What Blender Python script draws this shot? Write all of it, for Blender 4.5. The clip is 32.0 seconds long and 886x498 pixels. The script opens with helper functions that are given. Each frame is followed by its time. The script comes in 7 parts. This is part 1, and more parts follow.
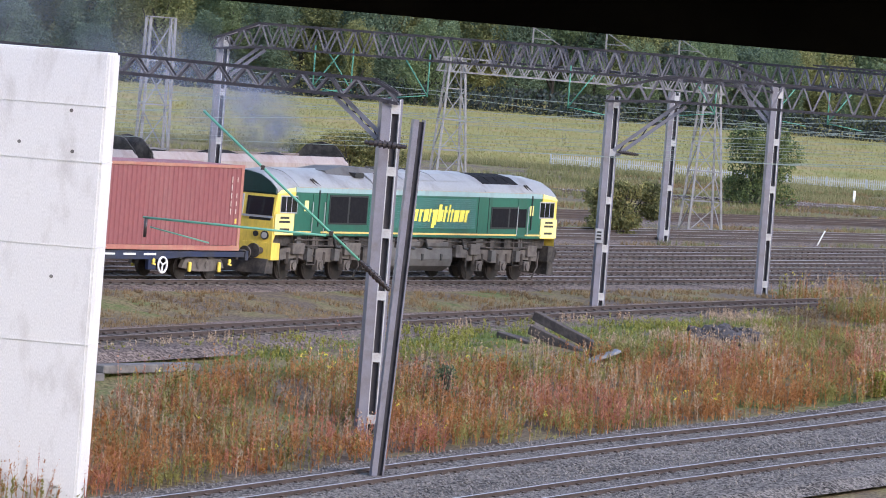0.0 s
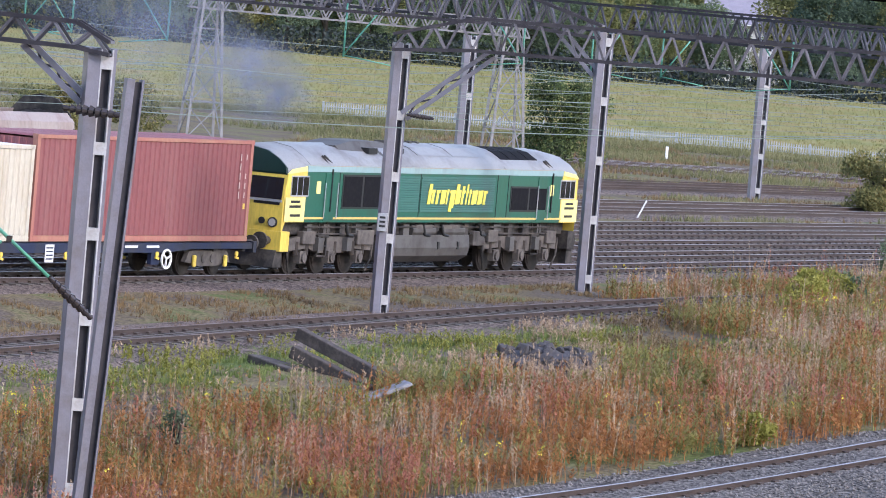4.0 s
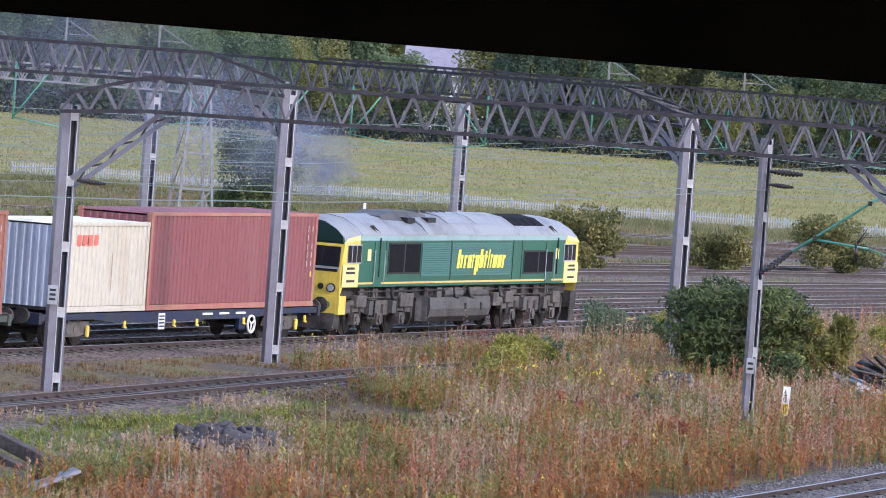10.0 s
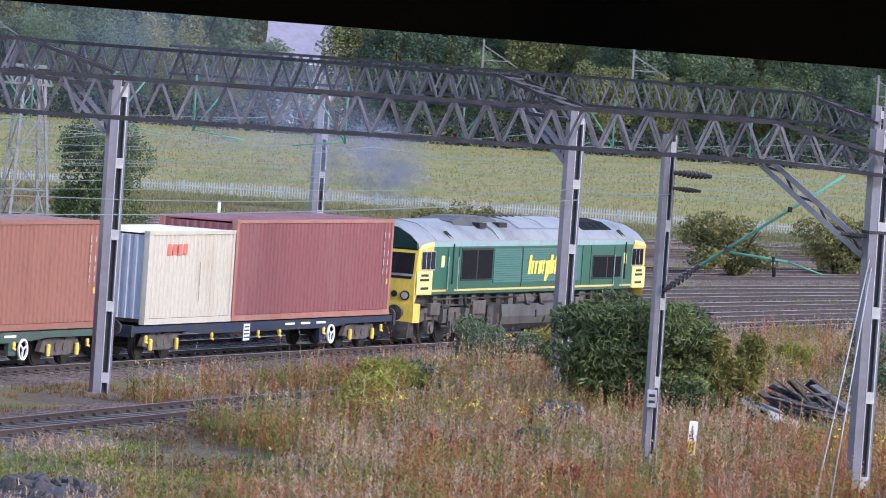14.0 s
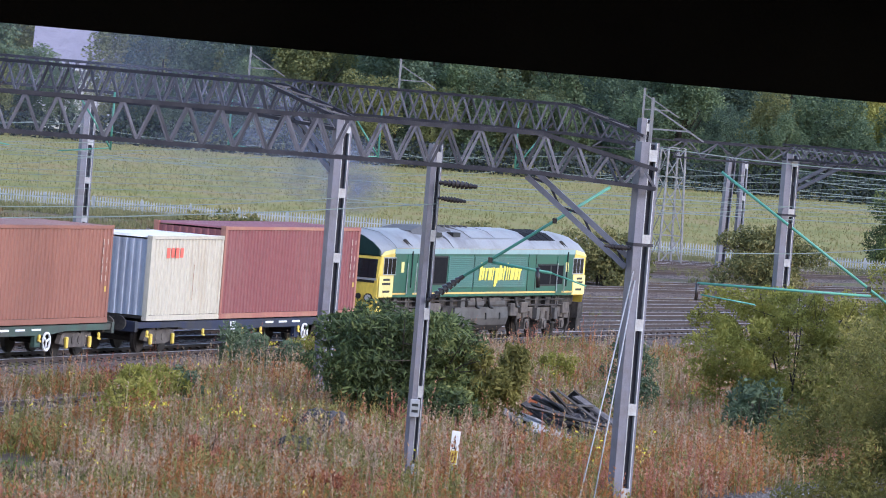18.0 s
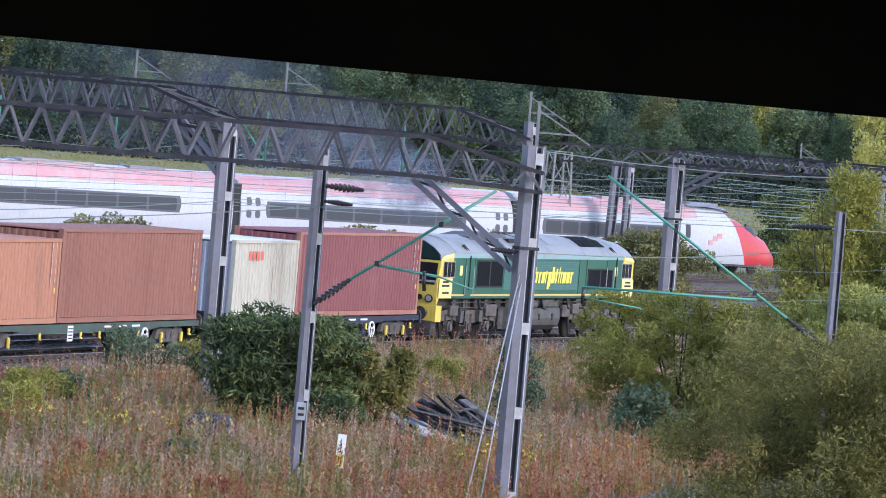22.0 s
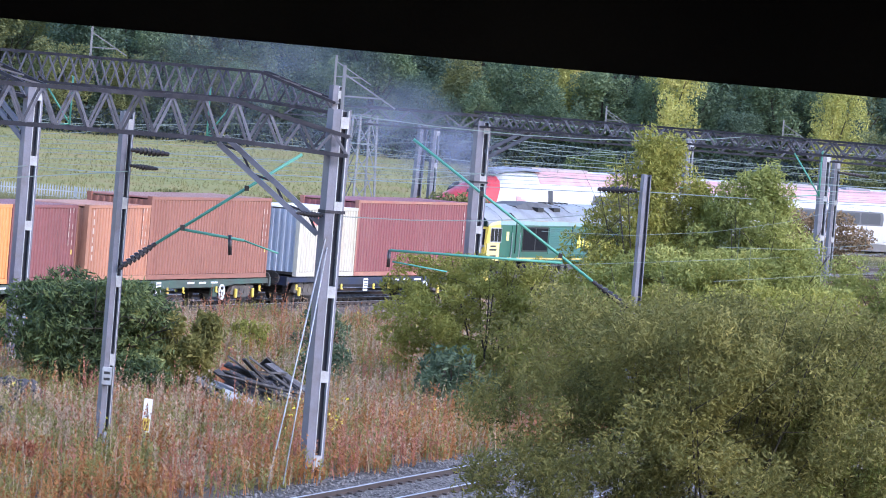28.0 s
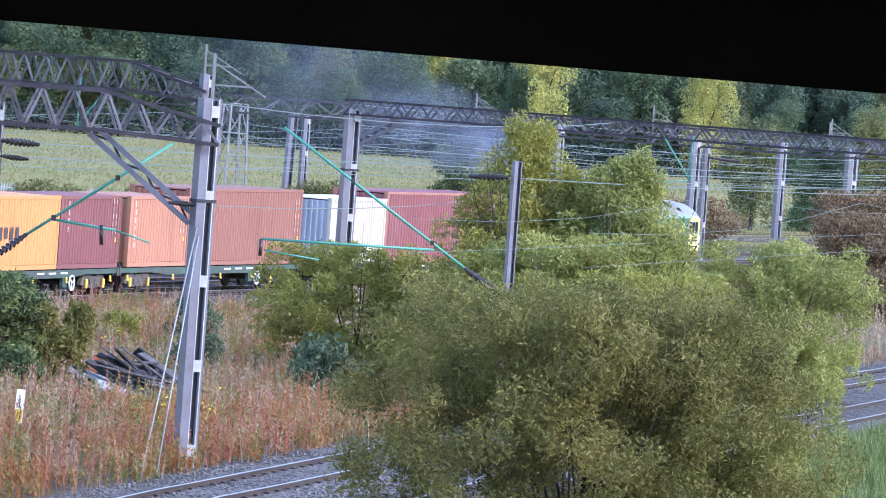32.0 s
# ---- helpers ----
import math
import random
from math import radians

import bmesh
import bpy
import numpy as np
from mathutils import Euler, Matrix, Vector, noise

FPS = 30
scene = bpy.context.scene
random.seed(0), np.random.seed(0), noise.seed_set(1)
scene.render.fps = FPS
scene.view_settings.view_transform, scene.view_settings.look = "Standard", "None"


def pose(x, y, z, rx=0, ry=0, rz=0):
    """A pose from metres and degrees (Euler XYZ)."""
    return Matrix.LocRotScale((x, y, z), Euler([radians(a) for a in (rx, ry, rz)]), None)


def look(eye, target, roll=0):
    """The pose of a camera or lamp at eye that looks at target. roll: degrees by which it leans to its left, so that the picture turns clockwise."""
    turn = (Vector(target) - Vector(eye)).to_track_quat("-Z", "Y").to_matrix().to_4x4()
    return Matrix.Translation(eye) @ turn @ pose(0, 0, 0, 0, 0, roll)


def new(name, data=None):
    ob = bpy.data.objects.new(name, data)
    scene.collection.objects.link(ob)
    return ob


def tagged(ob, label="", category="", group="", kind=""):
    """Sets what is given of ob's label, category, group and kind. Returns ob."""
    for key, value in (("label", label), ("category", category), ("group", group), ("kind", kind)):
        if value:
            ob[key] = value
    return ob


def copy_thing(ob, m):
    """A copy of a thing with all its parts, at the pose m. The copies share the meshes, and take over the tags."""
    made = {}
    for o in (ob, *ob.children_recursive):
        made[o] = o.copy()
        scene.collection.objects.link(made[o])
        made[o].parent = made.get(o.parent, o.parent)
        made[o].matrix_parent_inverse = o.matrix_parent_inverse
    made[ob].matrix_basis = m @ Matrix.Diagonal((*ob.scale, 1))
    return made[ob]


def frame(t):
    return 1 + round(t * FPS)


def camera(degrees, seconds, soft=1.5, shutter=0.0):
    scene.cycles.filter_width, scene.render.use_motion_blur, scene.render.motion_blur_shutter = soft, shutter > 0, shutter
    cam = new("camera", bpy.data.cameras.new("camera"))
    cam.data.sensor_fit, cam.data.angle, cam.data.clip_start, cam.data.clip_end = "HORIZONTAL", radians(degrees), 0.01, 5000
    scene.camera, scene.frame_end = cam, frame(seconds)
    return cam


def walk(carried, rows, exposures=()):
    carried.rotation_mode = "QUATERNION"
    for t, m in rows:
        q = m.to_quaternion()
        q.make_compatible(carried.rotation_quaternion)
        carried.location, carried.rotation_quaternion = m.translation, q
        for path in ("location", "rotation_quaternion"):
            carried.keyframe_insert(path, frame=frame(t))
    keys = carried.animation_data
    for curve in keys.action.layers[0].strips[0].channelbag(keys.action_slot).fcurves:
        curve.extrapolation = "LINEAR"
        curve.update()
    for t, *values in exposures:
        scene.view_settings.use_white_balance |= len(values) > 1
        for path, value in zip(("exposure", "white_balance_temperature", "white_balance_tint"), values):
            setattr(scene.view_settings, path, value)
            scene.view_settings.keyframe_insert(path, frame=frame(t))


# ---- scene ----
# eye, compass (degrees right of +y), tilt, lean
WAY = [
    (0.0, (4.02, -76.79, 9.07), -6.121, -2.131, 4.489),
    (0.5, (3.46, -71.05, 9.09), -6.092, -2.279, 4.083),
    (1.0, (2.89, -64.97, 9.09), -5.943, -2.431, 3.548),
    (1.5, (2.31, -59.23, 9.06), -5.482, -2.448, 3.681),
    (2.0, (1.38, -52.97, 9.00), -5.200, -2.380, 3.914),
    (2.5, (0.95, -47.71, 9.01), -4.887, -2.332, 4.228),
    (3.0, (0.57, -41.58, 8.95), -4.512, -2.426, 4.374),
    (3.5, (0.23, -36.34, 8.94), -4.043, -2.501, 4.783),
    (4.0, (-0.08, -30.96, 8.93), -3.885, -2.577, 4.968),
    (4.5, (-0.20, -27.03, 9.00), -3.372, -2.668, 4.864),
    (6.5, (0.68, -23.90, 9.00), -2.725, -2.415, 4.195),
    (7.0, (0.55, -23.59, 8.99), -2.554, -2.322, 4.461),
    (7.5, (0.15, -22.22, 9.01), -2.275, -2.250, 4.776),
    (8.0, (0.14, -22.24, 9.03), -2.221, -2.081, 4.479),
    (8.5, (0.18, -22.33, 9.02), -2.050, -1.974, 4.464),
    (9.0, (0.06, -21.74, 9.05), -1.731, -1.889, 4.771),
    (9.5, (0.03, -21.72, 9.05), -1.454, -1.845, 4.493),
    (10.0, (0.12, -21.56, 9.07), -1.115, -1.855, 4.176),
    (10.5, (-0.02, -21.61, 9.07), -0.731, -1.890, 3.714),
    (11.0, (-0.01, -19.67, 9.06), -0.442, -1.965, 3.900),
    (11.5, (-0.10, -13.84, 9.04), -0.242, -2.087, 3.836),
    (12.0, (-0.01, -7.87, 9.01), -0.159, -2.025, 3.858),
    (12.5, (-0.06, -2.75, 8.97), -0.078, -2.113, 3.894),
    (13.0, (0.00, 0.00, 9.00), 0.000, -2.057, 4.010),
    (13.5, (0.00, 0.00, 9.00), 0.137, -1.981, 3.930),
    (15.5, (0.00, 0.00, 9.00), 0.559, -1.593, 4.296),
    (16.0, (0.00, 0.00, 9.00), 0.990, -1.581, 4.473),
    (16.5, (0.00, 0.00, 9.00), 1.553, -1.638, 4.789),
    (17.0, (0.00, 0.00, 9.00), 1.923, -1.625, 4.981),
    (17.5, (0.00, 0.00, 9.00), 2.208, -1.633, 4.752),
    (18.0, (0.00, 0.00, 9.00), 2.435, -1.623, 4.666),
    (18.5, (0.00, 0.00, 9.00), 2.578, -1.678, 4.369),
    (19.0, (0.00, 0.00, 9.00), 2.741, -1.784, 4.099),
    (19.5, (0.00, 0.00, 9.00), 2.896, -1.813, 4.115),
    (20.0, (0.00, 0.00, 9.00), 3.058, -1.820, 4.658),
    (20.5, (0.00, 0.00, 9.00), 3.152, -1.770, 5.020),
    (21.0, (0.00, 0.00, 9.00), 3.268, -1.668, 5.050),
    (21.5, (0.00, 0.00, 9.00), 3.356, -1.568, 4.641),
    (22.0, (0.00, 0.00, 9.00), 3.526, -1.500, 4.786),
    (22.5, (0.00, 0.00, 9.00), 3.805, -1.486, 4.962),
    (23.0, (0.00, 0.00, 9.00), 4.173, -1.475, 5.395),
    (23.5, (0.00, 0.00, 9.00), 4.481, -1.458, 5.619),
    (24.0, (0.00, 0.00, 9.00), 4.741, -1.458, 5.610),
    (24.5, (0.00, 0.00, 9.00), 4.927, -1.452, 5.341),
    (25.0, (0.00, 0.00, 9.00), 5.087, -1.427, 5.407),
    (25.5, (0.00, 0.00, 9.00), 5.254, -1.456, 5.322),
    (26.0, (0.00, 0.00, 9.00), 5.398, -1.458, 5.550),
    (26.5, (0.00, 0.00, 9.00), 5.524, -1.486, 5.715),
    (28.5, (0.00, 0.00, 9.00), 5.375, -1.765, 4.348),
    (29.0, (0.00, 0.00, 9.00), 5.372, -1.804, 4.255),
    (29.5, (0.00, 0.00, 9.00), 5.543, -1.792, 4.027),
    (30.0, (0.00, 0.00, 9.00), 5.758, -1.774, 3.831),
    (30.5, (0.00, 0.00, 9.00), 5.943, -1.734, 3.889),
    (31.0, (0.00, 0.00, 9.00), 6.185, -1.743, 3.900),
    (31.5, (0.00, 0.00, 9.00), 6.404, -1.760, 4.005),
    (32.0, (0.00, 0.00, 9.00), 6.669, -1.720, 4.230),
]


def gaze(eye, yaw, tilt, lean):
    y, p = radians(yaw), radians(tilt)
    d = Vector((math.sin(y) * math.cos(p), math.cos(y) * math.cos(p), math.sin(p)))
    return look(eye, Vector(eye) + d, lean)


cam = camera(2 * math.degrees(math.atan(784 / 10500)), 32.0, soft=1.0)
walk(cam, [(t, gaze(e, a, b, c)) for t, e, a, b, c in WAY],
     [(0.0, 1.2, 6450, 22), (4.0, 1.24, 6250, 23), (9.0, 1.2, 6150, 25), (16.0, 1.15, 6000, 24), (22.0, 1.02, 5800, 21), (24.5, 1.18, 5700, 22), (26.5, 1.3, 5650, 23), (28.5, 1.46, 5600, 24), (32.0, 1.57, 5450, 24)])

# ---- light ----
world = bpy.data.worlds.new("world")
scene.world = world
world.use_nodes = True
wn = world.node_tree.nodes
sky = wn.new("ShaderNodeTexSky")
sky.sky_type = 'NISHITA'
sky.sun_disc = False
sky.sun_elevation = radians(32)
sky.sun_rotation = radians(124)
sky.air_density, sky.dust_density = 1.2, 0.6
wn["Background"].inputs["Strength"].default_value = 0.17
world.node_tree.links.new(sky.outputs[0], wn["Background"].inputs["Color"])
sun = new("sun", bpy.data.lights.new("sun", 'SUN'))
sun.data.energy, sun.data.angle, sun.data.color = 1.35, radians(14), (1.0, 0.96, 0.9)
sun.matrix_basis = look((75, -50, 58), (0, 0, 0))


# ---- helpers of the scene ----
def box(bm, x0, x1, y0, y1, z0, z1):
    v = [bm.verts.new((x, y, z)) for z in (z0, z1) for y in (y0, y1) for x in (x0, x1)]
    for f in ((0, 2, 3, 1), (4, 5, 7, 6), (0, 1, 5, 4), (2, 6, 7, 3), (0, 4, 6, 2), (1, 3, 7, 5)):
        bm.faces.new([v[i] for i in f])
    return v


def prism(bm, pts, a, b, axis="x"):
    """Extrude a closed outline of (p, q) between a and b along an axis."""
    def put(p, q, s):
        return (s, p, q) if axis == "x" else (p, s, q) if axis == "y" else (p, q, s)
    lo = [bm.verts.new(put(p, q, a)) for p, q in pts]
    hi = [bm.verts.new(put(p, q, b)) for p, q in pts]
    n = len(pts)
    for i in range(n):
        bm.faces.new((lo[i], lo[(i + 1) % n], hi[(i + 1) % n], hi[i]))
    bm.faces.new(lo[::-1])
    bm.faces.new(hi)


def rod(bm, p, q, r, n=8, r2=None):
    p, q = Vector(p), Vector(q)
    d = (q - p).normalized()
    a = d.orthogonal().normalized()
    b = d.cross(a)
    r2 = r if r2 is None else r2
    rings = []
    for c, rr in ((p, r), (q, r2)):
        rings.append([bm.verts.new(c + (a * math.cos(2 * math.pi * i / n) + b * math.sin(2 * math.pi * i / n)) * rr) for i in range(n)])
    for i in range(n):
        bm.faces.new((rings[0][i], rings[0][(i + 1) % n], rings[1][(i + 1) % n], rings[1][i]))
    bm.faces.new(rings[0][::-1])
    bm.faces.new(rings[1])


def bar(bm, p, q, w, h, up=(0, 0, 1)):
    """A rectangular bar from p to q, w across and h high."""
    p, q = Vector(p), Vector(q)
    d = (q - p).normalized()
    up = Vector(up)
    if abs(d.dot(up)) > 0.98:
        up = Vector((0, 1, 0))
    s = d.cross(up).normalized() * (w / 2)
    u = s.cross(d).normalized() * (h / 2)
    r = [[bm.verts.new(c + a * s + b * u) for a, b in ((-1, -1), (1, -1), (1, 1), (-1, 1))] for c in (p, q)]
    for i in range(4):
        bm.faces.new((r[0][i], r[0][(i + 1) % 4], r[1][(i + 1) % 4], r[1][i]))
    bm.faces.new(r[0][::-1])
    bm.faces.new(r[1])


def mesh_of(name, bm, mat, smooth=False):
    bmesh.ops.recalc_face_normals(bm, faces=bm.faces)
    if smooth:
        for e in bm.edges:
            e.smooth = e.calc_face_angle(0.0) < 0.75
    me = bpy.data.meshes.new(name)
    bm.to_mesh(me)
    bm.free()
    for m in (mat if isinstance(mat, (list, tuple)) else [mat]):
        me.materials.append(m)
    if smooth:
        me.polygons.foreach_set("use_smooth", [True] * len(me.polygons))
    return me


def part(name, bm, mat, parent=None, label="", smooth=False):
    ob = new(name, mesh_of(name, bm, mat, smooth))
    ob.parent = parent
    if label:
        ob["label"] = label
    return ob


def piece(name, me, parent, m):
    ob = new(name, me)
    ob.parent = parent
    ob.matrix_basis = m
    return ob


def empty(name, m=None):
    ob = new(name)
    ob.empty_display_size = 0.3
    if m is not None:
        ob.matrix_basis = m
    return ob


def fresh():
    return bmesh.new()


def boxpart(name, b, mat, parent, label="", bevel=0.0):
    bm = fresh()
    box(bm, *b)
    if bevel:
        bmesh.ops.bevel(bm, geom=bm.edges[:], offset=bevel, segments=2, profile=0.5, affect='EDGES')
    return part(name, bm, mat, parent, label)


def strut(name, mat, parent, p, q, w, h):
    bm = fresh()
    bar(bm, p, q, w, h)
    return part(name, bm, mat, parent)


UNIT = {}


def stick(name, mat, parent, p, q, w, h):
    """A square bar from p to q that shares one mesh with all others of its material."""
    if mat.name not in UNIT:
        bm = fresh()
        box(bm, -0.5, 0.5, -0.5, 0.5, 0, 1)
        UNIT[mat.name] = mesh_of("stick", bm, mat)
    p, q = Vector(p), Vector(q)
    d = q - p
    m = Matrix.Translation(p) @ d.to_track_quat('Z', 'Y').to_matrix().to_4x4() @ Matrix.Diagonal((w, h, d.length, 1))
    return piece(name, UNIT[mat.name], parent, m)


# ---- materials ----
def mat_new(name):
    m = bpy.data.materials.new(name)
    m.use_nodes = True
    return m, m.node_tree.nodes, m.node_tree.links, m.node_tree.nodes["Principled BSDF"]


def weathered(name, base, dark, scale=3.0, rough=0.6, metal=0.0, bump=0.1, stretch=(1, 1, 1), amount=0.5, island=0.0, fine=40.0, spec=0.4):
    """A surface whose base colour turns to a second colour in stains, with fine grain."""
    m, n, l, p = mat_new(name)
    tc = n.new("ShaderNodeTexCoord")
    mp = n.new("ShaderNodeMapping")
    mp.inputs["Scale"].default_value = stretch
    l.new(tc.outputs["Object"], mp.inputs["Vector"])
    a = n.new("ShaderNodeTexNoise")
    a.inputs["Scale"].default_value, a.inputs["Detail"].default_value, a.inputs["Roughness"].default_value = scale, 6, 0.65
    b = n.new("ShaderNodeTexNoise")
    b.inputs["Scale"].default_value, b.inputs["Detail"].default_value = fine, 3
    l.new(mp.outputs[0], a.inputs["Vector"])
    l.new(mp.outputs[0], b.inputs["Vector"])
    r = n.new("ShaderNodeValToRGB")
    r.color_ramp.elements[0].position, r.color_ramp.elements[1].position = 0.62 - 0.35 * amount, 0.78 - 0.2 * amount
    r.color_ramp.elements[0].color, r.color_ramp.elements[1].color = (*base, 1), (*dark, 1)
    l.new(a.outputs["Fac"], r.inputs["Fac"])
    hv = n.new("ShaderNodeHueSaturation")
    mr = n.new("ShaderNodeMapRange")
    mr.inputs["To Min"].default_value, mr.inputs["To Max"].default_value = 0.75, 1.25
    l.new(b.outputs["Fac"], mr.inputs["Value"])
    l.new(mr.outputs[0], hv.inputs["Value"])
    l.new(r.outputs["Color"], hv.inputs["Color"])
    col = hv.outputs["Color"]
    if island:
        oi = n.new("ShaderNodeObjectInfo")
        h2 = n.new("ShaderNodeHueSaturation")
        m2 = n.new("ShaderNodeMapRange")
        m2.inputs["To Min"].default_value, m2.inputs["To Max"].default_value = 1 - island, 1 + island
        l.new(oi.outputs["Random"], m2.inputs["Value"])
        l.new(m2.outputs[0], h2.inputs["Value"])
        l.new(col, h2.inputs["Color"])
        col = h2.outputs["Color"]
    l.new(col, p.inputs["Base Color"])
    bp = n.new("ShaderNodeBump")
    bp.inputs["Strength"].default_value, bp.inputs["Distance"].default_value = bump, 0.02
    l.new(b.outputs["Fac"], bp.inputs["Height"])
    l.new(bp.outputs[0], p.inputs["Normal"])
    p.inputs["Roughness"].default_value, p.inputs["Metallic"].default_value = rough, metal
    p.inputs["Specular IOR Level"].default_value = spec
    return m


def leafy(name, stops, rough=0.7, scale=1.0, trans=0.25, wide=0.05, own=0.6):
    """Leaves: each island takes its own shade from the stops, clumps shift it."""
    m, n, l, p = mat_new(name)
    g = n.new("ShaderNodeNewGeometry")
    tc = n.new("ShaderNodeTexCoord")
    a = n.new("ShaderNodeTexNoise")
    a.inputs["Scale"].default_value, a.inputs["Detail"].default_value = wide * scale, 4
    l.new(g.outputs["Position"], a.inputs["Vector"])
    mx = n.new("ShaderNodeMath")
    mx.operation = 'MULTIPLY_ADD'
    l.new(a.outputs["Fac"], mx.inputs[0])
    mx.inputs[1].default_value = 1.6
    md = n.new("ShaderNodeMath")
    md.operation = 'MULTIPLY_ADD'
    l.new(g.outputs["Random Per Island"], md.inputs[0])
    md.inputs[1].default_value, md.inputs[2].default_value = own, -0.3 - own / 2
    l.new(md.outputs[0], mx.inputs[2])
    r = n.new("ShaderNodeValToRGB")
    e = r.color_ramp.elements
    while len(e) < len(stops):
        e.new(0.5)
    for i, c in enumerate(stops):
        e[i].position = i / (len(stops) - 1)
        e[i].color = (*c, 1)
    l.new(mx.outputs[0], r.inputs["Fac"])
    l.new(r.outputs["Color"], p.inputs["Base Color"])
    p.inputs["Roughness"].default_value = rough
    p.inputs["Specular IOR Level"].default_value = 0.25
    t = n.new("ShaderNodeBsdfTranslucent")
    l.new(r.outputs["Color"], t.inputs["Color"])
    mix = n.new("ShaderNodeMixShader")
    mix.inputs[0].default_value = trans
    l.new(p.outputs[0], mix.inputs[1])
    l.new(t.outputs[0], mix.inputs[2])
    l.new(mix.outputs[0], n["Material Output"].inputs["Surface"])
    return m


def plain(name, base, rough=0.5, metal=0.0, spec=0.5):
    m, n, l, p = mat_new(name)
    p.inputs["Base Color"].default_value = (*base, 1)
    p.inputs["Roughness"].default_value, p.inputs["Metallic"].default_value = rough, metal
    p.inputs["Specular IOR Level"].default_value = spec
    return m


STEEL = weathered("grey_painted_steel", (0.165, 0.163, 0.195), (0.13, 0.12, 0.125), 1.5, 0.55, 0.2, 0.05)
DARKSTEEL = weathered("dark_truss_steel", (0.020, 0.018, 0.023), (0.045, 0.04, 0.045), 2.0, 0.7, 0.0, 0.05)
# paler than the chords: the light on the braces is put into the colour
BRACESTEEL = weathered("lit_brace_steel", (0.105, 0.10, 0.112), (0.05, 0.046, 0.05), 2.0, 0.6, 0.1, 0.05, island=0.6)
TOWERSTEEL = weathered("tower_steel", (0.21, 0.21, 0.215), (0.14, 0.13, 0.12), 2.0, 0.55, 0.2, 0.05)
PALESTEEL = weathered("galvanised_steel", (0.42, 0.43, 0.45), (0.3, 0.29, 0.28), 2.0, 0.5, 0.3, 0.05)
GREENTUBE = plain("green_tube_paint", (0.085, 0.30, 0.215), 0.5)
CERAMIC = plain("brown_ceramic", (0.035, 0.028, 0.028), 0.25)
WIRE = plain("contact_wire", (0.12, 0.15, 0.135), 0.7, 0.0, 0.2)
CONCRETE = weathered("pale_concrete", (0.62, 0.61, 0.58), (0.4, 0.39, 0.36), 1.1, 0.85, 0, 0.25, (1, 1, 0.5), 0.45)
# shade under the bridge is put into this near-black deck colour
BLACKDECK = weathered("shade_black_deck", (0.0042, 0.004, 0.004), (0.007, 0.0065, 0.006), 0.4, 0.95, 0, 0.1, spec=0.0)
DARKCON = weathered("dirty_concrete", (0.16, 0.15, 0.14), (0.09, 0.08, 0.075), 2.0, 0.9, 0, 0.3)
RAIL = weathered("rail_steel", (0.075, 0.055, 0.047), (0.05, 0.035, 0.03), 2.0, 0.6, 0.2, 0.05)
RAILTOP = plain("worn_rail_head", (0.38, 0.38, 0.41), 0.48, 0.6)
DULLHEAD = plain("dull_rail_head", (0.36, 0.35, 0.36), 0.5, 0.4)
RUSTHEAD = plain("rusty_rail_head", (0.15, 0.105, 0.085), 0.5, 0.3)
SLEEPER = weathered("old_sleeper", (0.13, 0.115, 0.10), (0.07, 0.06, 0.055), 3.0, 0.9, 0, 0.3, island=0.3)
TIMBER = weathered("creosoted_timber", (0.055, 0.045, 0.04), (0.12, 0.10, 0.085), 4.0, 0.9, 0, 0.4)


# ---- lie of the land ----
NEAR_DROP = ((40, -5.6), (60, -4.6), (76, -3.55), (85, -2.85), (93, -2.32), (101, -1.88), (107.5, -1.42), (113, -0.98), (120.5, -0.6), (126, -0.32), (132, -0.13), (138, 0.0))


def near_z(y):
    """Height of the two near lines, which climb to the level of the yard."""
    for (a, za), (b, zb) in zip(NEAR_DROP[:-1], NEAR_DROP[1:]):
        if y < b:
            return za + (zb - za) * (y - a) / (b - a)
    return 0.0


def near_slope(y):
    return 0.396 + 0.164 * min(max((142.0 - y) / 24.0, 0.0), 1.0)


# the far rail of the near line, on a slow curve: run, x, y; run 0 at y = 84
NEARC = [(0.0, 0.0, 20.0)]
while NEARC[-1][2] < 330:
    _s, _x, _y = NEARC[-1]
    _k = near_slope(_y + 0.25)
    NEARC.append((_s + 0.5 * math.hypot(1, _k), _x + 0.5 * _k, _y + 0.5))
NEARC = np.array(NEARC)
NEARC[:, 0] -= np.interp(84.0, NEARC[:, 2], NEARC[:, 0])
NEARC[:, 1] += 14.03 - np.interp(138.0, NEARC[:, 2], NEARC[:, 1])


def near_x(y):
    return float(np.interp(y, NEARC[:, 2], NEARC[:, 1]))


def off_near(x, y):
    """Metres beyond the far rail of the near line, away from the camera."""
    return (near_x(y) - x) / math.hypot(1, near_slope(y))


def yard_sink(y):
    """The yard's near end lies a little lower."""
    return -0.9 * min(max((148.0 - y) / 60.0, 0), 1) ** 1.3


def train_slope(y):
    u = (min(max(y, 108.0), 268.0) - 180.0) / 50.0
    return 0.388 + 0.034 * u + 0.066 * u * u


# the near rail of the freight train's line: run, x, y; run 190 at y = 180
ARC = [(0.0, 0.0, 10.0)]
while ARC[-1][2] < 430:
    _s, _x, _y = ARC[-1]
    _k = train_slope(_y + 0.05)
    ARC.append((_s + 0.1 * math.hypot(1, _k), _x + 0.1 * _k, _y + 0.1))
ARC = np.array(ARC)
ARC[:, 0] += 190.0 - np.interp(180.0, ARC[:, 2], ARC[:, 0])
ARC[:, 1] += -1.42 - np.interp(180.0, ARC[:, 2], ARC[:, 1])


def train_x(y):
    return float(np.interp(y, ARC[:, 2], ARC[:, 1]))


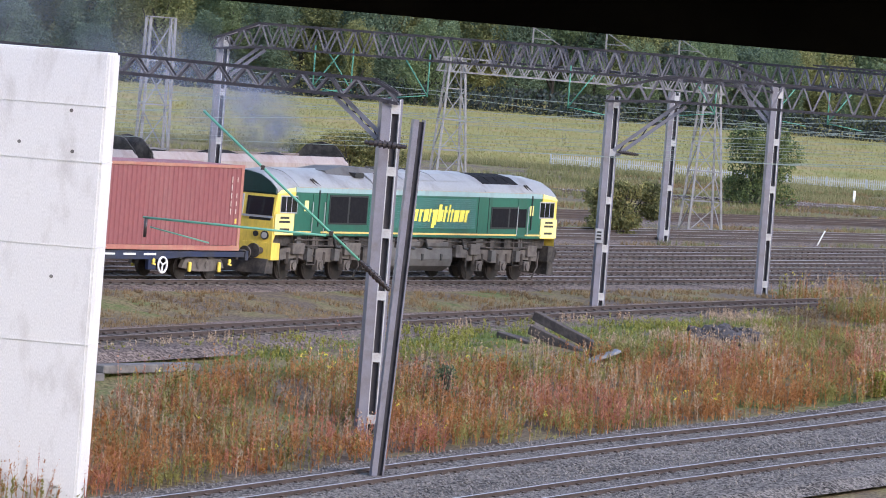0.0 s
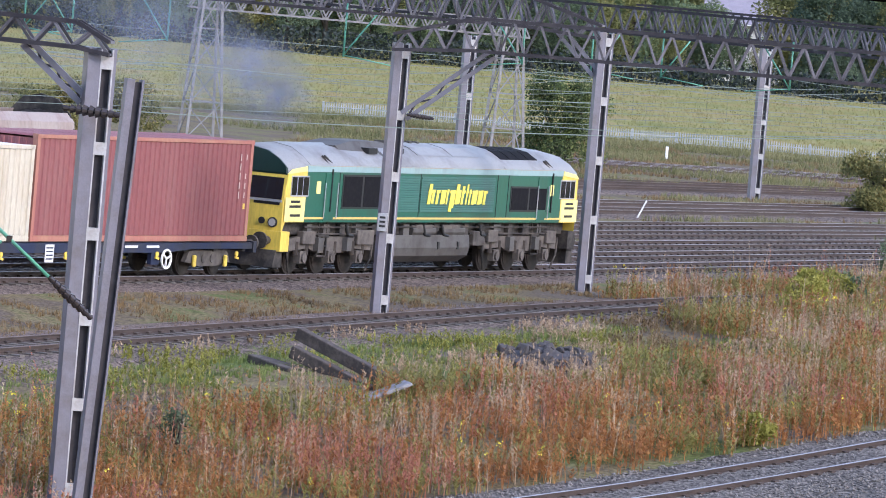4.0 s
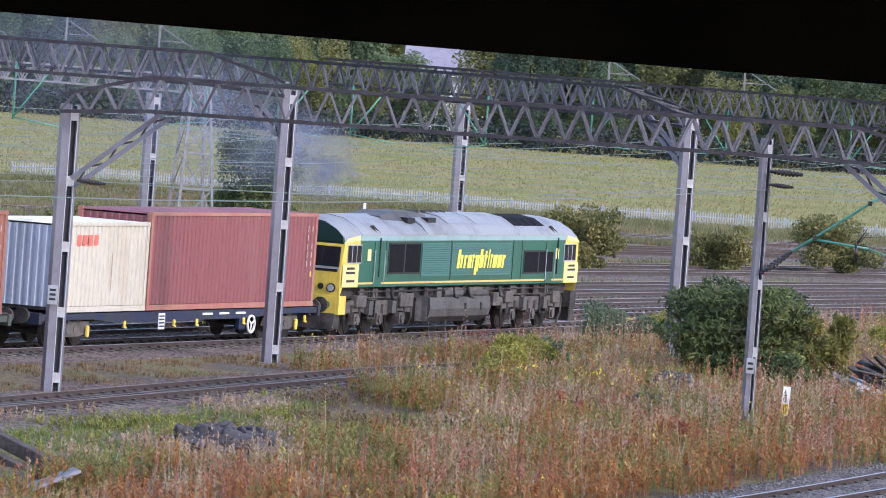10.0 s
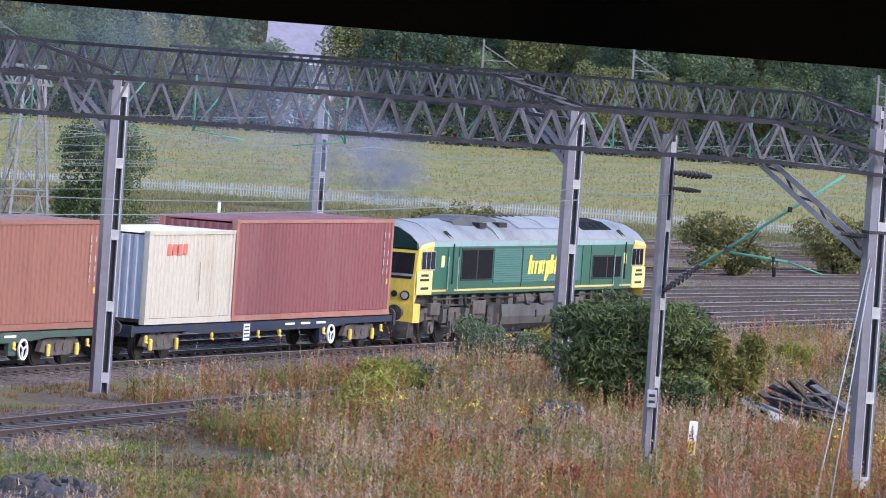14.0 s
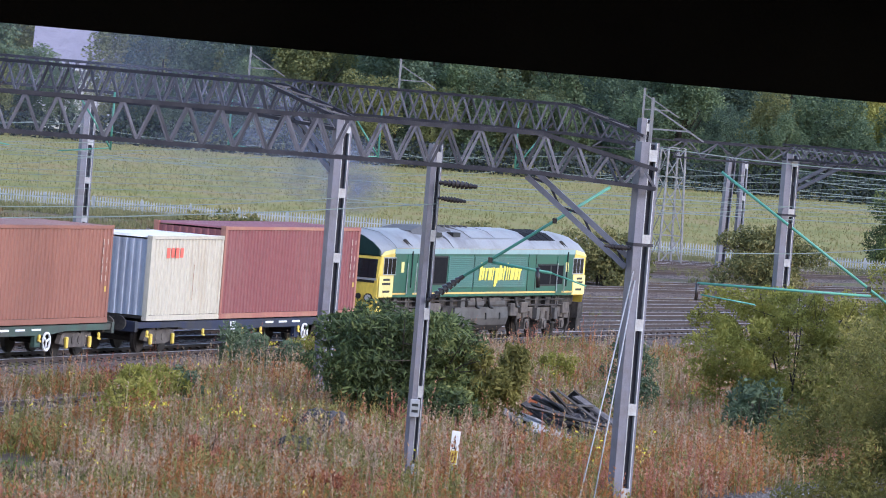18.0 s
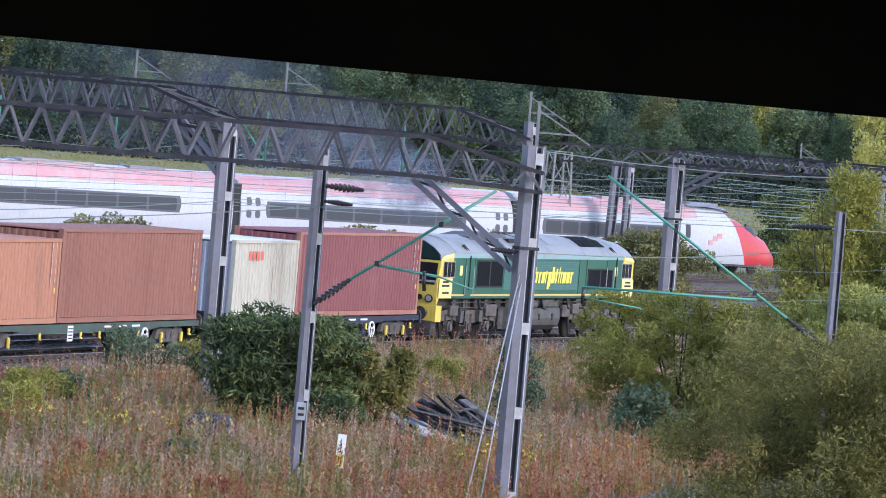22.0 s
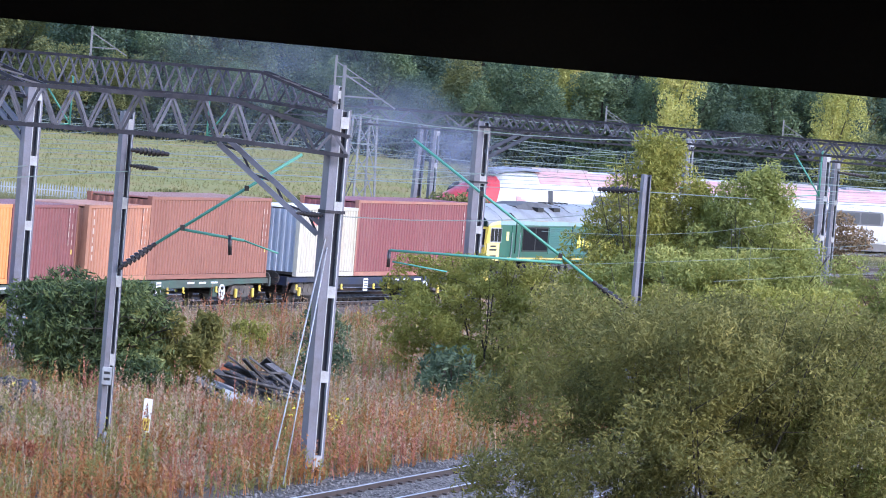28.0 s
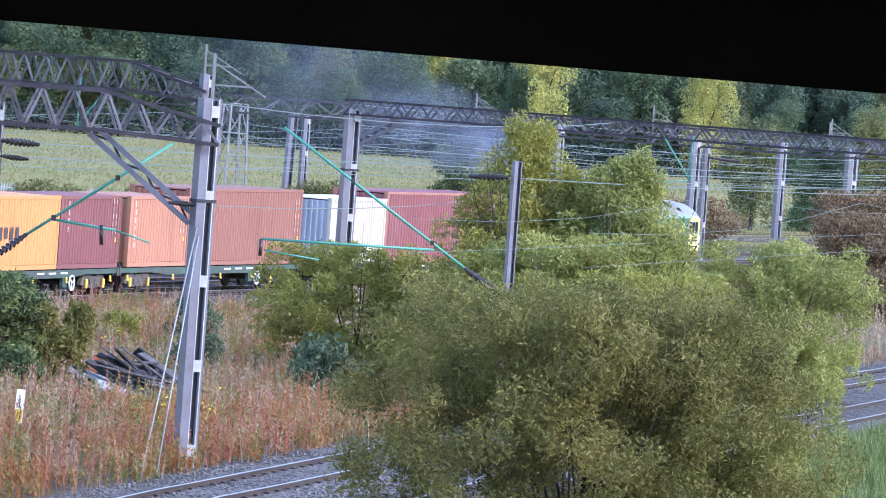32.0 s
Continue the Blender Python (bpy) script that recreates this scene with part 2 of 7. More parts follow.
def line_at(s, side=0.0):
    """Point and heading on the freight line's centre at s metres; side: metres to the left."""
    x, y = np.interp(s, ARC[:, 0], ARC[:, 1]), np.interp(s, ARC[:, 0], ARC[:, 2])
    x2, y2 = np.interp(s + 0.5, ARC[:, 0], ARC[:, 1]), np.interp(s + 0.5, ARC[:, 0], ARC[:, 2])
    d = Vector((x2 - x, y2 - y)).normalized()
    n = Vector((-d.y, d.x))
    c = Vector((x, y)) + n * (0.7525 + side)
    return c, d


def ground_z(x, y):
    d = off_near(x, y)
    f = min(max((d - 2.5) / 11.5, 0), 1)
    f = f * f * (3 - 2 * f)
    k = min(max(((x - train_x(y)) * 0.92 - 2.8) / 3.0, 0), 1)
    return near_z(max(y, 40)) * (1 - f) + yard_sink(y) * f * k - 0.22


# ---- ground and lines ----
def build_ground():
    xs = sorted(set([-2500, -1200, -600, -300, -150, -90] + [i * 2.0 - 60 for i in range(0, 71)] + [110, 150, 300, 600, 1200, 2500]))
    ys = sorted(set([-1500, -400, -150, -100] + [i * 4.0 - 80 for i in range(0, 30)] + [40 + i * 2.0 for i in range(0, 100)] + [245, 260, 280, 300, 330, 360, 400, 450, 500, 560, 620, 700, 800, 1000, 1500, 2500, 4000]))
    bm = fresh()
    g = [[bm.verts.new((x, y, ground_z(x, y) + 0.05 * noise.noise(Vector((x * 0.3, y * 0.3, 0))))) for x in xs] for y in ys]
    for j in range(len(ys) - 1):
        for i in range(len(xs) - 1):
            bm.faces.new((g[j][i], g[j][i + 1], g[j + 1][i + 1], g[j + 1][i]))
    ob = new("ground", mesh_of("ground", bm, GROUND, True))
    tagged(ob, "rough yard ground of soil, moss and stone chippings", "ground", kind="structure")


def ground_material():
    m, n, l, p = mat_new("yard_ground")
    g = n.new("ShaderNodeNewGeometry")
    a = n.new("ShaderNodeTexNoise")
    a.inputs["Scale"].default_value, a.inputs["Detail"].default_value, a.inputs["Roughness"].default_value = 0.22, 6, 0.7
    b = n.new("ShaderNodeTexNoise")
    b.inputs["Scale"].default_value, b.inputs["Detail"].default_value = 9.0, 4
    for t in (a, b):
        l.new(g.outputs["Position"], t.inputs["Vector"])
    r = n.new("ShaderNodeValToRGB")
    e = r.color_ramp.elements
    e.new(0.5)
    e.new(0.6)
    for i, (q, c) in enumerate(((0.36, (0.10, 0.13, 0.045)), (0.46, (0.17, 0.14, 0.075)), (0.56, (0.12, 0.095, 0.07)), (0.68, (0.135, 0.115, 0.10)))):
        e[i].position, e[i].color = q, (*c, 1)
    l.new(a.outputs["Fac"], r.inputs["Fac"])
    h = n.new("ShaderNodeHueSaturation")
    mr = n.new("ShaderNodeMapRange")
    mr.inputs["From Min"].default_value, mr.inputs["From Max"].default_value = 0.3, 0.7
    mr.inputs["To Min"].default_value, mr.inputs["To Max"].default_value = 0.5, 1.5
    l.new(b.outputs["Fac"], mr.inputs["Value"])
    l.new(mr.outputs[0], h.inputs["Value"])
    l.new(r.outputs["Color"], h.inputs["Color"])
    l.new(h.outputs["Color"], p.inputs["Base Color"])
    p.inputs["Roughness"].default_value = 0.95
    p.inputs["Specular IOR Level"].default_value = 0.1
    bp = n.new("ShaderNodeBump")
    bp.inputs["Strength"].default_value, bp.inputs["Distance"].default_value = 0.6, 0.06
    l.new(b.outputs["Fac"], bp.inputs["Height"])
    l.new(bp.outputs[0], p.inputs["Normal"])
    return m


def stone_material(name, light, dark, scale=14.0):
    m, n, l, p = mat_new(name)
    g = n.new("ShaderNodeNewGeometry")
    v = n.new("ShaderNodeTexVoronoi")
    v.inputs["Scale"].default_value = scale
    w = n.new("ShaderNodeTexNoise")
    w.inputs["Scale"].default_value, w.inputs["Detail"].default_value = 0.5, 5
    l.new(g.outputs["Position"], v.inputs["Vector"])
    l.new(g.outputs["Position"], w.inputs["Vector"])
    sep = n.new("ShaderNodeSeparateColor")
    l.new(v.outputs["Color"], sep.inputs[0])
    ad = n.new("ShaderNodeMath")
    ad.operation = 'MULTIPLY_ADD'
    l.new(w.outputs["Fac"], ad.inputs[0])
    ad.inputs[1].default_value = 0.9
    m3 = n.new("ShaderNodeMath")
    m3.operation = 'MULTIPLY_ADD'
    l.new(sep.outputs[0], m3.inputs[0])
    m3.inputs[1].default_value, m3.inputs[2].default_value = 1.1, -0.5
    l.new(m3.outputs[0], ad.inputs[2])
    r = n.new("ShaderNodeValToRGB")
    r.color_ramp.elements[0].color, r.color_ramp.elements[1].color = (*dark, 1), (*light, 1)
    l.new(ad.outputs[0], r.inputs["Fac"])
    l.new(r.outputs["Color"], p.inputs["Base Color"])
    p.inputs["Roughness"].default_value = 0.9
    p.inputs["Specular IOR Level"].default_value = 0.05
    bp = n.new("ShaderNodeBump")
    bp.inputs["Strength"].default_value, bp.inputs["Distance"].default_value = 0.9, 0.05
    l.new(v.outputs["Distance"], bp.inputs["Height"])
    l.new(bp.outputs[0], p.inputs["Normal"])
    return m


GROUND = ground_material()
BALLAST = stone_material("grey_ballast", (0.23, 0.21, 0.19), (0.035, 0.032, 0.03))
OLDBALLAST = stone_material("rusty_ballast", (0.265, 0.21, 0.18), (0.052, 0.040, 0.035))


def sweep(bm, path, outline, mat_index=0, cap=True):
    """Sweep an outline of (across, up) along a path of (point, left normal)."""
    rows = []
    for p, n in path:
        rows.append([bm.verts.new((p.x + n.x * a, p.y + n.y * a, p.z + u)) for a, u in outline])
    k = len(outline)
    for i in range(len(rows) - 1):
        for j in range(k):
            f = bm.faces.new((rows[i][j], rows[i + 1][j], rows[i + 1][(j + 1) % k], rows[i][(j + 1) % k]))
            f.material_index = mat_index
    if cap:
        bm.faces.new(rows[0])
        bm.faces.new(rows[-1][::-1])


def line_path(fn, a, b, step):
    """Points and left normals along fn(s) -> Vector3, from a to b."""
    out, n = [], max(2, int((b - a) / step) + 1)
    for i in range(n):
        s = a + (b - a) * i / (n - 1)
        p, q = fn(s), fn(s + 0.5)
        d = Vector((q.x - p.x, q.y - p.y)).normalized()
        out.append((p, Vector((-d.y, d.x))))
    return out


RAILSHAPE = [(-0.07, -0.155), (0.07, -0.155), (0.07, -0.135), (0.012, -0.115), (0.012, -0.04), (0.036, -0.03), (0.036, -0.006), (-0.036, -0.006), (-0.036, -0.03), (-0.012, -0.04), (-0.012, -0.115), (-0.07, -0.135)]
HEADSHAPE = [(-0.034, -0.008), (0.034, -0.008), (0.03, 0.0), (-0.03, 0.0)]


def railway(name, label, fn, a, b, bed=BALLAST, head=RAILTOP, step=2.0, near=None, sleepers=True, spacing=0.65, fill=-0.155):
    """A track: ballast, two rails with worn heads, sleepers; fn gives the centre at rail-head height."""
    root = empty(name)
    tagged(root, label, "railway track", kind="structure")
    path = line_path(fn, a, b, step)
    bm = fresh()
    sweep(bm, path, [(-3.3, -0.42), (-2.7, -0.2), (-1.45, fill - 0.01), (-0.55, fill), (0.55, fill), (1.45, fill - 0.01), (2.7, -0.2), (3.3, -0.42), (0, -0.6)])
    part("ballast", bm, bed, root)
    for side in (-0.7525, 0.7525):
        bm = fresh()
        sweep(bm, [(p + Vector((n.x * side, n.y * side, 0)), n) for p, n in path], RAILSHAPE)
        r = part("rail", bm, RAIL, root)
        bm = fresh()
        sweep(bm, [(p + Vector((n.x * side, n.y * side, 0)), n) for p, n in path], HEADSHAPE)
        part("rail_head", bm, head, r)
    if not sleepers:
        return root
    bm = fresh()
    box(bm, -0.125, 0.125, -1.25, 1.25, -0.24, -0.128)
    slab = mesh_of("sleeper", bm, SLEEPER)
    bm = fresh()
    for y in (-0.7525, 0.7525):
        for o in (-0.1, 0.1):
            box(bm, -0.09, 0.09, y + o - 0.05, y + o + 0.05, -0.128, -0.085)
    chair = mesh_of("chair", bm, RAIL)
    n = int((b - a) / spacing)
    lo, hi = near if near else (a, b)
    rest = fresh()
    count = 0
    for i in range(n):
        s = a + (i + 0.5) * spacing
        p, q = fn(s), fn(s + 0.5)
        d = q - p
        m = Matrix.Translation(p) @ Matrix.Rotation(math.atan2(d.y, d.x) + random.uniform(-0.01, 0.01), 4, 'Z')
        if lo <= s <= hi and count < 260:
            count += 1
            o = piece("sleeper", slab, root, m)
            piece("rail_chair", chair, o, Matrix())
        else:
            for c in ((-0.125, 0.125, -1.25, 1.25, -0.24, -0.128),):
                vs = box(rest, *c)
                for v in vs:
                    v.co = m @ v.co
    if len(rest.verts):
        tagged(part("sleepers", rest, SLEEPER, root), kind="stuff")
    else:
        rest.free()
    return root


def near_line(offset):
    """A centre line beside the far rail of the near line, offset metres towards the camera."""
    def fn(s):
        x, y = float(np.interp(s, NEARC[:, 0], NEARC[:, 1])), float(np.interp(s, NEARC[:, 0], NEARC[:, 2]))
        k = near_slope(y)
        q = Vector((x, y)) + Vector((1.0, -k)).normalized() * offset * (1 + 1.5 * (k - 0.396))
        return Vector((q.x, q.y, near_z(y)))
    return fn


SIDING_D, SIDING_P = Vector((0.3635, 0.9316)), Vector((-9.25, 137.0))


def siding_line(s):
    d = SIDING_D
    q = SIDING_P + d * s + Vector((d.y, -d.x)) * 0.7525
    return Vector((q.x, q.y, yard_sink(q.y) + 0.05))


def freight_line(side):
    def fn(s):
        c, d = line_at(s, side)
        return Vector((c.x, c.y, 0.0))
    return fn


# ---- masts and portals ----
def mast(name, label, x, y, top, w=0.46, d=0.34, plates=True, base=None, lean=0.0, mat=None, face=0.35, band=False):
    """A box mast of two steel channels tied by batten plates, on a concrete block."""
    mat = mat or STEEL
    z0 = ground_z(x, y) if base is None else base
    root = empty(name, Matrix.Translation((x, y, z0)) @ Matrix.Rotation(face, 4, 'Z') @ Matrix.Rotation(lean, 4, 'Y'))
    tagged(root, label, "mast", group="overhead line masts")
    h = top - z0
    for a, b in ((-0.5, -0.04), (0.38, 0.5)):
        bm = fresh()
        box(bm, a * w, b * w, -d / 2, d / 2, -0.3, h)
        part("channel", bm, mat, root)
    # shade in the slot is put into the web's near-black colour
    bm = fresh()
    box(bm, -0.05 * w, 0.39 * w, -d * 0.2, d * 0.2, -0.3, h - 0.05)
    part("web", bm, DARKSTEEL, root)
    if plates:
        n = max(3, int(h / 1.45))
        # pale strips paint the sunlit edges on both sides of the slot
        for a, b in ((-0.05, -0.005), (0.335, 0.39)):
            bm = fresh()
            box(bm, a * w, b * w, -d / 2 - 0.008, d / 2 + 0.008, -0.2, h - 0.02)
            part("flange", bm, PALESTEEL, root, "flange edge, sunlight put into its pale colour")
        bm = fresh()
        box(bm, -0.06 * w, 0.40 * w, -d * 0.5 - 0.014, d * 0.5 + 0.014, -0.13, 0.13)
        me = mesh_of("batten_plate", bm, PALESTEEL)
        for i in range(n):
            piece("batten_plate", me, root, Matrix.Translation((0, 0, 0.45 + (h - 0.75) * i / (n - 1))))
    if band:
        bm = fresh()
        box(bm, -0.56 * w, 0.56 * w, -d * 0.56, d * 0.56, h * 0.72, h * 0.72 + 0.07)
        part("clamp_band", bm, DARKSTEEL, root)
    boxpart("footing", (-0.42, 0.42, -0.36, 0.36, -0.6, 0.06), DARKCON, root)
    return root


def truss(name, label, p, q, depth=1.4, width=0.9, gable_p=0.0, gable_q=0.0, bays=None, chord=0.072, mat=None, drop=1.2, web=None):
    """A box truss from p to q (its top chords' height); a gabled end slopes down to its mast."""
    mat = mat or DARKSTEEL
    p, q = Vector(p), Vector(q)
    L = (q - p).length
    u = (q - p).normalized()
    n = Vector((-u.y, u.x, 0)).normalized()
    root = empty(name, Matrix.Translation(p))
    tagged(root, label, "gantry truss", group="overhead line gantries")
    bays = bays or max(4, int(L / 0.72))
    def tz(s):
        z = 0.0
        if gable_p and s < gable_p:
            z -= drop * (1 - s / gable_p)
        if gable_q and s > L - gable_q:
            z -= drop * (1 - (L - s) / gable_q)
        return z
    def at(s, side, low):
        c = u * s + n * (side * width / 2)
        t = tz(s)
        return Vector((c.x, c.y, c.z + (-depth + min(0, t * 0.25) if low else t)))
    brk = sorted({0.0, L} | ({gable_p} if gable_p else set()) | ({L - gable_q} if gable_q else set()))
    for side in (-1, 1):
        for low in (False, True):
            for a, b in zip(brk[:-1], brk[1:]):
                strut("chord", mat, root, at(a, side, low), at(b, side, low), chord, chord * 1.25)
        for i in range(bays):
            a, b = L * i / bays, L * (i + 1) / bays
            mid = (a + b) / 2
            stick("brace", web or BRACESTEEL, root, at(a, side, True), at(mid, side, False), 0.042, 0.06)
            stick("brace", web or BRACESTEEL, root, at(mid, side, False), at(b, side, True), 0.042, 0.06)
    for i in range(bays + 1):
        s = L * i / bays
        stick("cross_brace", web or BRACESTEEL, root, at(s, -1, False), at(min(s + L / bays, L), 1, False), 0.05, 0.05)
        stick("cross_brace", web or BRACESTEEL, root, at(s, -1, True), at(s, 1, True), 0.05, 0.05)
    return root


def knee(label, p, q, w=0.3):
    """A double steel knee brace between a mast and a truss."""
    root = empty("knee_brace", Matrix.Translation(p))
    tagged(root, label, "brace", group="overhead line gantries")
    d = Vector(q) - Vector(p)
    a = Vector((-d.y, d.x, 0)).normalized()
    n = d.cross(a).normalized() * (w * 0.36)
    for s in (-1, 1):
        strut("rafter", STEEL, root, n * s, d + n * s, 0.11, 0.12)
    for i in range(6):
        s = 1 if i % 2 else -1
        stick("lacing_bar", DARKSTEEL, root, d * (i / 6) + n * s, d * ((i + 1) / 6) - n * s, 0.06, 0.05)
    return root


def lattice_tower(name, label, x, y, top, foot=1.75, head=0.75, base=None, mat=None):
    mat = mat or TOWERSTEEL
    z0 = ground_z(x, y) if base is None else base
    h = top - z0
    root = empty(name, Matrix.Translation((x, y, z0)) @ Matrix.Rotation(0.35, 4, 'Z'))
    tagged(root, label, "lattice tower", group="lattice towers")
    def at(i, z):
        r = (foot + (head - foot) * z / h) / 2
        return Vector(((-1, 1, 1, -1)[i % 4] * r, (-1, -1, 1, 1)[i % 4] * r, z))
    for i in range(4):
        strut("leg", mat, root, at(i, -0.2), at(i, h), 0.1, 0.1)
    k = max(3, int(h / 1.5))
    for j in range(k):
        z1, z2 = h * j / k, h * (j + 1) / k
        for i in range(4):
            stick("lattice_bar", mat, root, at(i, z1), at(i + 1, z2), 0.045, 0.045)
            stick("lattice_bar", mat, root, at(i, z2), at(i + 1, z2), 0.045, 0.045)
    return root


def build_gantries():
    M = "grey steel box mast with pale batten plates on a concrete footing"
    T = "dark weathered steel lattice truss spanning the tracks"
    mast("mast", M, -12.72, 131.5, 7.15)
    mast("mast", M, -8.0, 150.4, 7.8)
    mast("mast", M, 3.95, 165.0, 7.75)
    mast("mast", M, 10.0, 132.3, 8.0, 0.44, 0.34, band=True)
    mast("mast", M, 14.6, 195.0, 8.3, 0.42)
    mast("mast", M, -4.75, 253.5, 7.1, 0.56, 0.42)
    mast("mast", M, -29.6, 151.2, 8.1, 0.46)
    mast("mast", M, 20.4, 204.0, 7.45, 0.5, 0.36, band=True)
    mast("mast", M, 47.2, 297.0, 6.5, 0.48, 0.38)
    mast("mast", M, 48.1, 299.0, 6.2, 0.34, 0.3)
    mast("mast", M, 56.5, 325.0, 6.4, 0.46, 0.4)
    mast("mast", M, 67.8, 364.5, 6.0, 0.7, 0.5)
    mast("mast", M, 40.4, 316.0, 6.6, 0.5, 0.4)
    mast("mast", M, 43.6, 322.0, 6.5, 0.45, 0.4)
    mast("mast", M, 29.5, 330.0, 6.0, 0.45, 0.4, plates=False, lean=0.03)
    mast("mast", M, 30.4, 330.0, 5.9, 0.4, 0.35)
    mast("mast", M, -15.6, 203.0, 6.9, 0.5, 0.38)
    truss("gantry_truss", T, (-12.95, 131.3, 7.98), (10.2, 132.4, 8.0), 0.88, 1.0, 2.2, 2.6, drop=0.6)
    truss("gantry_truss", T, (-29.9, 151.4, 8.68), (-8.1, 150.4, 8.68), 0.92, 1.0, 1.7, 2.3, drop=0.7)
    truss("gantry_truss", T, (-22.0, 183.0, 8.66), (4.0, 165.2, 8.5), 0.9, 1.0, 0, 2.4, drop=0.75)
    truss("gantry_truss", T, (-9.0, 203.0, 8.66), (14.7, 195.0, 8.52), 0.95, 1.0, 0, 2.6, drop=0.8)
    truss("gantry_truss", T, (20.2, 204.2, 7.75), (47.4, 192.0, 7.75), 0.5, 0.7, 0, 0, chord=0.055)
    truss("gantry_truss", T, (22.0, 332.0, 6.7), (74.0, 330.0, 6.75), 0.7, 0.7, 0, 0, bays=26, chord=0.055)
    truss("gantry_truss", T, (24.0, 300.0, 7.0), (60.0, 296.0, 7.0), 0.9, 1.0, 0, 0, bays=24)
    knee("steel knee brace under the gantry truss", (-12.5, 131.4, 5.15), (-10.2, 131.4, 7.05))
    knee("steel knee brace under the gantry truss", (9.8, 132.4, 5.25), (7.45, 132.8, 7.1))
    knee("steel knee brace under the gantry truss", (-8.2, 150.4, 6.5), (-9.4, 150.4, 7.75))
    knee("steel knee brace under the gantry truss", (3.8, 165.0, 6.3), (2.6, 166.0, 7.6))
    knee("steel knee brace under the gantry truss", (-29.4, 151.2, 6.6), (-28.0, 151.2, 7.75))
    knee("steel knee brace under the gantry truss", (20.6, 204.0, 6.3), (22.0, 203.4, 7.2))
    # near mast with its truss and the slim pole before it
    mast("mast", M, -15.72, 90.5, 6.95, 0.6, 0.44)
    truss("gantry_truss", "slim dark lattice truss fixed to the near mast", (-30.0, 90.9, 7.72), (-15.5, 90.4, 7.43), 0.52, 0.52, 0, 0.7, bays=18, chord=0.07, drop=0.35)
    knee("steel knee brace under the slim truss", (-16.0, 90.5, 5.85), (-17.3, 90.5, 6.95), 0.24)
    mast("slim_pole", "slim grey steel pole with a sloping head", -14.36, 82.2, 6.55, 0.34, 0.28, plates=False, lean=0.042)
    mast("slim_pole", "slim weathered grey steel pole among the weeds", 5.37, 134.4, 7.55, 0.27, 0.24, plates=True)
    mast("slim_pole", "slim grey steel pole rising out of the willows", 19.15, 149.0, 6.85, 0.21, 0.18, plates=False)
    lattice_tower("lattice_tower", "pale steel lattice tower standing in the field", -28.1, 222.0, 7.6)
    lattice_tower("lattice_tower", "pale steel lattice tower standing in the field", -15.3, 225.0, 7.35)
    truss("gantry_truss", "pale steel lattice gantry between two towers", (-29.0, 221.8, 7.6), (-14.6, 225.2, 7.5), 0.7, 0.9, 0, 0, bays=20, chord=0.06, mat=TOWERSTEEL, web=TOWERSTEEL)
    lattice_tower("lattice_tower", "pale steel lattice tower standing in the yard", -33.5, 160.0, 8.6, 1.2, 1.0)
    lattice_tower("lattice_tower", "pale steel lattice tower standing in the field", 26.4, 330.0, 6.3, 1.4, 1.0)
    # slim pipes on the trusses
    for x, y, z in ((-20.6, 183, 8.6), (-17.2, 181, 8.6), (-13.8, 178, 8.6), (1.5, 199, 8.6), (6.5, 197.5, 8.6), (14.5, 195, 8.3), (10.05, 132.4, 8.0), (36, 298, 7.0), (45, 297.5, 7.0), (54, 296.5, 7.0), (40, 331, 6.7), (60, 330, 6.7)):
        r = empty("earth_wire_post", Matrix.Translation((x, y, z)))
        tagged(r, "short galvanised post on the gantry", "post", group="earth wire posts")
        stick("upright", TOWERSTEEL, r, (0, 0, -0.4), (0, 0, 1.0), 0.07, 0.07)
        stick("stay", TOWERSTEEL, r, (0, 0, 0.8), (1.2, 0, 0.1), 0.035, 0.035)
        stick("stay", TOWERSTEEL, r, (0, 0, 0.3), (0.9, 0, 0.3), 0.035, 0.035)


build_ground()
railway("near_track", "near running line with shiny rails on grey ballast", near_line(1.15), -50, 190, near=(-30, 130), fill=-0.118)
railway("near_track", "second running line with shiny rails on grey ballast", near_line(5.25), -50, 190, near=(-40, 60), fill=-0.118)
railway("siding_track", "rusty siding half sunk in old ballast", siding_line, -70, 40, bed=OLDBALLAST, head=RUSTHEAD)
railway("freight_track", "yard line under the freight train", freight_line(0), 40, 420, bed=OLDBALLAST, head=DULLHEAD, near=(90, 260))
for _k, _side in enumerate((3.7, 7.4, 11.4, 15.0, 22.0, 26.0)):
    railway("yard_track", "worn yard line on brown ballast", freight_line(_side), 60, 420, bed=OLDBALLAST, head=DULLHEAD, sleepers=_k < 4, near=(120, 220))
for _side in (36.0, 40.0):
    railway("yard_track", "rusty outer yard line on reddish ballast", freight_line(_side), 150, 420, bed=OLDBALLAST, head=RUSTHEAD, sleepers=False)


def express_line(offset):
    def fn(s):
        return Vector((22.0 + 0.7071 * (s + offset), 326.0 + 0.7071 * (s - offset), 0.0))
    return fn


for _o in (0.0, 3.6):
    railway("main_line", "far running line behind the yard", express_line(_o), -70, 220, bed=OLDBALLAST, sleepers=False)
build_gantries()


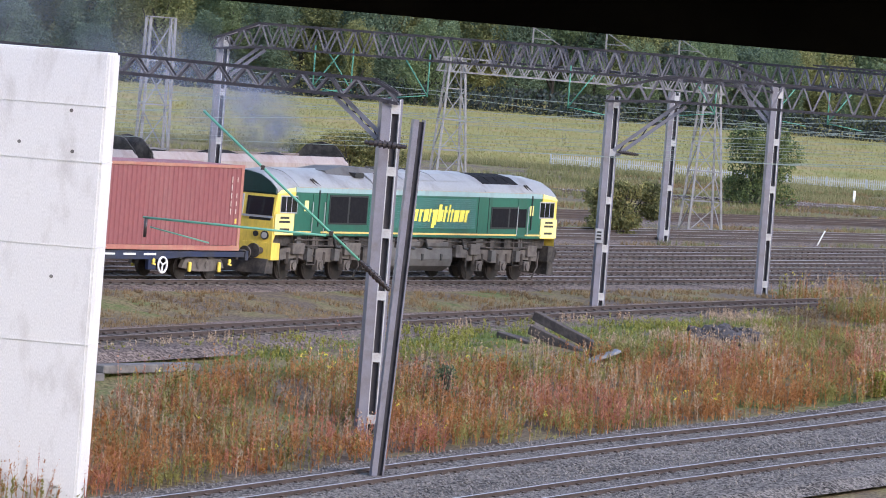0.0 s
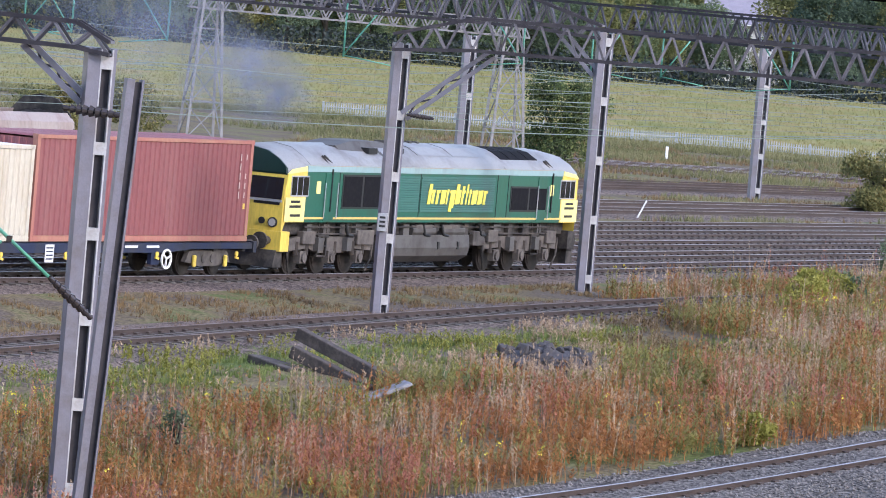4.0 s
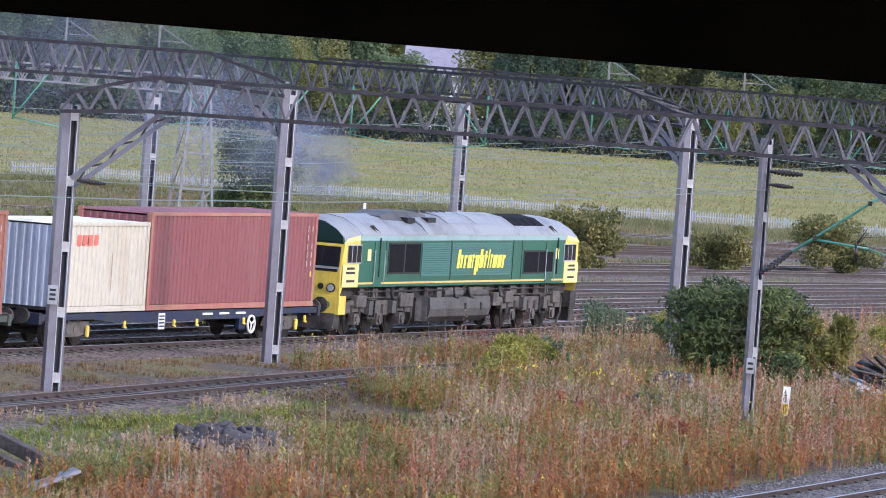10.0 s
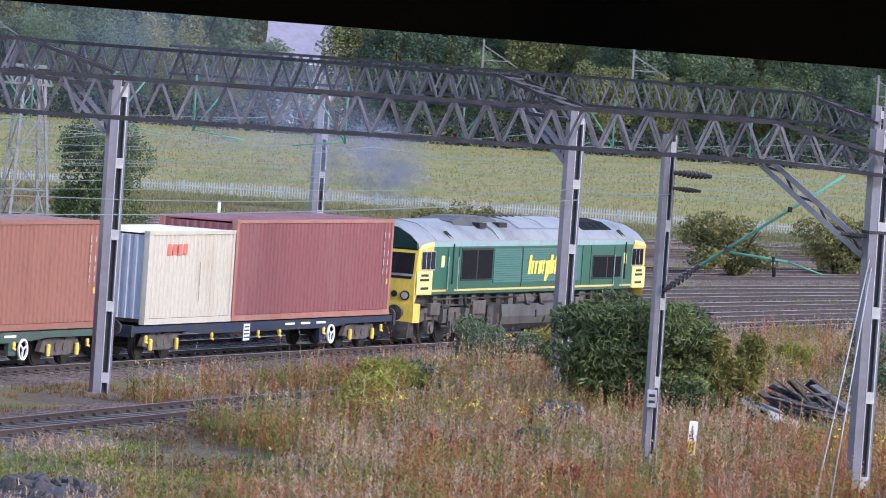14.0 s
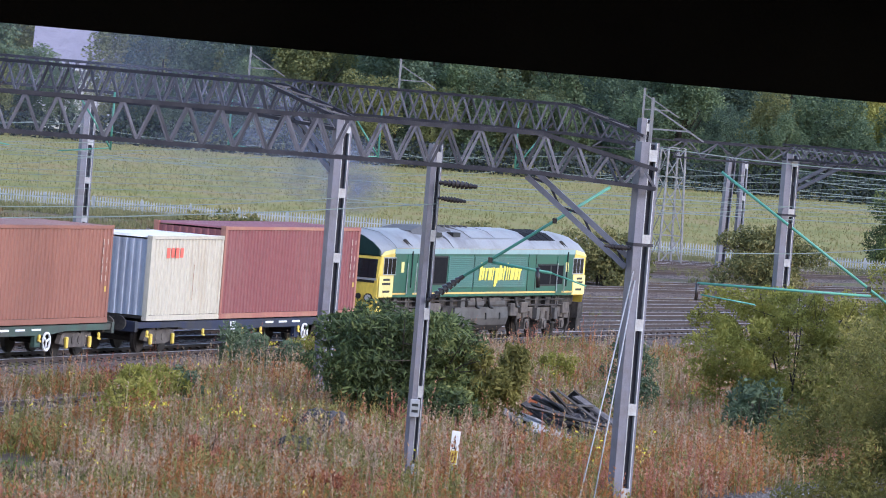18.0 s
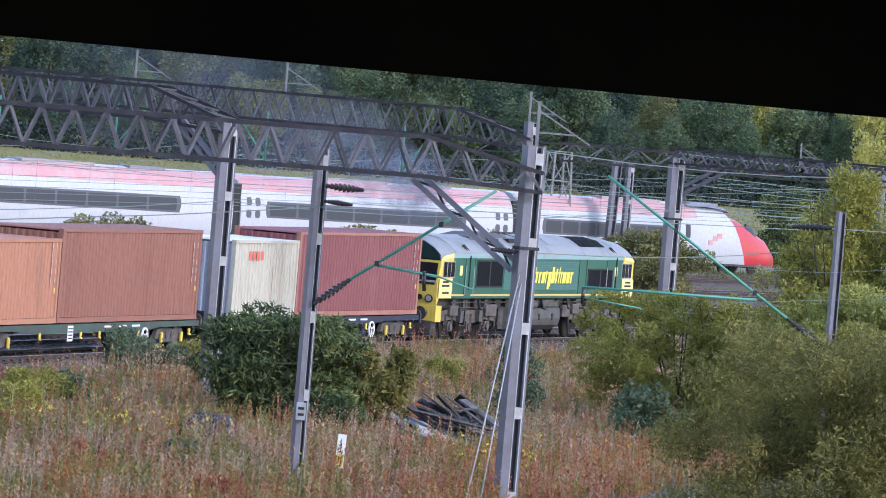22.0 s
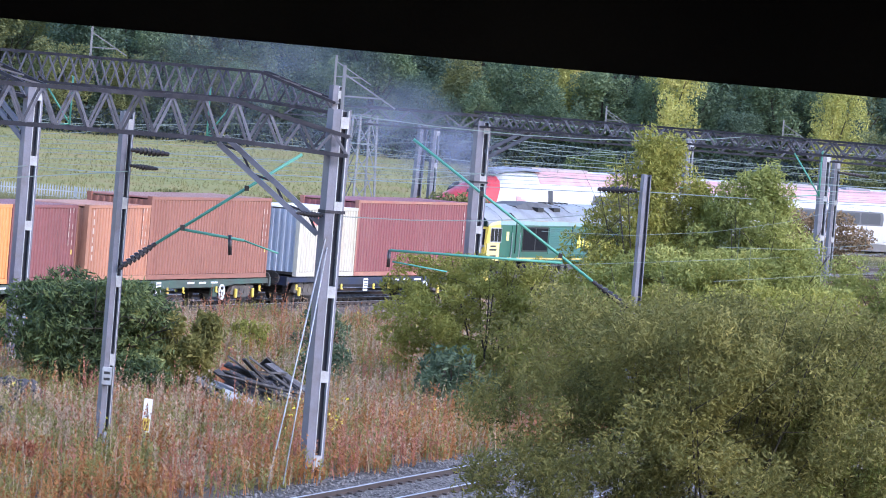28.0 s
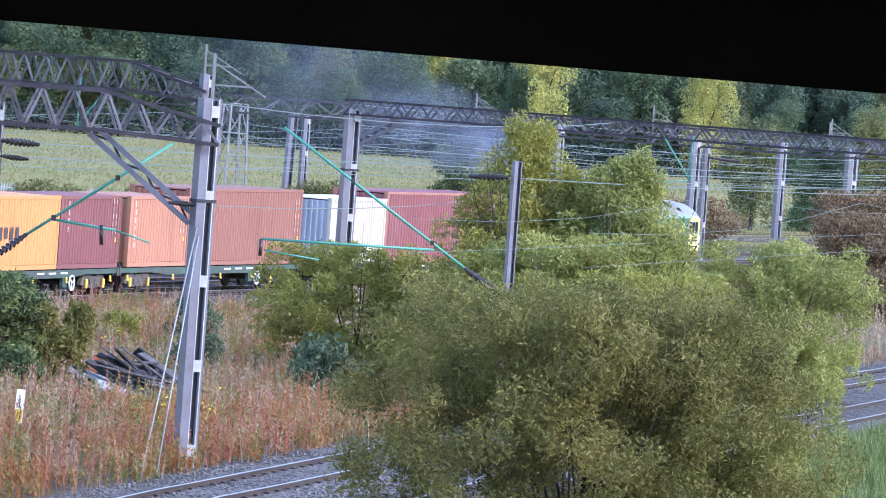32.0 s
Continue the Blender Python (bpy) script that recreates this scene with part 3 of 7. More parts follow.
def build_bridge():
    """A road bridge overhead: its edge beam runs across the view."""
    root = empty("bridge_deck")
    tagged(root, "bridge deck overhead, shade put into its black underside and edge", "bridge", kind="structure")
    def low(x):
        return 9.149 - 0.0091 * x
    bm = fresh()
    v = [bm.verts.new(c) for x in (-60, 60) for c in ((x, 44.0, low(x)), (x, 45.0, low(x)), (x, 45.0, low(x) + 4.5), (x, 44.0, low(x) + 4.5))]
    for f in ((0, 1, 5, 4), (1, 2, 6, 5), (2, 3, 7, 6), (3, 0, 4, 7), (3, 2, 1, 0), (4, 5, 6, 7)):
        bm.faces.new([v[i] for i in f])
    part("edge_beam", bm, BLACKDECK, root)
    bm = fresh()
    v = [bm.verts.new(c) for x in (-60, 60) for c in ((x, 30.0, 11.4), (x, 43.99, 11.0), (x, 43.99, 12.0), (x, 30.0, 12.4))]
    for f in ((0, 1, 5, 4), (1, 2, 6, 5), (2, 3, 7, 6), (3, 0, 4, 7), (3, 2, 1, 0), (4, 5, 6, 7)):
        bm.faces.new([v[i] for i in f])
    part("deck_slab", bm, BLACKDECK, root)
    for x in (-40, 40):
        for y in (42, 33):
            boxpart("bridge_pier", (x - 0.8, x + 0.8, y - 0.8, y + 0.8, ground_z(x, y) - 0.5, 11.2), CONCRETE, root)


build_bridge()




# ---- rolling stock ----
def paint(name, base, grime=(0.10, 0.08, 0.065), amount=0.35, rough=0.45, scale=0.9, streak=0.25):
    return weathered(name, base, grime, scale, rough, 0, 0.03, (1, 1, streak), amount, fine=18.0)


GREEN = paint("green_coach_paint", (0.010, 0.098, 0.066), (0.02, 0.07, 0.05), 0.3, 0.35)
DARKGREEN = paint("dark_green_end", (0.006, 0.028, 0.024), (0.012, 0.03, 0.026), 0.3, 0.4)
YELLOW = paint("warning_yellow", (0.74, 0.54, 0.09), (0.5, 0.38, 0.08), 0.3, 0.4)
CREAM = paint("pale_yellow_panel", (0.82, 0.72, 0.27), (0.6, 0.5, 0.2), 0.3, 0.4)
ROOFBLUE = paint("silver_grey_roof", (0.25, 0.255, 0.255), (0.13, 0.12, 0.115), 0.45, 0.42, 0.8, 1.0)
CANTRAIL = paint("pale_cantrail", (0.24, 0.36, 0.37), (0.2, 0.27, 0.27), 0.3, 0.4)
GLASS = plain("dark_glass", (0.012, 0.014, 0.017), 0.08, 0.0, 0.8)
GRILLE = weathered("dark_grille", (0.008, 0.008, 0.010), (0.014, 0.014, 0.015), 6.0, 0.85, spec=0.12)
UNDER = weathered("grimy_underframe", (0.018, 0.016, 0.015), (0.085, 0.073, 0.063), 2.2, 0.75, 0.1, 0.15, amount=0.6)
TANK = weathered("grey_tank", (0.10, 0.095, 0.09), (0.055, 0.048, 0.043), 1.5, 0.6, 0.2, 0.08, amount=0.5)
BOGIE = weathered("dusty_bogie", (0.12, 0.105, 0.092), (0.05, 0.043, 0.038), 2.5, 0.8, 0.1, 0.15, amount=0.5)
WHEEL = weathered("wheel_steel", (0.04, 0.033, 0.029), (0.07, 0.056, 0.048), 3.0, 0.6, 0.5)
ORANGELINE = plain("stripe_yellow", (0.66, 0.45, 0.13), 0.5)
WHITE = plain("white_marking", (0.80, 0.80, 0.78), 0.5)
BLACK = plain("black_rubber", (0.012, 0.012, 0.012), 0.6)
NAVY = paint("navy_frame", (0.012, 0.02, 0.055), (0.03, 0.03, 0.032), 0.5, 0.5)
GREENFRAME = paint("green_frame", (0.05, 0.09, 0.07), (0.06, 0.055, 0.05), 0.5, 0.55)
HOPSIL0 = plain("dull_orange_line", (0.38, 0.24, 0.14), 0.5)
LAMPGLASS = plain("lamp_lens", (0.55, 0.55, 0.52), 0.15, 0.3)


def loft(bm, sections, close=True):
    """Skin a list of equal outlines of 3D points."""
    rows = [[bm.verts.new(p) for p in s] for s in sections]
    k = len(rows[0])
    for a, b in zip(rows[:-1], rows[1:]):
        for j in range(k if close else k - 1):
            bm.faces.new((a[j], a[(j + 1) % k], b[(j + 1) % k], b[j]))
    bm.faces.new(rows[0])
    bm.faces.new(rows[-1][::-1])


def wheel_pair(parent, x, r=0.5, gauge=0.75):
    bm = fresh()
    for s in (-1, 1):
        rod(bm, (x, s * (gauge + 0.02), r), (x, s * (gauge - 0.11), r), r, 24)
        rod(bm, (x, s * (gauge + 0.05), r), (x, s * (gauge + 0.02), r), r * 0.86, 24, r * 0.8)
    rod(bm, (x, -gauge, r), (x, gauge, r), 0.08, 8)
    return part("wheelset", bm, WHEEL, parent)


def wagon_bogie(parent, x):
    bm = fresh()
    for s in (-1, 1):
        y = s * 1.0
        prism(bm, [(x - 1.3, 0.42), (x - 1.1, 0.72), (x - 0.5, 0.78), (x, 0.72), (x + 0.5, 0.78), (x + 1.1, 0.72), (x + 1.3, 0.42), (x + 0.85, 0.36), (x + 0.45, 0.3), (x - 0.45, 0.3), (x - 0.85, 0.36)], y - 0.07, y + 0.07, "y")
        for o in (-0.25, 0.25):
            rod(bm, (x + o, y - 0.09, 0.52), (x + o, y + 0.09, 0.52), 0.13, 10)
    box(bm, x - 0.25, x + 0.25, -1.0, 1.0, 0.45, 0.75)
    b = part("bogie", bm, BOGIE, parent)
    for o in (-0.9, 0.9):
        wheel_pair(b, x + o, 0.42)
        for s in (-1, 1):
            bm = fresh()
            box(bm, x + o - 0.07, x + o + 0.07, s * 1.14 - 0.05, s * 1.14 + 0.05, 0.28, 0.62)
            bmesh.ops.bevel(bm, geom=bm.edges[:], offset=0.03, segments=1, affect='EDGES')
            part("axlebox_cover", bm, YELLOW, b, "yellow axlebox cover")
    return b


def flat_wagon(name, label, frame_mat, length=19.6):
    """A low container flat: frame, bogies, brake wheel, buffers and fittings; origin on the rail at its middle."""
    w = empty(name)
    tagged(w, label, "wagon", group="container wagons of the freight train")
    h = length / 2
    for s in (-1, 1):
        bm = fresh()
        prism(bm, [(-h, 0.80), (-h, 0.98), (h, 0.98), (h, 0.80), (h - 3.6, 0.80), (h - 5.0, 0.70), (-h + 5.0, 0.70), (-h + 3.6, 0.80)], s * 1.16 - 0.05, s * 1.16 + 0.05, "y")
        part("side_sill", bm, frame_mat, w)
    bm = fresh()
    box(bm, -h, h, -0.35, 0.35, 0.66, 0.95)
    for i in range(12):
        x = -h + 0.4 + i * (length - 0.8) / 11
        box(bm, x - 0.08, x + 0.08, -1.12, 1.12, 0.72, 0.95)
    part("centre_sill", bm, UNDER, w)
    wagon_bogie(w, -h + 2.4)
    wagon_bogie(w, h - 2.4)
    for s in (-1, 1):
        bm = fresh()
        box(bm, s * h - 0.09, s * h + 0.09, -1.25, 1.25, 0.70, 1.02)
        part("headstock", bm, frame_mat, w)
        for y in (-0.87, 0.87):
            bm = fresh()
            rod(bm, (s * h, y, 0.95), (s * (h + 0.42), y, 0.95), 0.10, 10)
            rod(bm, (s * (h + 0.42), y, 0.95), (s * (h + 0.50), y, 0.95), 0.23, 14)
            part("buffer", bm, UNDER, w)
        for x in (h - 1.0, h - 5.6, h - 9.0):
            bm = fresh()
            rod(bm, (s * x, -1.24, 0.66), (s * x, -1.20, 0.66), 0.075, 12)
            bar(bm, (s * x - 0.09, -1.23, 0.57), (s * x + 0.10, -1.23, 0.53), 0.04, 0.06)
            part("handle", bm, YELLOW, w, "yellow lever and plate")
    # brake wheel and data panels on the sides
    for y, xs in ((-1.25, h - 5.1), (1.25, -h + 5.1)):
        bm = fresh()
        n = 20
        rings = []
        for i in range(n):
            a = 2 * math.pi * i / n
            rings.append([bm.verts.new((xs + r * math.cos(a), y + o, 0.52 + r * math.sin(a))) for r, o in ((0.235, -0.025), (0.285, -0.025), (0.285, 0.025), (0.235, 0.025))])
        for i in range(n):
            for j in range(4):
                bm.faces.new((rings[i][j], rings[i][(j + 1) % 4], rings[(i + 1) % n][(j + 1) % 4], rings[(i + 1) % n][j]))
        wheel = part("brake_wheel", bm, WHITE, w, "white spoked brake wheel")
        for k in range(3):
            a = 2 * math.pi * k / 3 + 0.4
            bm = fresh()
            bar(bm, (xs, y, 0.52), (xs + 0.24 * math.cos(a), y, 0.52 + 0.24 * math.sin(a)), 0.04, 0.04, (0, 1, 0))
            part("spoke", bm, WHITE, wheel)
        boxpart("brake_box", (xs - 0.75, xs - 0.3, y * 0.9 - 0.06, y * 0.9 + 0.06, 0.36, 0.8), frame_mat, w)
    boxpart("data_panel", (-1.9, -1.45, -1.222, -1.212, 0.45, 0.93), WHITE, w, "white data panel")
    for i in range(4):
        boxpart("marking_bar", (-1.86, -1.5, -1.228, -1.2225, 0.52 + i * 0.1, 0.56 + i * 0.1), NAVY, w)
    for i in range(3):
        boxpart("marking_bar", (1.2 + i * 1.2, 1.9 + i * 1.2, -1.222, -1.212, 0.84, 0.90), WHITE, w)
    return w


def corrugated(bm, length, z0, z1, y, out, pitch=0.278, depth=0.036, x0=0.0, axis="x"):
    """A corrugated steel panel in trapezoid waves."""
    n = max(2, int(round(length / pitch)))
    pitch = length / n
    pts = []
    for i in range(n):
        a = x0 + i * pitch
        pts += [(a, 0), (a + pitch * 0.36, 0), (a + pitch * 0.47, -depth), (a + pitch * 0.89, -depth)]
    pts.append((x0 + length, 0))
    lo = [bm.verts.new((p, y + out * d, z0) if axis == "x" else (y + out * d, p, z0)) for p, d in pts]
    hi = [bm.verts.new((p, y + out * d, z1) if axis == "x" else (y + out * d, p, z1)) for p, d in pts]
    for i in range(len(pts) - 1):
        bm.faces.new((lo[i], lo[i + 1], hi[i + 1], hi[i]))


def container(label, mat, length=12.19, height=2.896, end_mat=None, roof_mat=None, post_mat=None, marks=()):
    """A freight container: corrugated walls, corner posts, castings, rails, roof, doors with locking bars."""
    c = empty("freight_container")
    tagged(c, label, "container", group="containers on the freight train")
    h, w = length / 2, 1.219
    post = post_mat or mat
    for s in (-1, 1):
        bm = fresh()
        corrugated(bm, length - 0.3, 0.17, height - 0.12, s * (w - 0.012), s, x0=-h + 0.15)
        part("side_wall", bm, mat, c)
        bm = fresh()
        box(bm, -h + 0.1, h - 0.1, s * w - 0.045 if s > 0 else s * w - 0.006, s * w + 0.006 if s > 0 else s * w + 0.045, 0.0, 0.16)
        part("bottom_rail", bm, post, c)
        bm = fresh()
        box(bm, -h + 0.1, h - 0.1, s * (w - 0.02) - 0.025, s * (w - 0.02) + 0.025, height - 0.11, height - 0.01)
        part("top_rail", bm, post, c)
    for sx in (-1, 1):
        for sy in (-1, 1):
            x, y = sx * (h - 0.08), sy * (w - 0.08)
            boxpart("corner_post", (x - 0.075, x + 0.075, y - 0.077, y + 0.077, 0.1, height - 0.1), post, c)
            for z in (0.0, height - 0.118):
                boxpart("corner_casting", (x - 0.089, x + 0.089, y - 0.085, y + 0.085, z, z + 0.118), post, c)
    # rear end wall is corrugated, the front carries the doors
    bm = fresh()
    corrugated(bm, 2 * w - 0.3, 0.15, height - 0.12, -h + 0.03, -1, pitch=0.25, depth=0.03, x0=-w + 0.15, axis="y")
    part("end_wall", bm, end_mat or mat, c)
    for sy in (-1, 1):
        d = boxpart("door", (h - 0.10, h - 0.04, min(sy * 0.01, sy * 1.14), max(sy * 0.01, sy * 1.14), 0.16, height - 0.13), end_mat or mat, c)
        for yy in (0.3, 0.85):
            bm = fresh()
            rod(bm, (h - 0.02, sy * yy, 0.12), (h - 0.02, sy * yy, height - 0.1), 0.022, 6)
            part("locking_bar", bm, PALESTEEL, d)
    bm = fresh()
    n = int(length / 0.5)
    wave = [(-h + 0.05, height - 0.07)]
    for i in range(n):
        a = -h + 0.06 + (length - 0.12) * i / n
        d = (length - 0.12) / n
        wave += [(a + d * 0.05, height - 0.032), (a + d * 0.2, height - 0.006), (a + d * 0.75, height - 0.006), (a + d * 0.9, height - 0.032)]
    wave.append((h - 0.05, height - 0.07))
    prism(bm, wave, -w + 0.045, w - 0.045, "y")
    part("roof", bm, roof_mat or mat, c)
    bm = fresh()
    box(bm, -h + 0.1, h - 0.1, -w + 0.06, w - 0.06, 0.05, 0.15)
    part("floor", bm, UNDER, c)
    for x0, x1, z0, z1, mm in marks:
        boxpart("marking_bar", (x0, x1, -w - 0.004, -w + 0.001, z0, z1), mm, c)
    return c


def slanted(bm, x, z, w, h, y, lean=0.22):
    v = [(x, z), (x + w, z), (x + w + h * lean, z + h), (x + h * lean, z + h)]
    prism(bm, v, y - 0.006, y + 0.006, "y")


def locomotive():
    """Diesel locomotive; origin on the rail at its middle."""
    L = 20.7
    h = L / 2
    r = empty("locomotive")
    tagged(r, "green and yellow diesel freight locomotive with a grey roof", "locomotive")

    def X(s):
        return -h + s
    w = 1.32
    # green body between the cabs
    bm = fresh()
    prism(bm, [(-w, 1.58), (-w, 3.08), (w, 3.08), (w, 1.58)], X(1.3), X(19.45), "x")
    part("body_side", bm, GREEN, r)
    # roof in three raised sections with seams
    def roof(a, b, lift, name="roof"):
        bm = fresh()
        o = [(-w - 0.004, 3.08), (-w + 0.03, 3.26)] + [(y, z + lift) for y, z in ((-1.02, 3.50), (-0.6, 3.74), (0, 3.84), (0.6, 3.74), (1.02, 3.50))] + [(w - 0.03, 3.26), (w + 0.004, 3.08)]
        prism(bm, o, X(a), X(b), "x")
        return part(name, bm, ROOFBLUE, r, "silver-grey roof panel", True)
    ra = roof(1.5, 6.9, 0.0)
    rb = roof(6.94, 15.0, 0.06)
    rc = roof(15.04, 19.2, 0.0)
    bm = fresh()
    for s in (-1, 1):
        prism(bm, [(s * w - 0.012, 3.06), (s * w - 0.012, 3.25), (s * w + 0.012, 3.22), (s * w + 0.012, 3.06)], X(1.3), X(19.4), "x")
    part("cantrail", bm, CANTRAIL, r, "pale blue cantrail strip")
    bm = fresh()
    for s in (-1, 1):
        box(bm, X(1.4), X(19.4), s * (w + 0.014) - 0.004, s * (w + 0.014) + 0.004, 3.228, 3.24)
    part("orange_line", bm, HOPSIL0, r)
    # roof fittings: exhaust hood, hatches, fan grille
    bm = fresh()
    loft(bm, [[(X(4.4), -0.75, 3.62), (X(4.4), 0.75, 3.62), (X(4.4), 0.6, 3.80), (X(4.4), -0.6, 3.80)], [(X(5.6), -0.8, 3.6), (X(5.6), 0.8, 3.6), (X(5.6), 0.5, 3.94), (X(5.6), -0.5, 3.94)], [(X(7.4), -0.8, 3.6), (X(7.4), 0.8, 3.6), (X(7.4), 0.5, 3.95), (X(7.4), -0.5, 3.95)], [(X(8.2), -0.75, 3.62), (X(8.2), 0.75, 3.62), (X(8.2), 0.6, 3.84), (X(8.2), -0.6, 3.84)]])
    part("exhaust_hood", bm, TANK, r, "sooty exhaust silencer hood")
    # raised black boxes stand for the shade inside the silencer recesses
    for a, b in ((6.0, 6.6), (7.7, 8.4)):
        boxpart("recess_shade", (X(a), X(b), -0.93, -0.60, 3.60, 3.77), BLACK, r)
    for a, b in ((9.3, 11.6), (11.75, 13.6)):
        bm = fresh()
        prism(bm, [(-1.0, 3.59), (-0.62, 3.815), (-0.1, 3.92), (0.6, 3.84), (0.6, 3.6)], X(a), X(b), "x")
        part("roof_hatch", bm, ROOFBLUE, r)
    for i in range(4):
        bm = fresh()
        prism(bm, [(-0.98, 3.545), (-0.6, 3.765), (0, 3.865), (0.6, 3.765), (0.6, 3.70), (0, 3.79), (-0.6, 3.69), (-0.98, 3.47)], X(15.3 + i * 0.7), X(15.3 + i * 0.7 + 0.63), "x")
        part("fan_grille", bm, GRILLE, r, "dark cooling fan grille")
    bm = fresh()
    for i in range(5):
        box(bm, X(8.6 + i * 0.55), X(8.75 + i * 0.55), -0.2, 0.2, 3.85, 3.96)
    part("roof_bolts", bm, TANK, r)
    for a in (2.9, 18.6):
        bm = fresh()
        bar(bm, (X(a), -1.30, 3.15), (X(a - 0.25), -1.06, 3.52), 0.05, 0.05)
        bar(bm, (X(a + 0.35), -1.30, 3.15), (X(a - 0.1), -1.06, 3.52), 0.05, 0.05)
        bar(bm, (X(a), -1.34, 1.9), (X(a), -1.34, 3.15), 0.05, 0.05)
        part("rain_gutter", bm, BLACK, r)
    # cabs
    for e, nm in ((-1, "rear"), (1, "front")):
        def E(s, e=e):
            return e * (h - s)
        cab = empty("cab")
        cab.parent = r
        bm = fresh()
        loft(bm, [[(E(1.34), y, z) for y, z in ((-w, 1.58), (-w, 3.08), (w, 3.08), (w, 1.58))], [(E(0.10), y, z) for y, z in ((-w, 1.58), (-w, 3.0), (w, 3.0), (w, 1.58))], [(E(0.0), y, z) for y, z in ((-1.26, 1.2), (-1.26, 2.2), (1.26, 2.2), (1.26, 1.2))]])
        part("cab_shell", bm, YELLOW, cab, "yellow cab end")
        bm = fresh()
        arch = ((-w, 3.02), (-1.29, 3.24), (-1.02, 3.49), (-0.6, 3.72), (0, 3.82), (0.6, 3.72), (1.02, 3.49), (1.29, 3.24), (w, 3.02))
        loft(bm, [[(E(1.55), y, z) for y, z in arch], [(E(0.7), y, z - 0.02) for y, z in arch], [(E(0.12), y * 0.985, z - 0.09) for y, z in arch]])
        part("cab_roof", bm, ROOFBLUE, cab, "silver-grey cab roof", True)
        bm = fresh()
        loft(bm, [[(E(0.115), y * 0.98, z - 0.10) for y, z in arch], [(E(0.06), y * 0.95, 2.9 + (z - 2.9) * 0.88) for y, z in arch]])
        part("end_dome", bm, DARKGREEN, cab, "dark green end face under the roof edge")
        bm = fresh()
        prism(bm, [(E(0.05), 2.98), (E(1.25), 3.07), (E(1.25), 3.22), (E(0.30), 3.12)], -w - 0.02, -w + 0.01, "y")
        part("cantrail_panel", bm, CREAM, cab)
        for s in (-1, 1):
            y = s * (w + 0.004)
            boxpart("side_panel", (min(E(0.02), E(1.28)), max(E(0.02), E(1.28)), y - 0.006, y + 0.006, 1.6, 2.30), CREAM, cab, "pale yellow number panel")
            win = boxpart("side_window", (min(E(0.30), E(1.45)), max(E(0.30), E(1.45)), y - 0.010, y + 0.010, 2.33, 2.94), PALESTEEL, cab, "cab side window in a black frame")
            for a, b in ((0.34, 0.66), (0.71, 1.03), (1.07, 1.41)):
                boxpart("pane", (min(E(a), E(b)), max(E(a), E(b)), y - 0.014, y + 0.014, 2.37, 2.90), GLASS, win)
            for i, (a, b, z) in enumerate(((0.35, 0.95, 2.14), (0.28, 1.02, 2.0), (0.35, 1.0, 1.74))):
                boxpart("marking_bar", (min(E(a), E(b)), max(E(a), E(b)), y - 0.010, y + 0.010, z, z + 0.075), BLACK, cab)
        # windscreens, lamps and buffer beam on the end
        for s in (-1, 1):
            bm = fresh()
            loft(bm, [[(E(0.115 - 0.012), s * 0.16, 2.22), (E(0.115 - 0.012), s * 1.2, 2.22), (E(0.17), s * 1.2, 2.86), (E(0.17), s * 0.16, 2.86)], [(E(-0.02), s * 0.16, 2.22), (E(-0.02), s * 1.2, 2.22), (E(0.06), s * 1.2, 2.86), (E(0.06), s * 0.16, 2.86)]])
            part("windscreen", bm, GLASS, cab, "dark windscreen")
            bm = fresh()
            rod(bm, (E(0.02), s * 0.98, 1.55), (E(-0.05), s * 0.98, 1.55), 0.15, 16)
            rod(bm, (E(0.02), s * 0.62, 1.58), (E(-0.04), s * 0.62, 1.58), 0.10, 14)
            part("lamp_housing", bm, BLACK, cab)
            bm = fresh()
            rod(bm, (E(-0.045), s * 0.98, 1.55), (E(-0.065), s * 0.98, 1.55), 0.11, 16)
            part("headlamp", bm, LAMPGLASS, cab)
        bm = fresh()
        bar(bm, (E(-0.01), 0.0, 2.2), (E(0.06), 0.0, 2.9), 0.07, 0.05)
        bar(bm, (E(-0.012), -1.22, 2.18), (E(-0.012), 1.22, 2.18), 0.05, 0.07)
        part("windscreen_frame", bm, PALESTEEL, cab, "pale windscreen frame")
        boxpart("nameplate", (min(E(-0.006), E(0.006)), max(E(-0.006), E(0.006)), -1.15, -0.3, 2.06, 2.15), BLACK, cab)
        boxpart("buffer_beam", (min(E(-0.05), E(0.5)), max(E(-0.05), E(0.5)), -1.3, 1.3, 0.72, 1.3), YELLOW if e < 0 else UNDER, cab)
        for s in (-1, 1):
            bm = fresh()
            rod(bm, (E(0), s * 0.87, 1.02), (E(-0.48), s * 0.87, 1.02), 0.12, 12)
            rod(bm, (E(-0.48), s * 0.87, 1.02), (E(-0.56), s * 0.87, 1.02), 0.25, 16)
            part("buffer", bm, UNDER, cab)
        bm = fresh()
        prism(bm, [(E(-0.25), 0.25), (E(-0.1), 0.75), (E(0.3), 0.75), (E(0.3), 0.25)], -1.2, 1.2, "y")
        part("snowplough", bm, UNDER, cab)
        # cab door behind the cab with hand rails
        for s in (-1, 1):
            y = s * (w + 0.006)
            d = boxpart("cab_door", (min(E(2.5), E(3.15)), max(E(2.5), E(3.15)), y - 0.012, y + 0.012, 1.62, 3.02), GREEN, r)
            for a in (2.42, 3.25):
                bm = fresh()
                rod(bm, (E(a), s * (w + 0.07), 1.7), (E(a), s * (w + 0.07), 2.75), 0.016, 6)
                part("hand_rail", bm, PALESTEEL, d)
            boxpart("badge", (min(E(1.95), E(2.2)), max(E(1.95), E(2.2)), y - 0.012, y + 0.012, 2.42, 2.78), CREAM, d)
            bm = fresh()
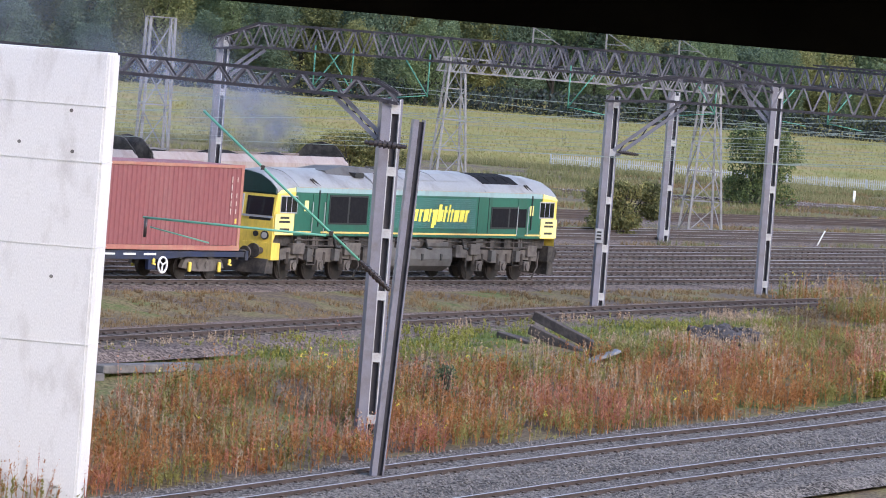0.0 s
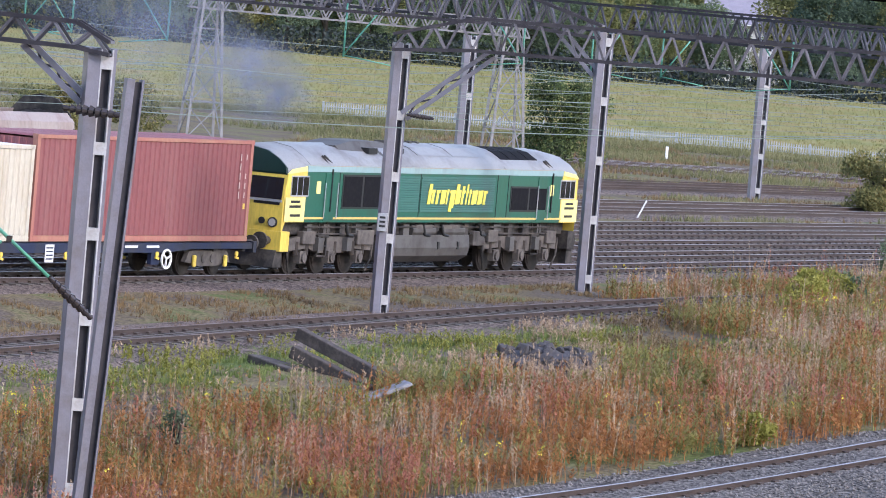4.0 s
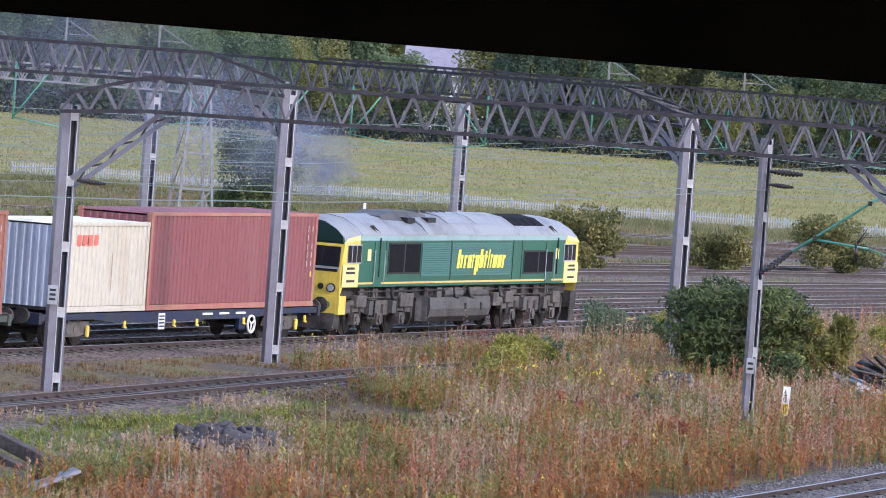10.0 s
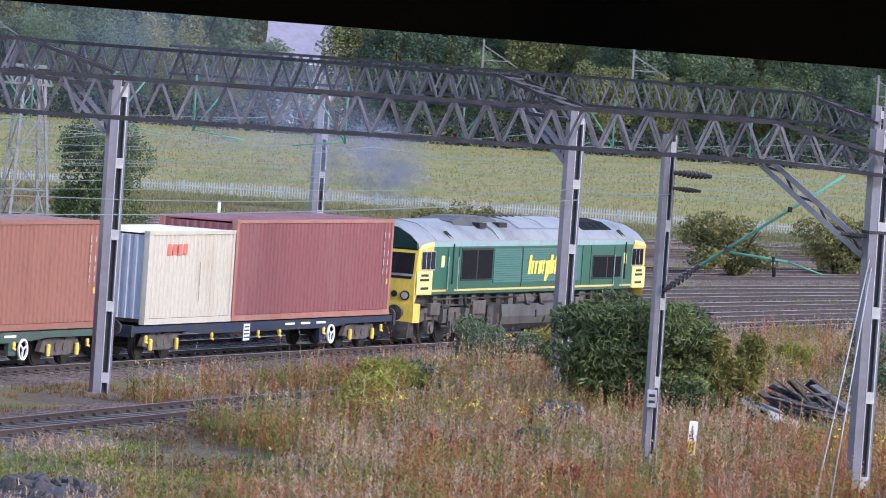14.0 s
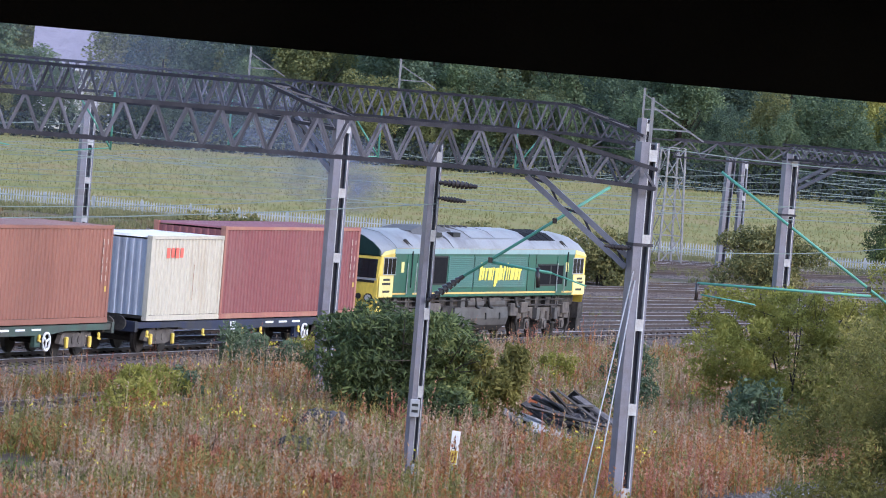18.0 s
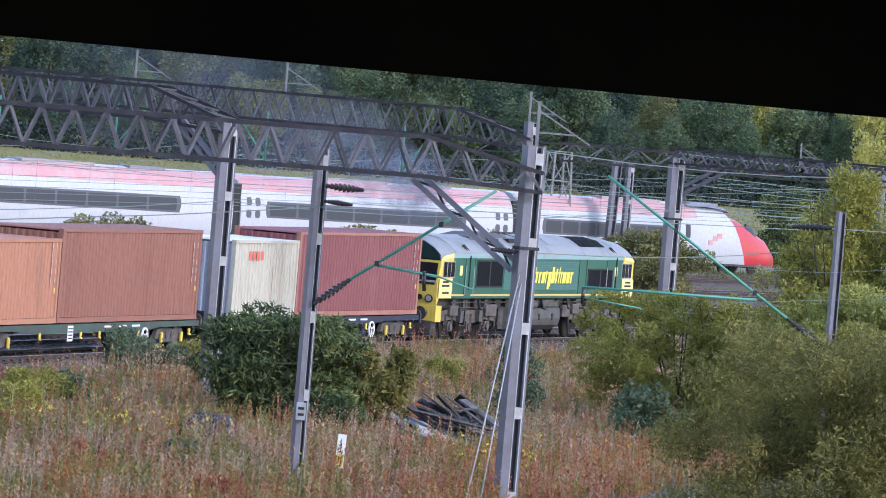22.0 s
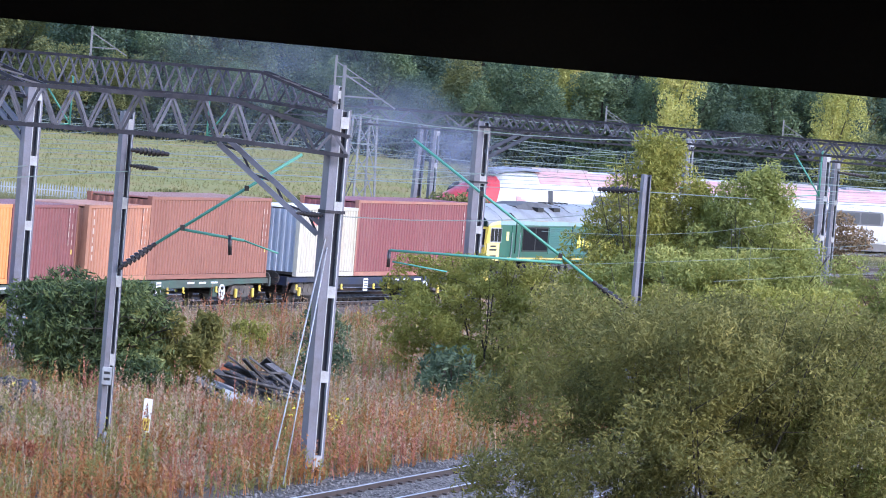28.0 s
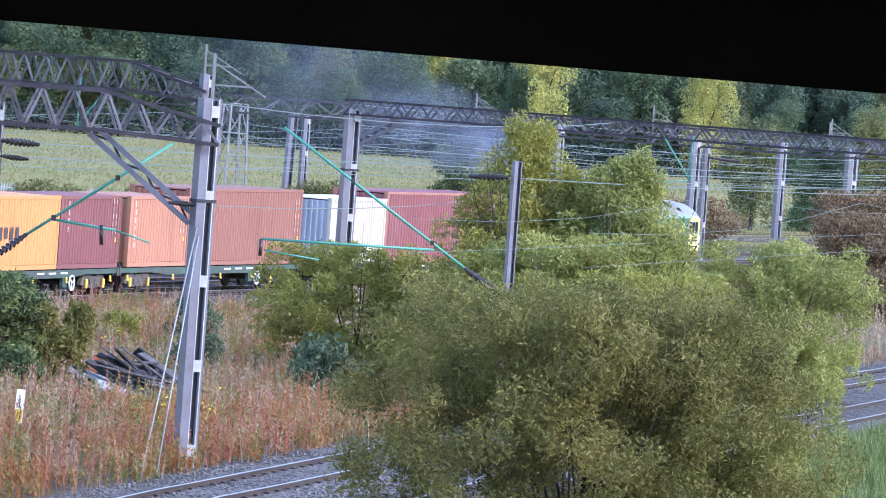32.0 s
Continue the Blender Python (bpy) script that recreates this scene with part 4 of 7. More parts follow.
            for zz in (0.55, 0.85, 1.15):
                box(bm, min(E(2.55), E(3.1)), max(E(2.55), E(3.1)), s * 1.1 - 0.12, s * 1.1 + 0.12, zz, zz + 0.04)
            for a in (2.55, 3.1):
                box(bm, E(a) - 0.02, E(a) + 0.02, s * 1.2 - 0.02, s * 1.2 + 0.02, 0.55, 1.58)
            part("cab_step", bm, UNDER, r)
    # sides: grilles, louvres, stripe, writing shapes
    for s in (-1, 1):
        y = s * (w + 0.003)
        for a, b, z0, z1 in ((3.65, 6.35, 1.98, 3.0), (15.5, 18.25, 1.92, 2.72)):
            g = boxpart("air_intake", (X(a), X(b), y - 0.012, y + 0.012, z0, z1), BLACK, r, "dark air intake grille")
            for i in range(2):
                c = a + 0.08 + i * (b - a) / 2
                boxpart("mesh_panel", (X(c), X(c + (b - a) / 2 - 0.14), y - 0.02, y + 0.02, z0 + 0.06, z1 - 0.06), GRILLE, g)
        bm = fresh()
        for i in range(15):
            z = 1.90 + i * 0.072
            for a, b in ((6.45, 8.9), (9.0, 14.3)):
                v = [(y, z), (y + s * 0.024, z + 0.004), (y + s * 0.010, z + 0.055), (y, z + 0.058)]
                prism(bm, v, X(a), X(b), "x")
        part("louvres", bm, GREEN, r, "green ribbed side louvres")
        bm = fresh()
        box(bm, X(1.3), X(19.5), y - 0.008, y + 0.008, 1.67, 1.73)
        part("side_stripe", bm, ORANGELINE, r, "yellow waist stripe")
        bm = fresh()
        for a in (3.45, 8.95, 14.5, 15.3):
            box(bm, X(a) - 0.015, X(a) + 0.015, y - 0.008, y + 0.008, 1.75, 3.06)
        part("panel_seam", bm, BLACK, r)
    y = -(w + 0.03)
    x = 9.45
    gold = plain("mark_yellow", (0.86, 0.70, 0.10), 0.4)
    # slanted strokes in the rhythm of the painted mark
    for wd, up, dn in ((0.52, 0.62, 0), (0.28, 0.42, 0), (0.34, 0.42, 0), (0.17, 0.46, 0), (0.36, 0.42, 0.22), (0.38, 0.62, 0), (0.26, 0.56, 0), (0.17, 0.62, 0), (0.17, 0.46, 0), (0.38, 0.42, 0), (0.34, 0.42, 0), (0.30, 0.42, 0)):
        bm = fresh()
        slanted(bm, X(x), 2.14 - dn, min(wd * 0.55, 0.2), up + dn, y)
        if wd > 0.3:
            slanted(bm, X(x + wd * 0.52), 2.16 - dn * 0.6, min(wd * 0.42, 0.17), min(up, 0.42) + dn * 0.6, y)
        slanted(bm, X(x) + 0.05, 2.16 + min(up, 0.42) - 0.10, wd * 0.9, 0.09, y - 0.002)
        x += wd + 0.055
        part("painted_stroke", bm, gold, r, "bright yellow slanted stroke")
    # frame, tank and bogies
    bm = fresh()
    box(bm, X(0.4), X(20.3), -1.05, 1.05, 1.2, 1.58)
    part("underframe", bm, UNDER, r)
    bm = fresh()
    prism(bm, [(-1.22, 0.55), (-1.28, 0.8), (-1.24, 1.18), (1.24, 1.18), (1.28, 0.8), (1.22, 0.55), (0.9, 0.34), (-0.9, 0.34)], X(7.6), X(12.9), "x")
    part("fuel_tank", bm, TANK, r, "grey fuel tank")
    boxpart("battery_box", (X(6.45), X(7.5), -1.22, 1.22, 0.42, 1.25), UNDER, r)
    for a in (8.9, 11.0):
        bm = fresh()
        rod(bm, (X(a), -1.05, 1.32), (X(a + 1.6), -1.05, 1.32), 0.2, 12)
        part("air_reservoir", bm, TANK, r)
    for i in range(16):
        a = 1.8 + i * 1.08
        d = 0.3 + 0.28 * ((i * 7) % 5) / 5
        boxpart("equipment_case", (X(a), X(a + d), -1.2, -1.0, 1.50 - 0.2 - 0.25 * ((i * 3) % 4) / 4, 1.52), UNDER if i % 3 else TANK, r)
    for a, b, z0, z1 in ((1.5, 2.3, 0.92, 1.3), (5.1, 6.2, 0.9, 1.34), (13.2, 14.0, 0.85, 1.3), (14.3, 15.0, 0.95, 1.34), (18.7, 19.4, 0.9, 1.3)):
        boxpart("equipment_case", (X(a), X(b), -1.26, -1.02, z0, z1), BOGIE, r, bevel=0.03)
    for a in (4.3, 9.6, 10.9, 13.6):
        bm = fresh()
        rod(bm, (X(a), -1.22, 1.52), (X(a + 0.1), -1.26, 1.2), 0.05, 8)
        rod(bm, (X(a + 0.1), -1.26, 1.2), (X(a + 0.5), -1.22, 1.16), 0.05, 8)
        part("air_hose", bm, BLACK, r)
    for a, b in ((9.1, 10.3), (11.0, 12.2)):
        boxpart("cooler_box", (X(a), X(b), -1.24, -1.0, 1.24, 1.5), BOGIE, r, bevel=0.04)
    for a in (10.6, 12.0):
        boxpart("filler_cap", (X(a), X(a + 0.12), -1.30, -1.24, 0.75, 0.98), BLACK, r)
    for c in (3.5, 16.9):
        bg = empty("bogie")
        bg.parent = r
        for o in (-1.85, 0.0, 1.85):
            wheel_pair(bg, X(c + o), 0.53)
            for s in (-1, 1):
                bm = fresh()
                box(bm, X(c + o) - 0.2, X(c + o) + 0.2, s * 1.12 - 0.1, s * 1.12 + 0.1, 0.36, 0.72)
                rod(bm, (X(c + o), s * 1.2, 0.53), (X(c + o), s * 1.28, 0.53), 0.14, 12)
                part("axlebox", bm, BOGIE, bg)
                for q in (-0.33, 0.33):
                    bm = fresh()
                    rod(bm, (X(c + o) + q, s * 1.1, 0.6), (X(c + o) + q, s * 1.1, 1.0), 0.10, 10)
                    part("spring", bm, WHEEL, bg)
        for s in (-1, 1):
            bm = fresh()
            prism(bm, [(X(c - 2.75), 0.72), (X(c - 2.75), 1.05), (X(c - 2.2), 1.14), (X(c + 2.2), 1.14), (X(c + 2.75), 1.05), (X(c + 2.75), 0.72), (X(c + 1.4), 0.80), (X(c + 0.9), 0.66), (X(c - 0.9), 0.66), (X(c - 1.4), 0.80)], s * 1.08 - 0.07, s * 1.08 + 0.07, "y")
            part("bogie_frame", bm, BOGIE, bg)
            for q in (-0.95, 0.95):
                bm = fresh()
                box(bm, X(c + q) - 0.16, X(c + q) + 0.16, s * 1.2 - 0.12, s * 1.2 + 0.12, 0.72, 1.12)
                part("brake_cylinder", bm, TANK, bg)
        for q in (-2.75, 2.75):
            bm = fresh()
            rod(bm, (X(c + q), -1.15, 0.5), (X(c + q * 1.02), -1.15, 1.1), 0.05, 8)
            rod(bm, (X(c + q), -1.15, 0.5), (X(c + q * 0.92), -1.1, 0.1), 0.03, 6)
            part("sand_pipe", bm, UNDER, bg)
    for s in (-1, 1):
        for a, b, z in ((1.6, 7.0, 1.22), (13.0, 19.0, 1.22), (1.6, 19, 1.42)):
            bm = fresh()
            rod(bm, (X(a), s * 1.2, z), (X(b), s * 1.2, z), 0.03, 6)
            part("side_pipe", bm, UNDER, r)
    return r


MAROON = paint("maroon_container", (0.215, 0.070, 0.072), (0.235, 0.10, 0.095), 0.25, 0.55)
PINKPOST = paint("faded_maroon_post", (0.33, 0.13, 0.10), (0.36, 0.20, 0.13), 0.45, 0.55)
MAROONROOF = paint("maroon_roof", (0.26, 0.10, 0.11), (0.17, 0.06, 0.07), 0.4, 0.6)
REDBROWN = paint("red_brown_container", (0.265, 0.112, 0.080), (0.215, 0.085, 0.06), 0.25, 0.5)
OFFWHITE = paint("off_white_container", (0.48, 0.445, 0.36), (0.41, 0.35, 0.26), 0.3, 0.5)
WHITEROOF = paint("white_roof", (0.78, 0.77, 0.74), (0.5, 0.47, 0.42), 0.3, 0.5)
GREYBLUE = paint("grey_blue_container", (0.36, 0.39, 0.45), (0.27, 0.285, 0.32), 0.3, 0.5)
TANBROWN = paint("tan_brown_container", (0.42, 0.19, 0.115), (0.31, 0.14, 0.09), 0.25, 0.5)
DARKMAROON = paint("dark_maroon_container", (0.21, 0.072, 0.072), (0.17, 0.062, 0.06), 0.25, 0.5)
ORANGE = paint("orange_container", (0.70, 0.27, 0.085), (0.52, 0.21, 0.06), 0.2, 0.45)
RUST = paint("rusty_posts", (0.30, 0.17, 0.10), (0.18, 0.09, 0.06), 0.5, 0.7)
REDMARK = plain("red_mark", (0.66, 0.13, 0.09), 0.5)
DARKMARK = plain("dark_mark", (0.05, 0.045, 0.05), 0.6)


FADED = plain("faded_white_marking", (0.56, 0.47, 0.42), 0.6)


def tally(h):
    """The thin broken columns of pale markings near a container's end."""
    out = []
    for i in range(5):
        z = 2.30 - i * 0.27
        out.append((h - 0.73, h - 0.69, z, z + 0.20, FADED))
        if i != 1:
            out.append((h - 0.40, h - 0.36, z + 0.02, z + 0.18, FADED))
    out.append((h - 0.40, h - 0.29, 0.92, 1.08, YELLOW))
    return out


def column_marks(x, z0, n, step=0.30):
    return [(x - 0.06 + 0.03 * (i % 2), x + 0.05 - 0.03 * (i % 3 == 0), z0 - i * step, z0 - i * step + 0.2, FADED) for i in range(n)]


TRAIN = []          # (thing, metres ahead of the first container's front end, wheel height)


def freight_train():
    TRAIN.append((locomotive(), 12.3, 0.0, 7.0))
    DECK = 1.02
    h40, h20 = 6.095, 3.03

    def c40(label, mat, s, **k):
        TRAIN.append((container(label, mat, 12.19, k.pop("height", 2.896), **k), s - h40, DECK, 5.0))

    def c20(label, mat, s, **k):
        TRAIN.append((container(label, mat, 6.06, k.pop("height", 2.591), **k), s - h20, DECK, 2.5))

    def wagon(label, mat, s):
        TRAIN.append((flat_wagon("container_wagon", label, mat), s - 9.8, 0.0, 7.3))

    wagon("navy container flat wagon with yellow axlebox covers", NAVY, 0.45)
    c40("maroon forty-foot corrugated steel container on a navy wagon", MAROON, 0.0, roof_mat=MAROONROOF, post_mat=PINKPOST, marks=tally(h40))
    c20("off-white twenty-foot container with a grey end, rust stained", OFFWHITE, -12.27, end_mat=GREYBLUE, roof_mat=WHITEROOF, post_mat=OFFWHITE, marks=[(-1.75 + i * 0.37, -1.49 + i * 0.37, 1.9 + 0.02 * (i % 2), 2.22, REDMARK) for i in range(4)] + [(-2.4, 0.4, 0.02, 0.10, RUST), (0.6, 0.63, 0.6, 1.7, RUST)])
    s = -21.5
    wagon("dark green container flat wagon with a white brake wheel", GREENFRAME, s + 0.45)
    c40("red-brown forty-foot corrugated steel container", REDBROWN, s, marks=tally(h40))
    c20("tan-brown twenty-foot container with a column of white marks", TANBROWN, s - 12.27, end_mat=TANBROWN, marks=column_marks(-2.45, 2.2, 6) + tally(h20))
    s = -40.9
    wagon("dark green container flat wagon with yellow axlebox covers", GREENFRAME, s + 0.45)
    c20("dark maroon twenty-foot container with a column of white marks", DARKMAROON, s, marks=column_marks(-2.2, 2.2, 4) + tally(h20))
    c40("bright orange forty-foot corrugated container", ORANGE, s - 6.14, height=2.591, marks=[(-1.0 + i * 0.55, -0.7 + i * 0.55, 1.05 + 0.05 * (i % 2), 1.5, DARKMARK) for i in range(6)])
    s = -61.9
    wagon("navy container flat wagon with yellow axlebox covers", NAVY, s + 0.45)
    c40("maroon forty-foot corrugated container on a flat wagon", MAROON, s, roof_mat=MAROONROOF)
    c20("red-brown twenty-foot corrugated container", REDBROWN, s - 12.27)


freight_train()


# ---- express train on the far line ----
EX_P, EX_D = Vector((22.0, 326.0)), Vector((0.7071, 0.7071))
EXWHITE = paint("express_white", (0.47, 0.47, 0.482), (0.41, 0.41, 0.42), 0.2, 0.3)
EXRED = paint("express_faded_red", (0.53, 0.27, 0.265), (0.48, 0.36, 0.35), 0.45, 0.4)
EXNOSE = paint("express_red_nose", (0.50, 0.045, 0.05), (0.4, 0.04, 0.04), 0.2, 0.3)
EXGREY = paint("express_skirt", (0.13, 0.125, 0.125), (0.09, 0.085, 0.08), 0.3, 0.5)
EXSTRIP = plain("express_window_band", (0.11, 0.112, 0.12), 0.5, 0.0, 0.15)
EXPANE = plain("express_window_glass", (0.055, 0.058, 0.066), 0.35, 0.0, 0.2)
EXROOF = paint("express_roof_cover", (0.36, 0.31, 0.31), (0.25, 0.19, 0.19), 0.4, 0.5)
EXCAB = paint("express_cab_roof", (0.22, 0.22, 0.25), (0.15, 0.15, 0.17), 0.3, 0.45)
EXPRESS = []
EX_SIDE = [(-1.28, 0.58), (-1.37, 1.0), (-1.38, 1.6), (-1.35, 2.4), (-1.22, 3.08), (-0.98, 3.5), (-0.55, 3.80), (0, 3.90), (0.55, 3.80), (0.98, 3.5), (1.22, 3.08), (1.35, 2.4), (1.38, 1.6), (1.37, 1.0), (1.28, 0.58)]


def ex_half(z):
    """Half the coach's width at height z."""
    right = EX_SIDE[7:]
    for (y1, z1), (y2, z2) in zip(right[:-1], right[1:]):
        if z2 <= z <= z1:
            return y1 + (y2 - y1) * (z1 - z) / (z1 - z2)
    return 1.28


def on_side(x0, x1, z0, z1, s, proud=0.008, deep=0.03, corner=0.0):
    """A thin panel that follows the coach's side, its ends rounded by corner."""
    bm = fresh()
    zs = [z0 + (z1 - z0) * k / 4 for k in range(5)]
    cut = [corner, corner * 0.25, 0.0, corner * 0.25, corner]
    a, b = [], []
    for z, c in zip(zs, cut):
        y = ex_half(z)
        a.append([(x0 + c, s * (y + proud), z), (x1 - c, s * (y + proud), z)])
        b.append([(x0 + c, s * (y - deep), z), (x1 - c, s * (y - deep), z)])
    loft(bm, [[p[0], p[1], q[1], q[0]] for p, q in zip(a, b)])
    return bm


def express_car(kind=""):
    """A tilting express coach; kind 'lead' or 'tail' has a sloping nose."""
    L = 24.0 if kind else 22.4
    h = L / 2
    c = empty("express_coach")
    tagged(c, "white express coach with a red sloping nose" if kind else "white express coach with a faded red roof band and dark windows", "coach", group="coaches of the express train")
    e = 1 if kind == "lead" else -1
    a, b = -h + 0.3, h - 0.3
    if kind == "lead":
        b = h - 8.0
    if kind == "tail":
        a = -h + 8.0
    bm = fresh()
    prism(bm, EX_SIDE, a, b, "x")
    part("body", bm, EXWHITE, c, "", True)
    for s in (-1, 1):
        bm = fresh()
        prism(bm, [(s * 1.235, 3.10), (s * 0.995, 3.52), (s * 0.57, 3.82), (s * 0.54, 3.77), (s * 0.96, 3.47), (s * 1.20, 3.07)], a + 0.1, b - 0.1, "x")
        part("roof_band", bm, EXRED, c, "faded red band along the roof edge")
    if kind:
        # white shoulder, then the red nose behind a slanting edge
        secs = []
        for f, top, wd, lean in ((8.0, 3.90, 1.0, 0.0), (5.3, 3.76, 0.99, 0.0), (4.0, 3.42, 0.96, 0.9), (3.0, 3.12, 0.90, 0.8), (1.1, 2.17, 0.72, 0.5), (0.25, 1.35, 0.52, 0.2), (0.0, 0.9, 0.36, 0.0)):
            k = (top - 0.5) / 3.4
            secs.append([(e * (h - f + lean * (1.6 - (0.5 + (z - 0.5) * k)) * 0.55), y * wd, 0.5 + (z - 0.5) * k) for y, z in EX_SIDE])
        bm = fresh()
        loft(bm, secs[:3])
        part("nose_shoulder", bm, EXWHITE, c, "", True)
        bm = fresh()
        loft(bm, secs[2:])
        part("nose", bm, EXNOSE, c, "red sloping nose", True)
        bm = fresh()
        loft(bm, [[(e * (h - f), -w, z + 0.025), (e * (h - f), w, z + 0.025), (e * (h - f), w * 1.5, z - 0.13), (e * (h - f), -w * 1.5, z - 0.13)] for f, z, w in ((8.6, 3.86, 0.62), (7.0, 3.88, 0.64), (5.3, 3.76, 0.6), (4.6, 3.6, 0.52))])
        part("cab_roof", bm, EXCAB, c, "grey cab roof panel")
        for s in (-1, 1):
            bm = fresh()
            loft(bm, [[(e * (h - f), s * y0, z1), (e * (h - f), s * (y0 + 0.26), z0), (e * (h - f), s * (y0 + 0.16), z0 - 0.03), (e * (h - f), s * (y0 - 0.1), z1 - 0.03)] for f, y0, z0, z1 in ((3.2, 0.84, 2.2, 2.92), (2.7, 0.80, 2.0, 2.8), (2.2, 0.74, 2.0, 2.52))])
            part("cab_window", bm, EXPANE, c)
            x = e * (h - 9.0)
            part("cab_door_window", on_side(x - 0.22, x + 0.22, 1.95, 2.7, s), EXPANE, c)
            for q, z in ((6.9, 1.6), (6.5, 1.85), (6.1, 2.0)):
                x = e * (h - q)
                part("emblem", on_side(x - 0.22, x + 0.2, z, z + 0.28, s, 0.012), EXRED, c, "faded red emblem bars")
    for s in (-1, 1):
        x0 = a + 1.9 if kind != "tail" else a + 4.9
        x1 = b - 3.9 if not kind else (b - 3.0 if kind == "lead" else b - 1.9)
        ws = part("window_strip", on_side(x0, x1, 1.70, 2.56, s, 0.008, 0.03, 0.12), EXSTRIP, c, "long dark grey window strip")
        n = 7
        for i in range(n):
            d = (x1 - x0 - 0.5) / n
            u0 = x0 + 0.3 + i * d
            part("window", on_side(u0, u0 + d - 0.14, 1.80, 2.46, s, 0.012, 0.03, 0.05), EXPANE, ws)
        for x in (a + 0.95, b - 0.95):
            if (kind == "lead" and x > 0) or (kind == "tail" and x < 0):
                continue
            d = part("door", on_side(x - 0.62, x + 0.62, 0.95, 3.0, s, 0.006), EXWHITE, c)
            for q in (-0.33, 0.33):
                for z in (1.65, 2.3):
                    part("door_window", on_side(x + q - 0.2, x + q + 0.2, z, z + 0.42, s, 0.012, 0.03, 0.06), EXSTRIP, d)
    boxpart("skirt", (a, b, -1.22, 1.22, 0.12, 0.6), EXGREY, c)
    boxpart("roof_unit", (-4.0, 1.2, -0.6, 0.6, 3.8, 3.97), EXROOF, c)
    boxpart("roof_unit", (3.8, 6.4, -0.6, 0.6, 3.8, 3.95), EXCAB, c)
    for x0, x1 in ((a - 0.3, a + 0.02), (b - 0.02, b + 0.3)):
        if (kind == "lead" and x1 > 0) or (kind == "tail" and x0 < 0):
            continue
        boxpart("gangway", (x0, x1, -1.28, 1.28, 0.65, 3.4), BLACK, c)
    for x in (-8.5, 8.5):
        bm = fresh()
        box(bm, x - 1.7, x + 1.7, -1.1, 1.1, 0.45, 0.75)
        bg = part("bogie", bm, EXGREY, c)
        for o in (-1.35, 1.35):
            wheel_pair(bg, x + o, 0.43)
    return c


def express_train():
    lead = express_car("lead")
    mid = express_car("")
    tail = express_car("tail")
    n = 9
    for i in range(n):
        if i == 0:
            c = lead
        elif i == n - 1:
            c = tail
        else:
            c = mid if i == 1 else copy_thing(mid, Matrix())
        EXPRESS.append((c, -12.0 if i == 0 else -24.0 - (i - 0.5) * 22.4 - (0.8 if i == n - 1 else 0.0)))


express_train()


# ---- hopper wagons standing in the yard ----
HOPRED = paint("faded_red_hopper", (0.36, 0.16, 0.15), (0.28, 0.2, 0.18), 0.4, 0.5)
HOPSIL = paint("silver_hopper", (0.31, 0.26, 0.235), (0.22, 0.15, 0.13), 0.4, 0.45)
COAL = stone_material("coal_heap", (0.035, 0.033, 0.033), (0.008, 0.008, 0.008), 8.0)


def hopper(s):
    c, d = line_at(s, 22.0)
    w = empty("hopper_wagon", Matrix.Translation((c.x, c.y, 0)) @ Matrix.Rotation(math.atan2(d.y, d.x), 4, 'Z'))
    tagged(w, "silver and faded red bulk hopper wagon, standing loaded", "wagon", group="hopper wagons in the yard")
    h = 8.2
    bm = fresh()
    prism(bm, [(-1.35, 1.5), (-1.4, 2.6), (1.4, 2.6), (1.35, 1.5), (0.5, 0.7), (-0.5, 0.7)], -h + 1.0, h - 1.0, "x")
    part("hopper_body", bm, HOPRED, w)
    bm = fresh()
    prism(bm, [(-1.40, 2.6), (-1.36, 2.95), (-1.1, 3.25), (-1.02, 3.25), (-1.3, 2.6)], -h, h, "x")
    prism(bm, [(1.40, 2.6), (1.36, 2.95), (1.1, 3.25), (1.02, 3.25), (1.3, 2.6)], -h, h, "x")
    part("curved_side", bm, HOPSIL, w, "silver curved upper side")
    for x in (-h, h - 0.08):
        bm = fresh()
        prism(bm, [(-1.4, 1.6), (-1.4, 2.7), (-1.2, 3.2), (-0.7, 3.7), (0, 3.85), (0.7, 3.7), (1.2, 3.2), (1.4, 2.7), (1.4, 1.6)], x, x + 0.08, "x")
        part("end_plate", bm, UNDER, w, "dark round-topped end plate")
    bm = fresh()
    secs = []
    for i in range(13):
        x = -h + 0.2 + i * (2 * h - 0.4) / 12
        k = 3.0 + 0.35 * abs(math.sin(i * 0.9)) + random.uniform(-0.08, 0.08)
        secs.append([(x, -1.15, 2.9), (x, -0.6, k - 0.12), (x, 0, k), (x, 0.6, k - 0.15), (x, 1.15, 2.9), (x, 0, 2.6)])
    loft(bm, secs)
    part("load", bm, COAL, w, "dark mineral load")
    boxpart("frame", (-h, h, -1.1, 1.1, 0.8, 1.05), UNDER, w)
    wagon_bogie(w, -h + 2.0)
    wagon_bogie(w, h - 2.0)


for _s in (112, 130, 148, 166):
    hopper(_s)


# ---- plants ----
RNG = np.random.default_rng(7)


def mesh_np(name, verts, faces, mat):
    me = bpy.data.meshes.new(name)
    k = faces.shape[1]
    me.vertices.add(len(verts))
    me.vertices.foreach_set("co", np.ascontiguousarray(verts, dtype=np.float32).ravel())
    me.loops.add(faces.size)
    me.loops.foreach_set("vertex_index", np.ascontiguousarray(faces, dtype=np.int32).ravel())
    me.polygons.add(len(faces))
    me.polygons.foreach_set("loop_start", np.arange(len(faces), dtype=np.int32) * k)
    me.update(calc_edges=True)
    me.materials.append(mat)
    return me


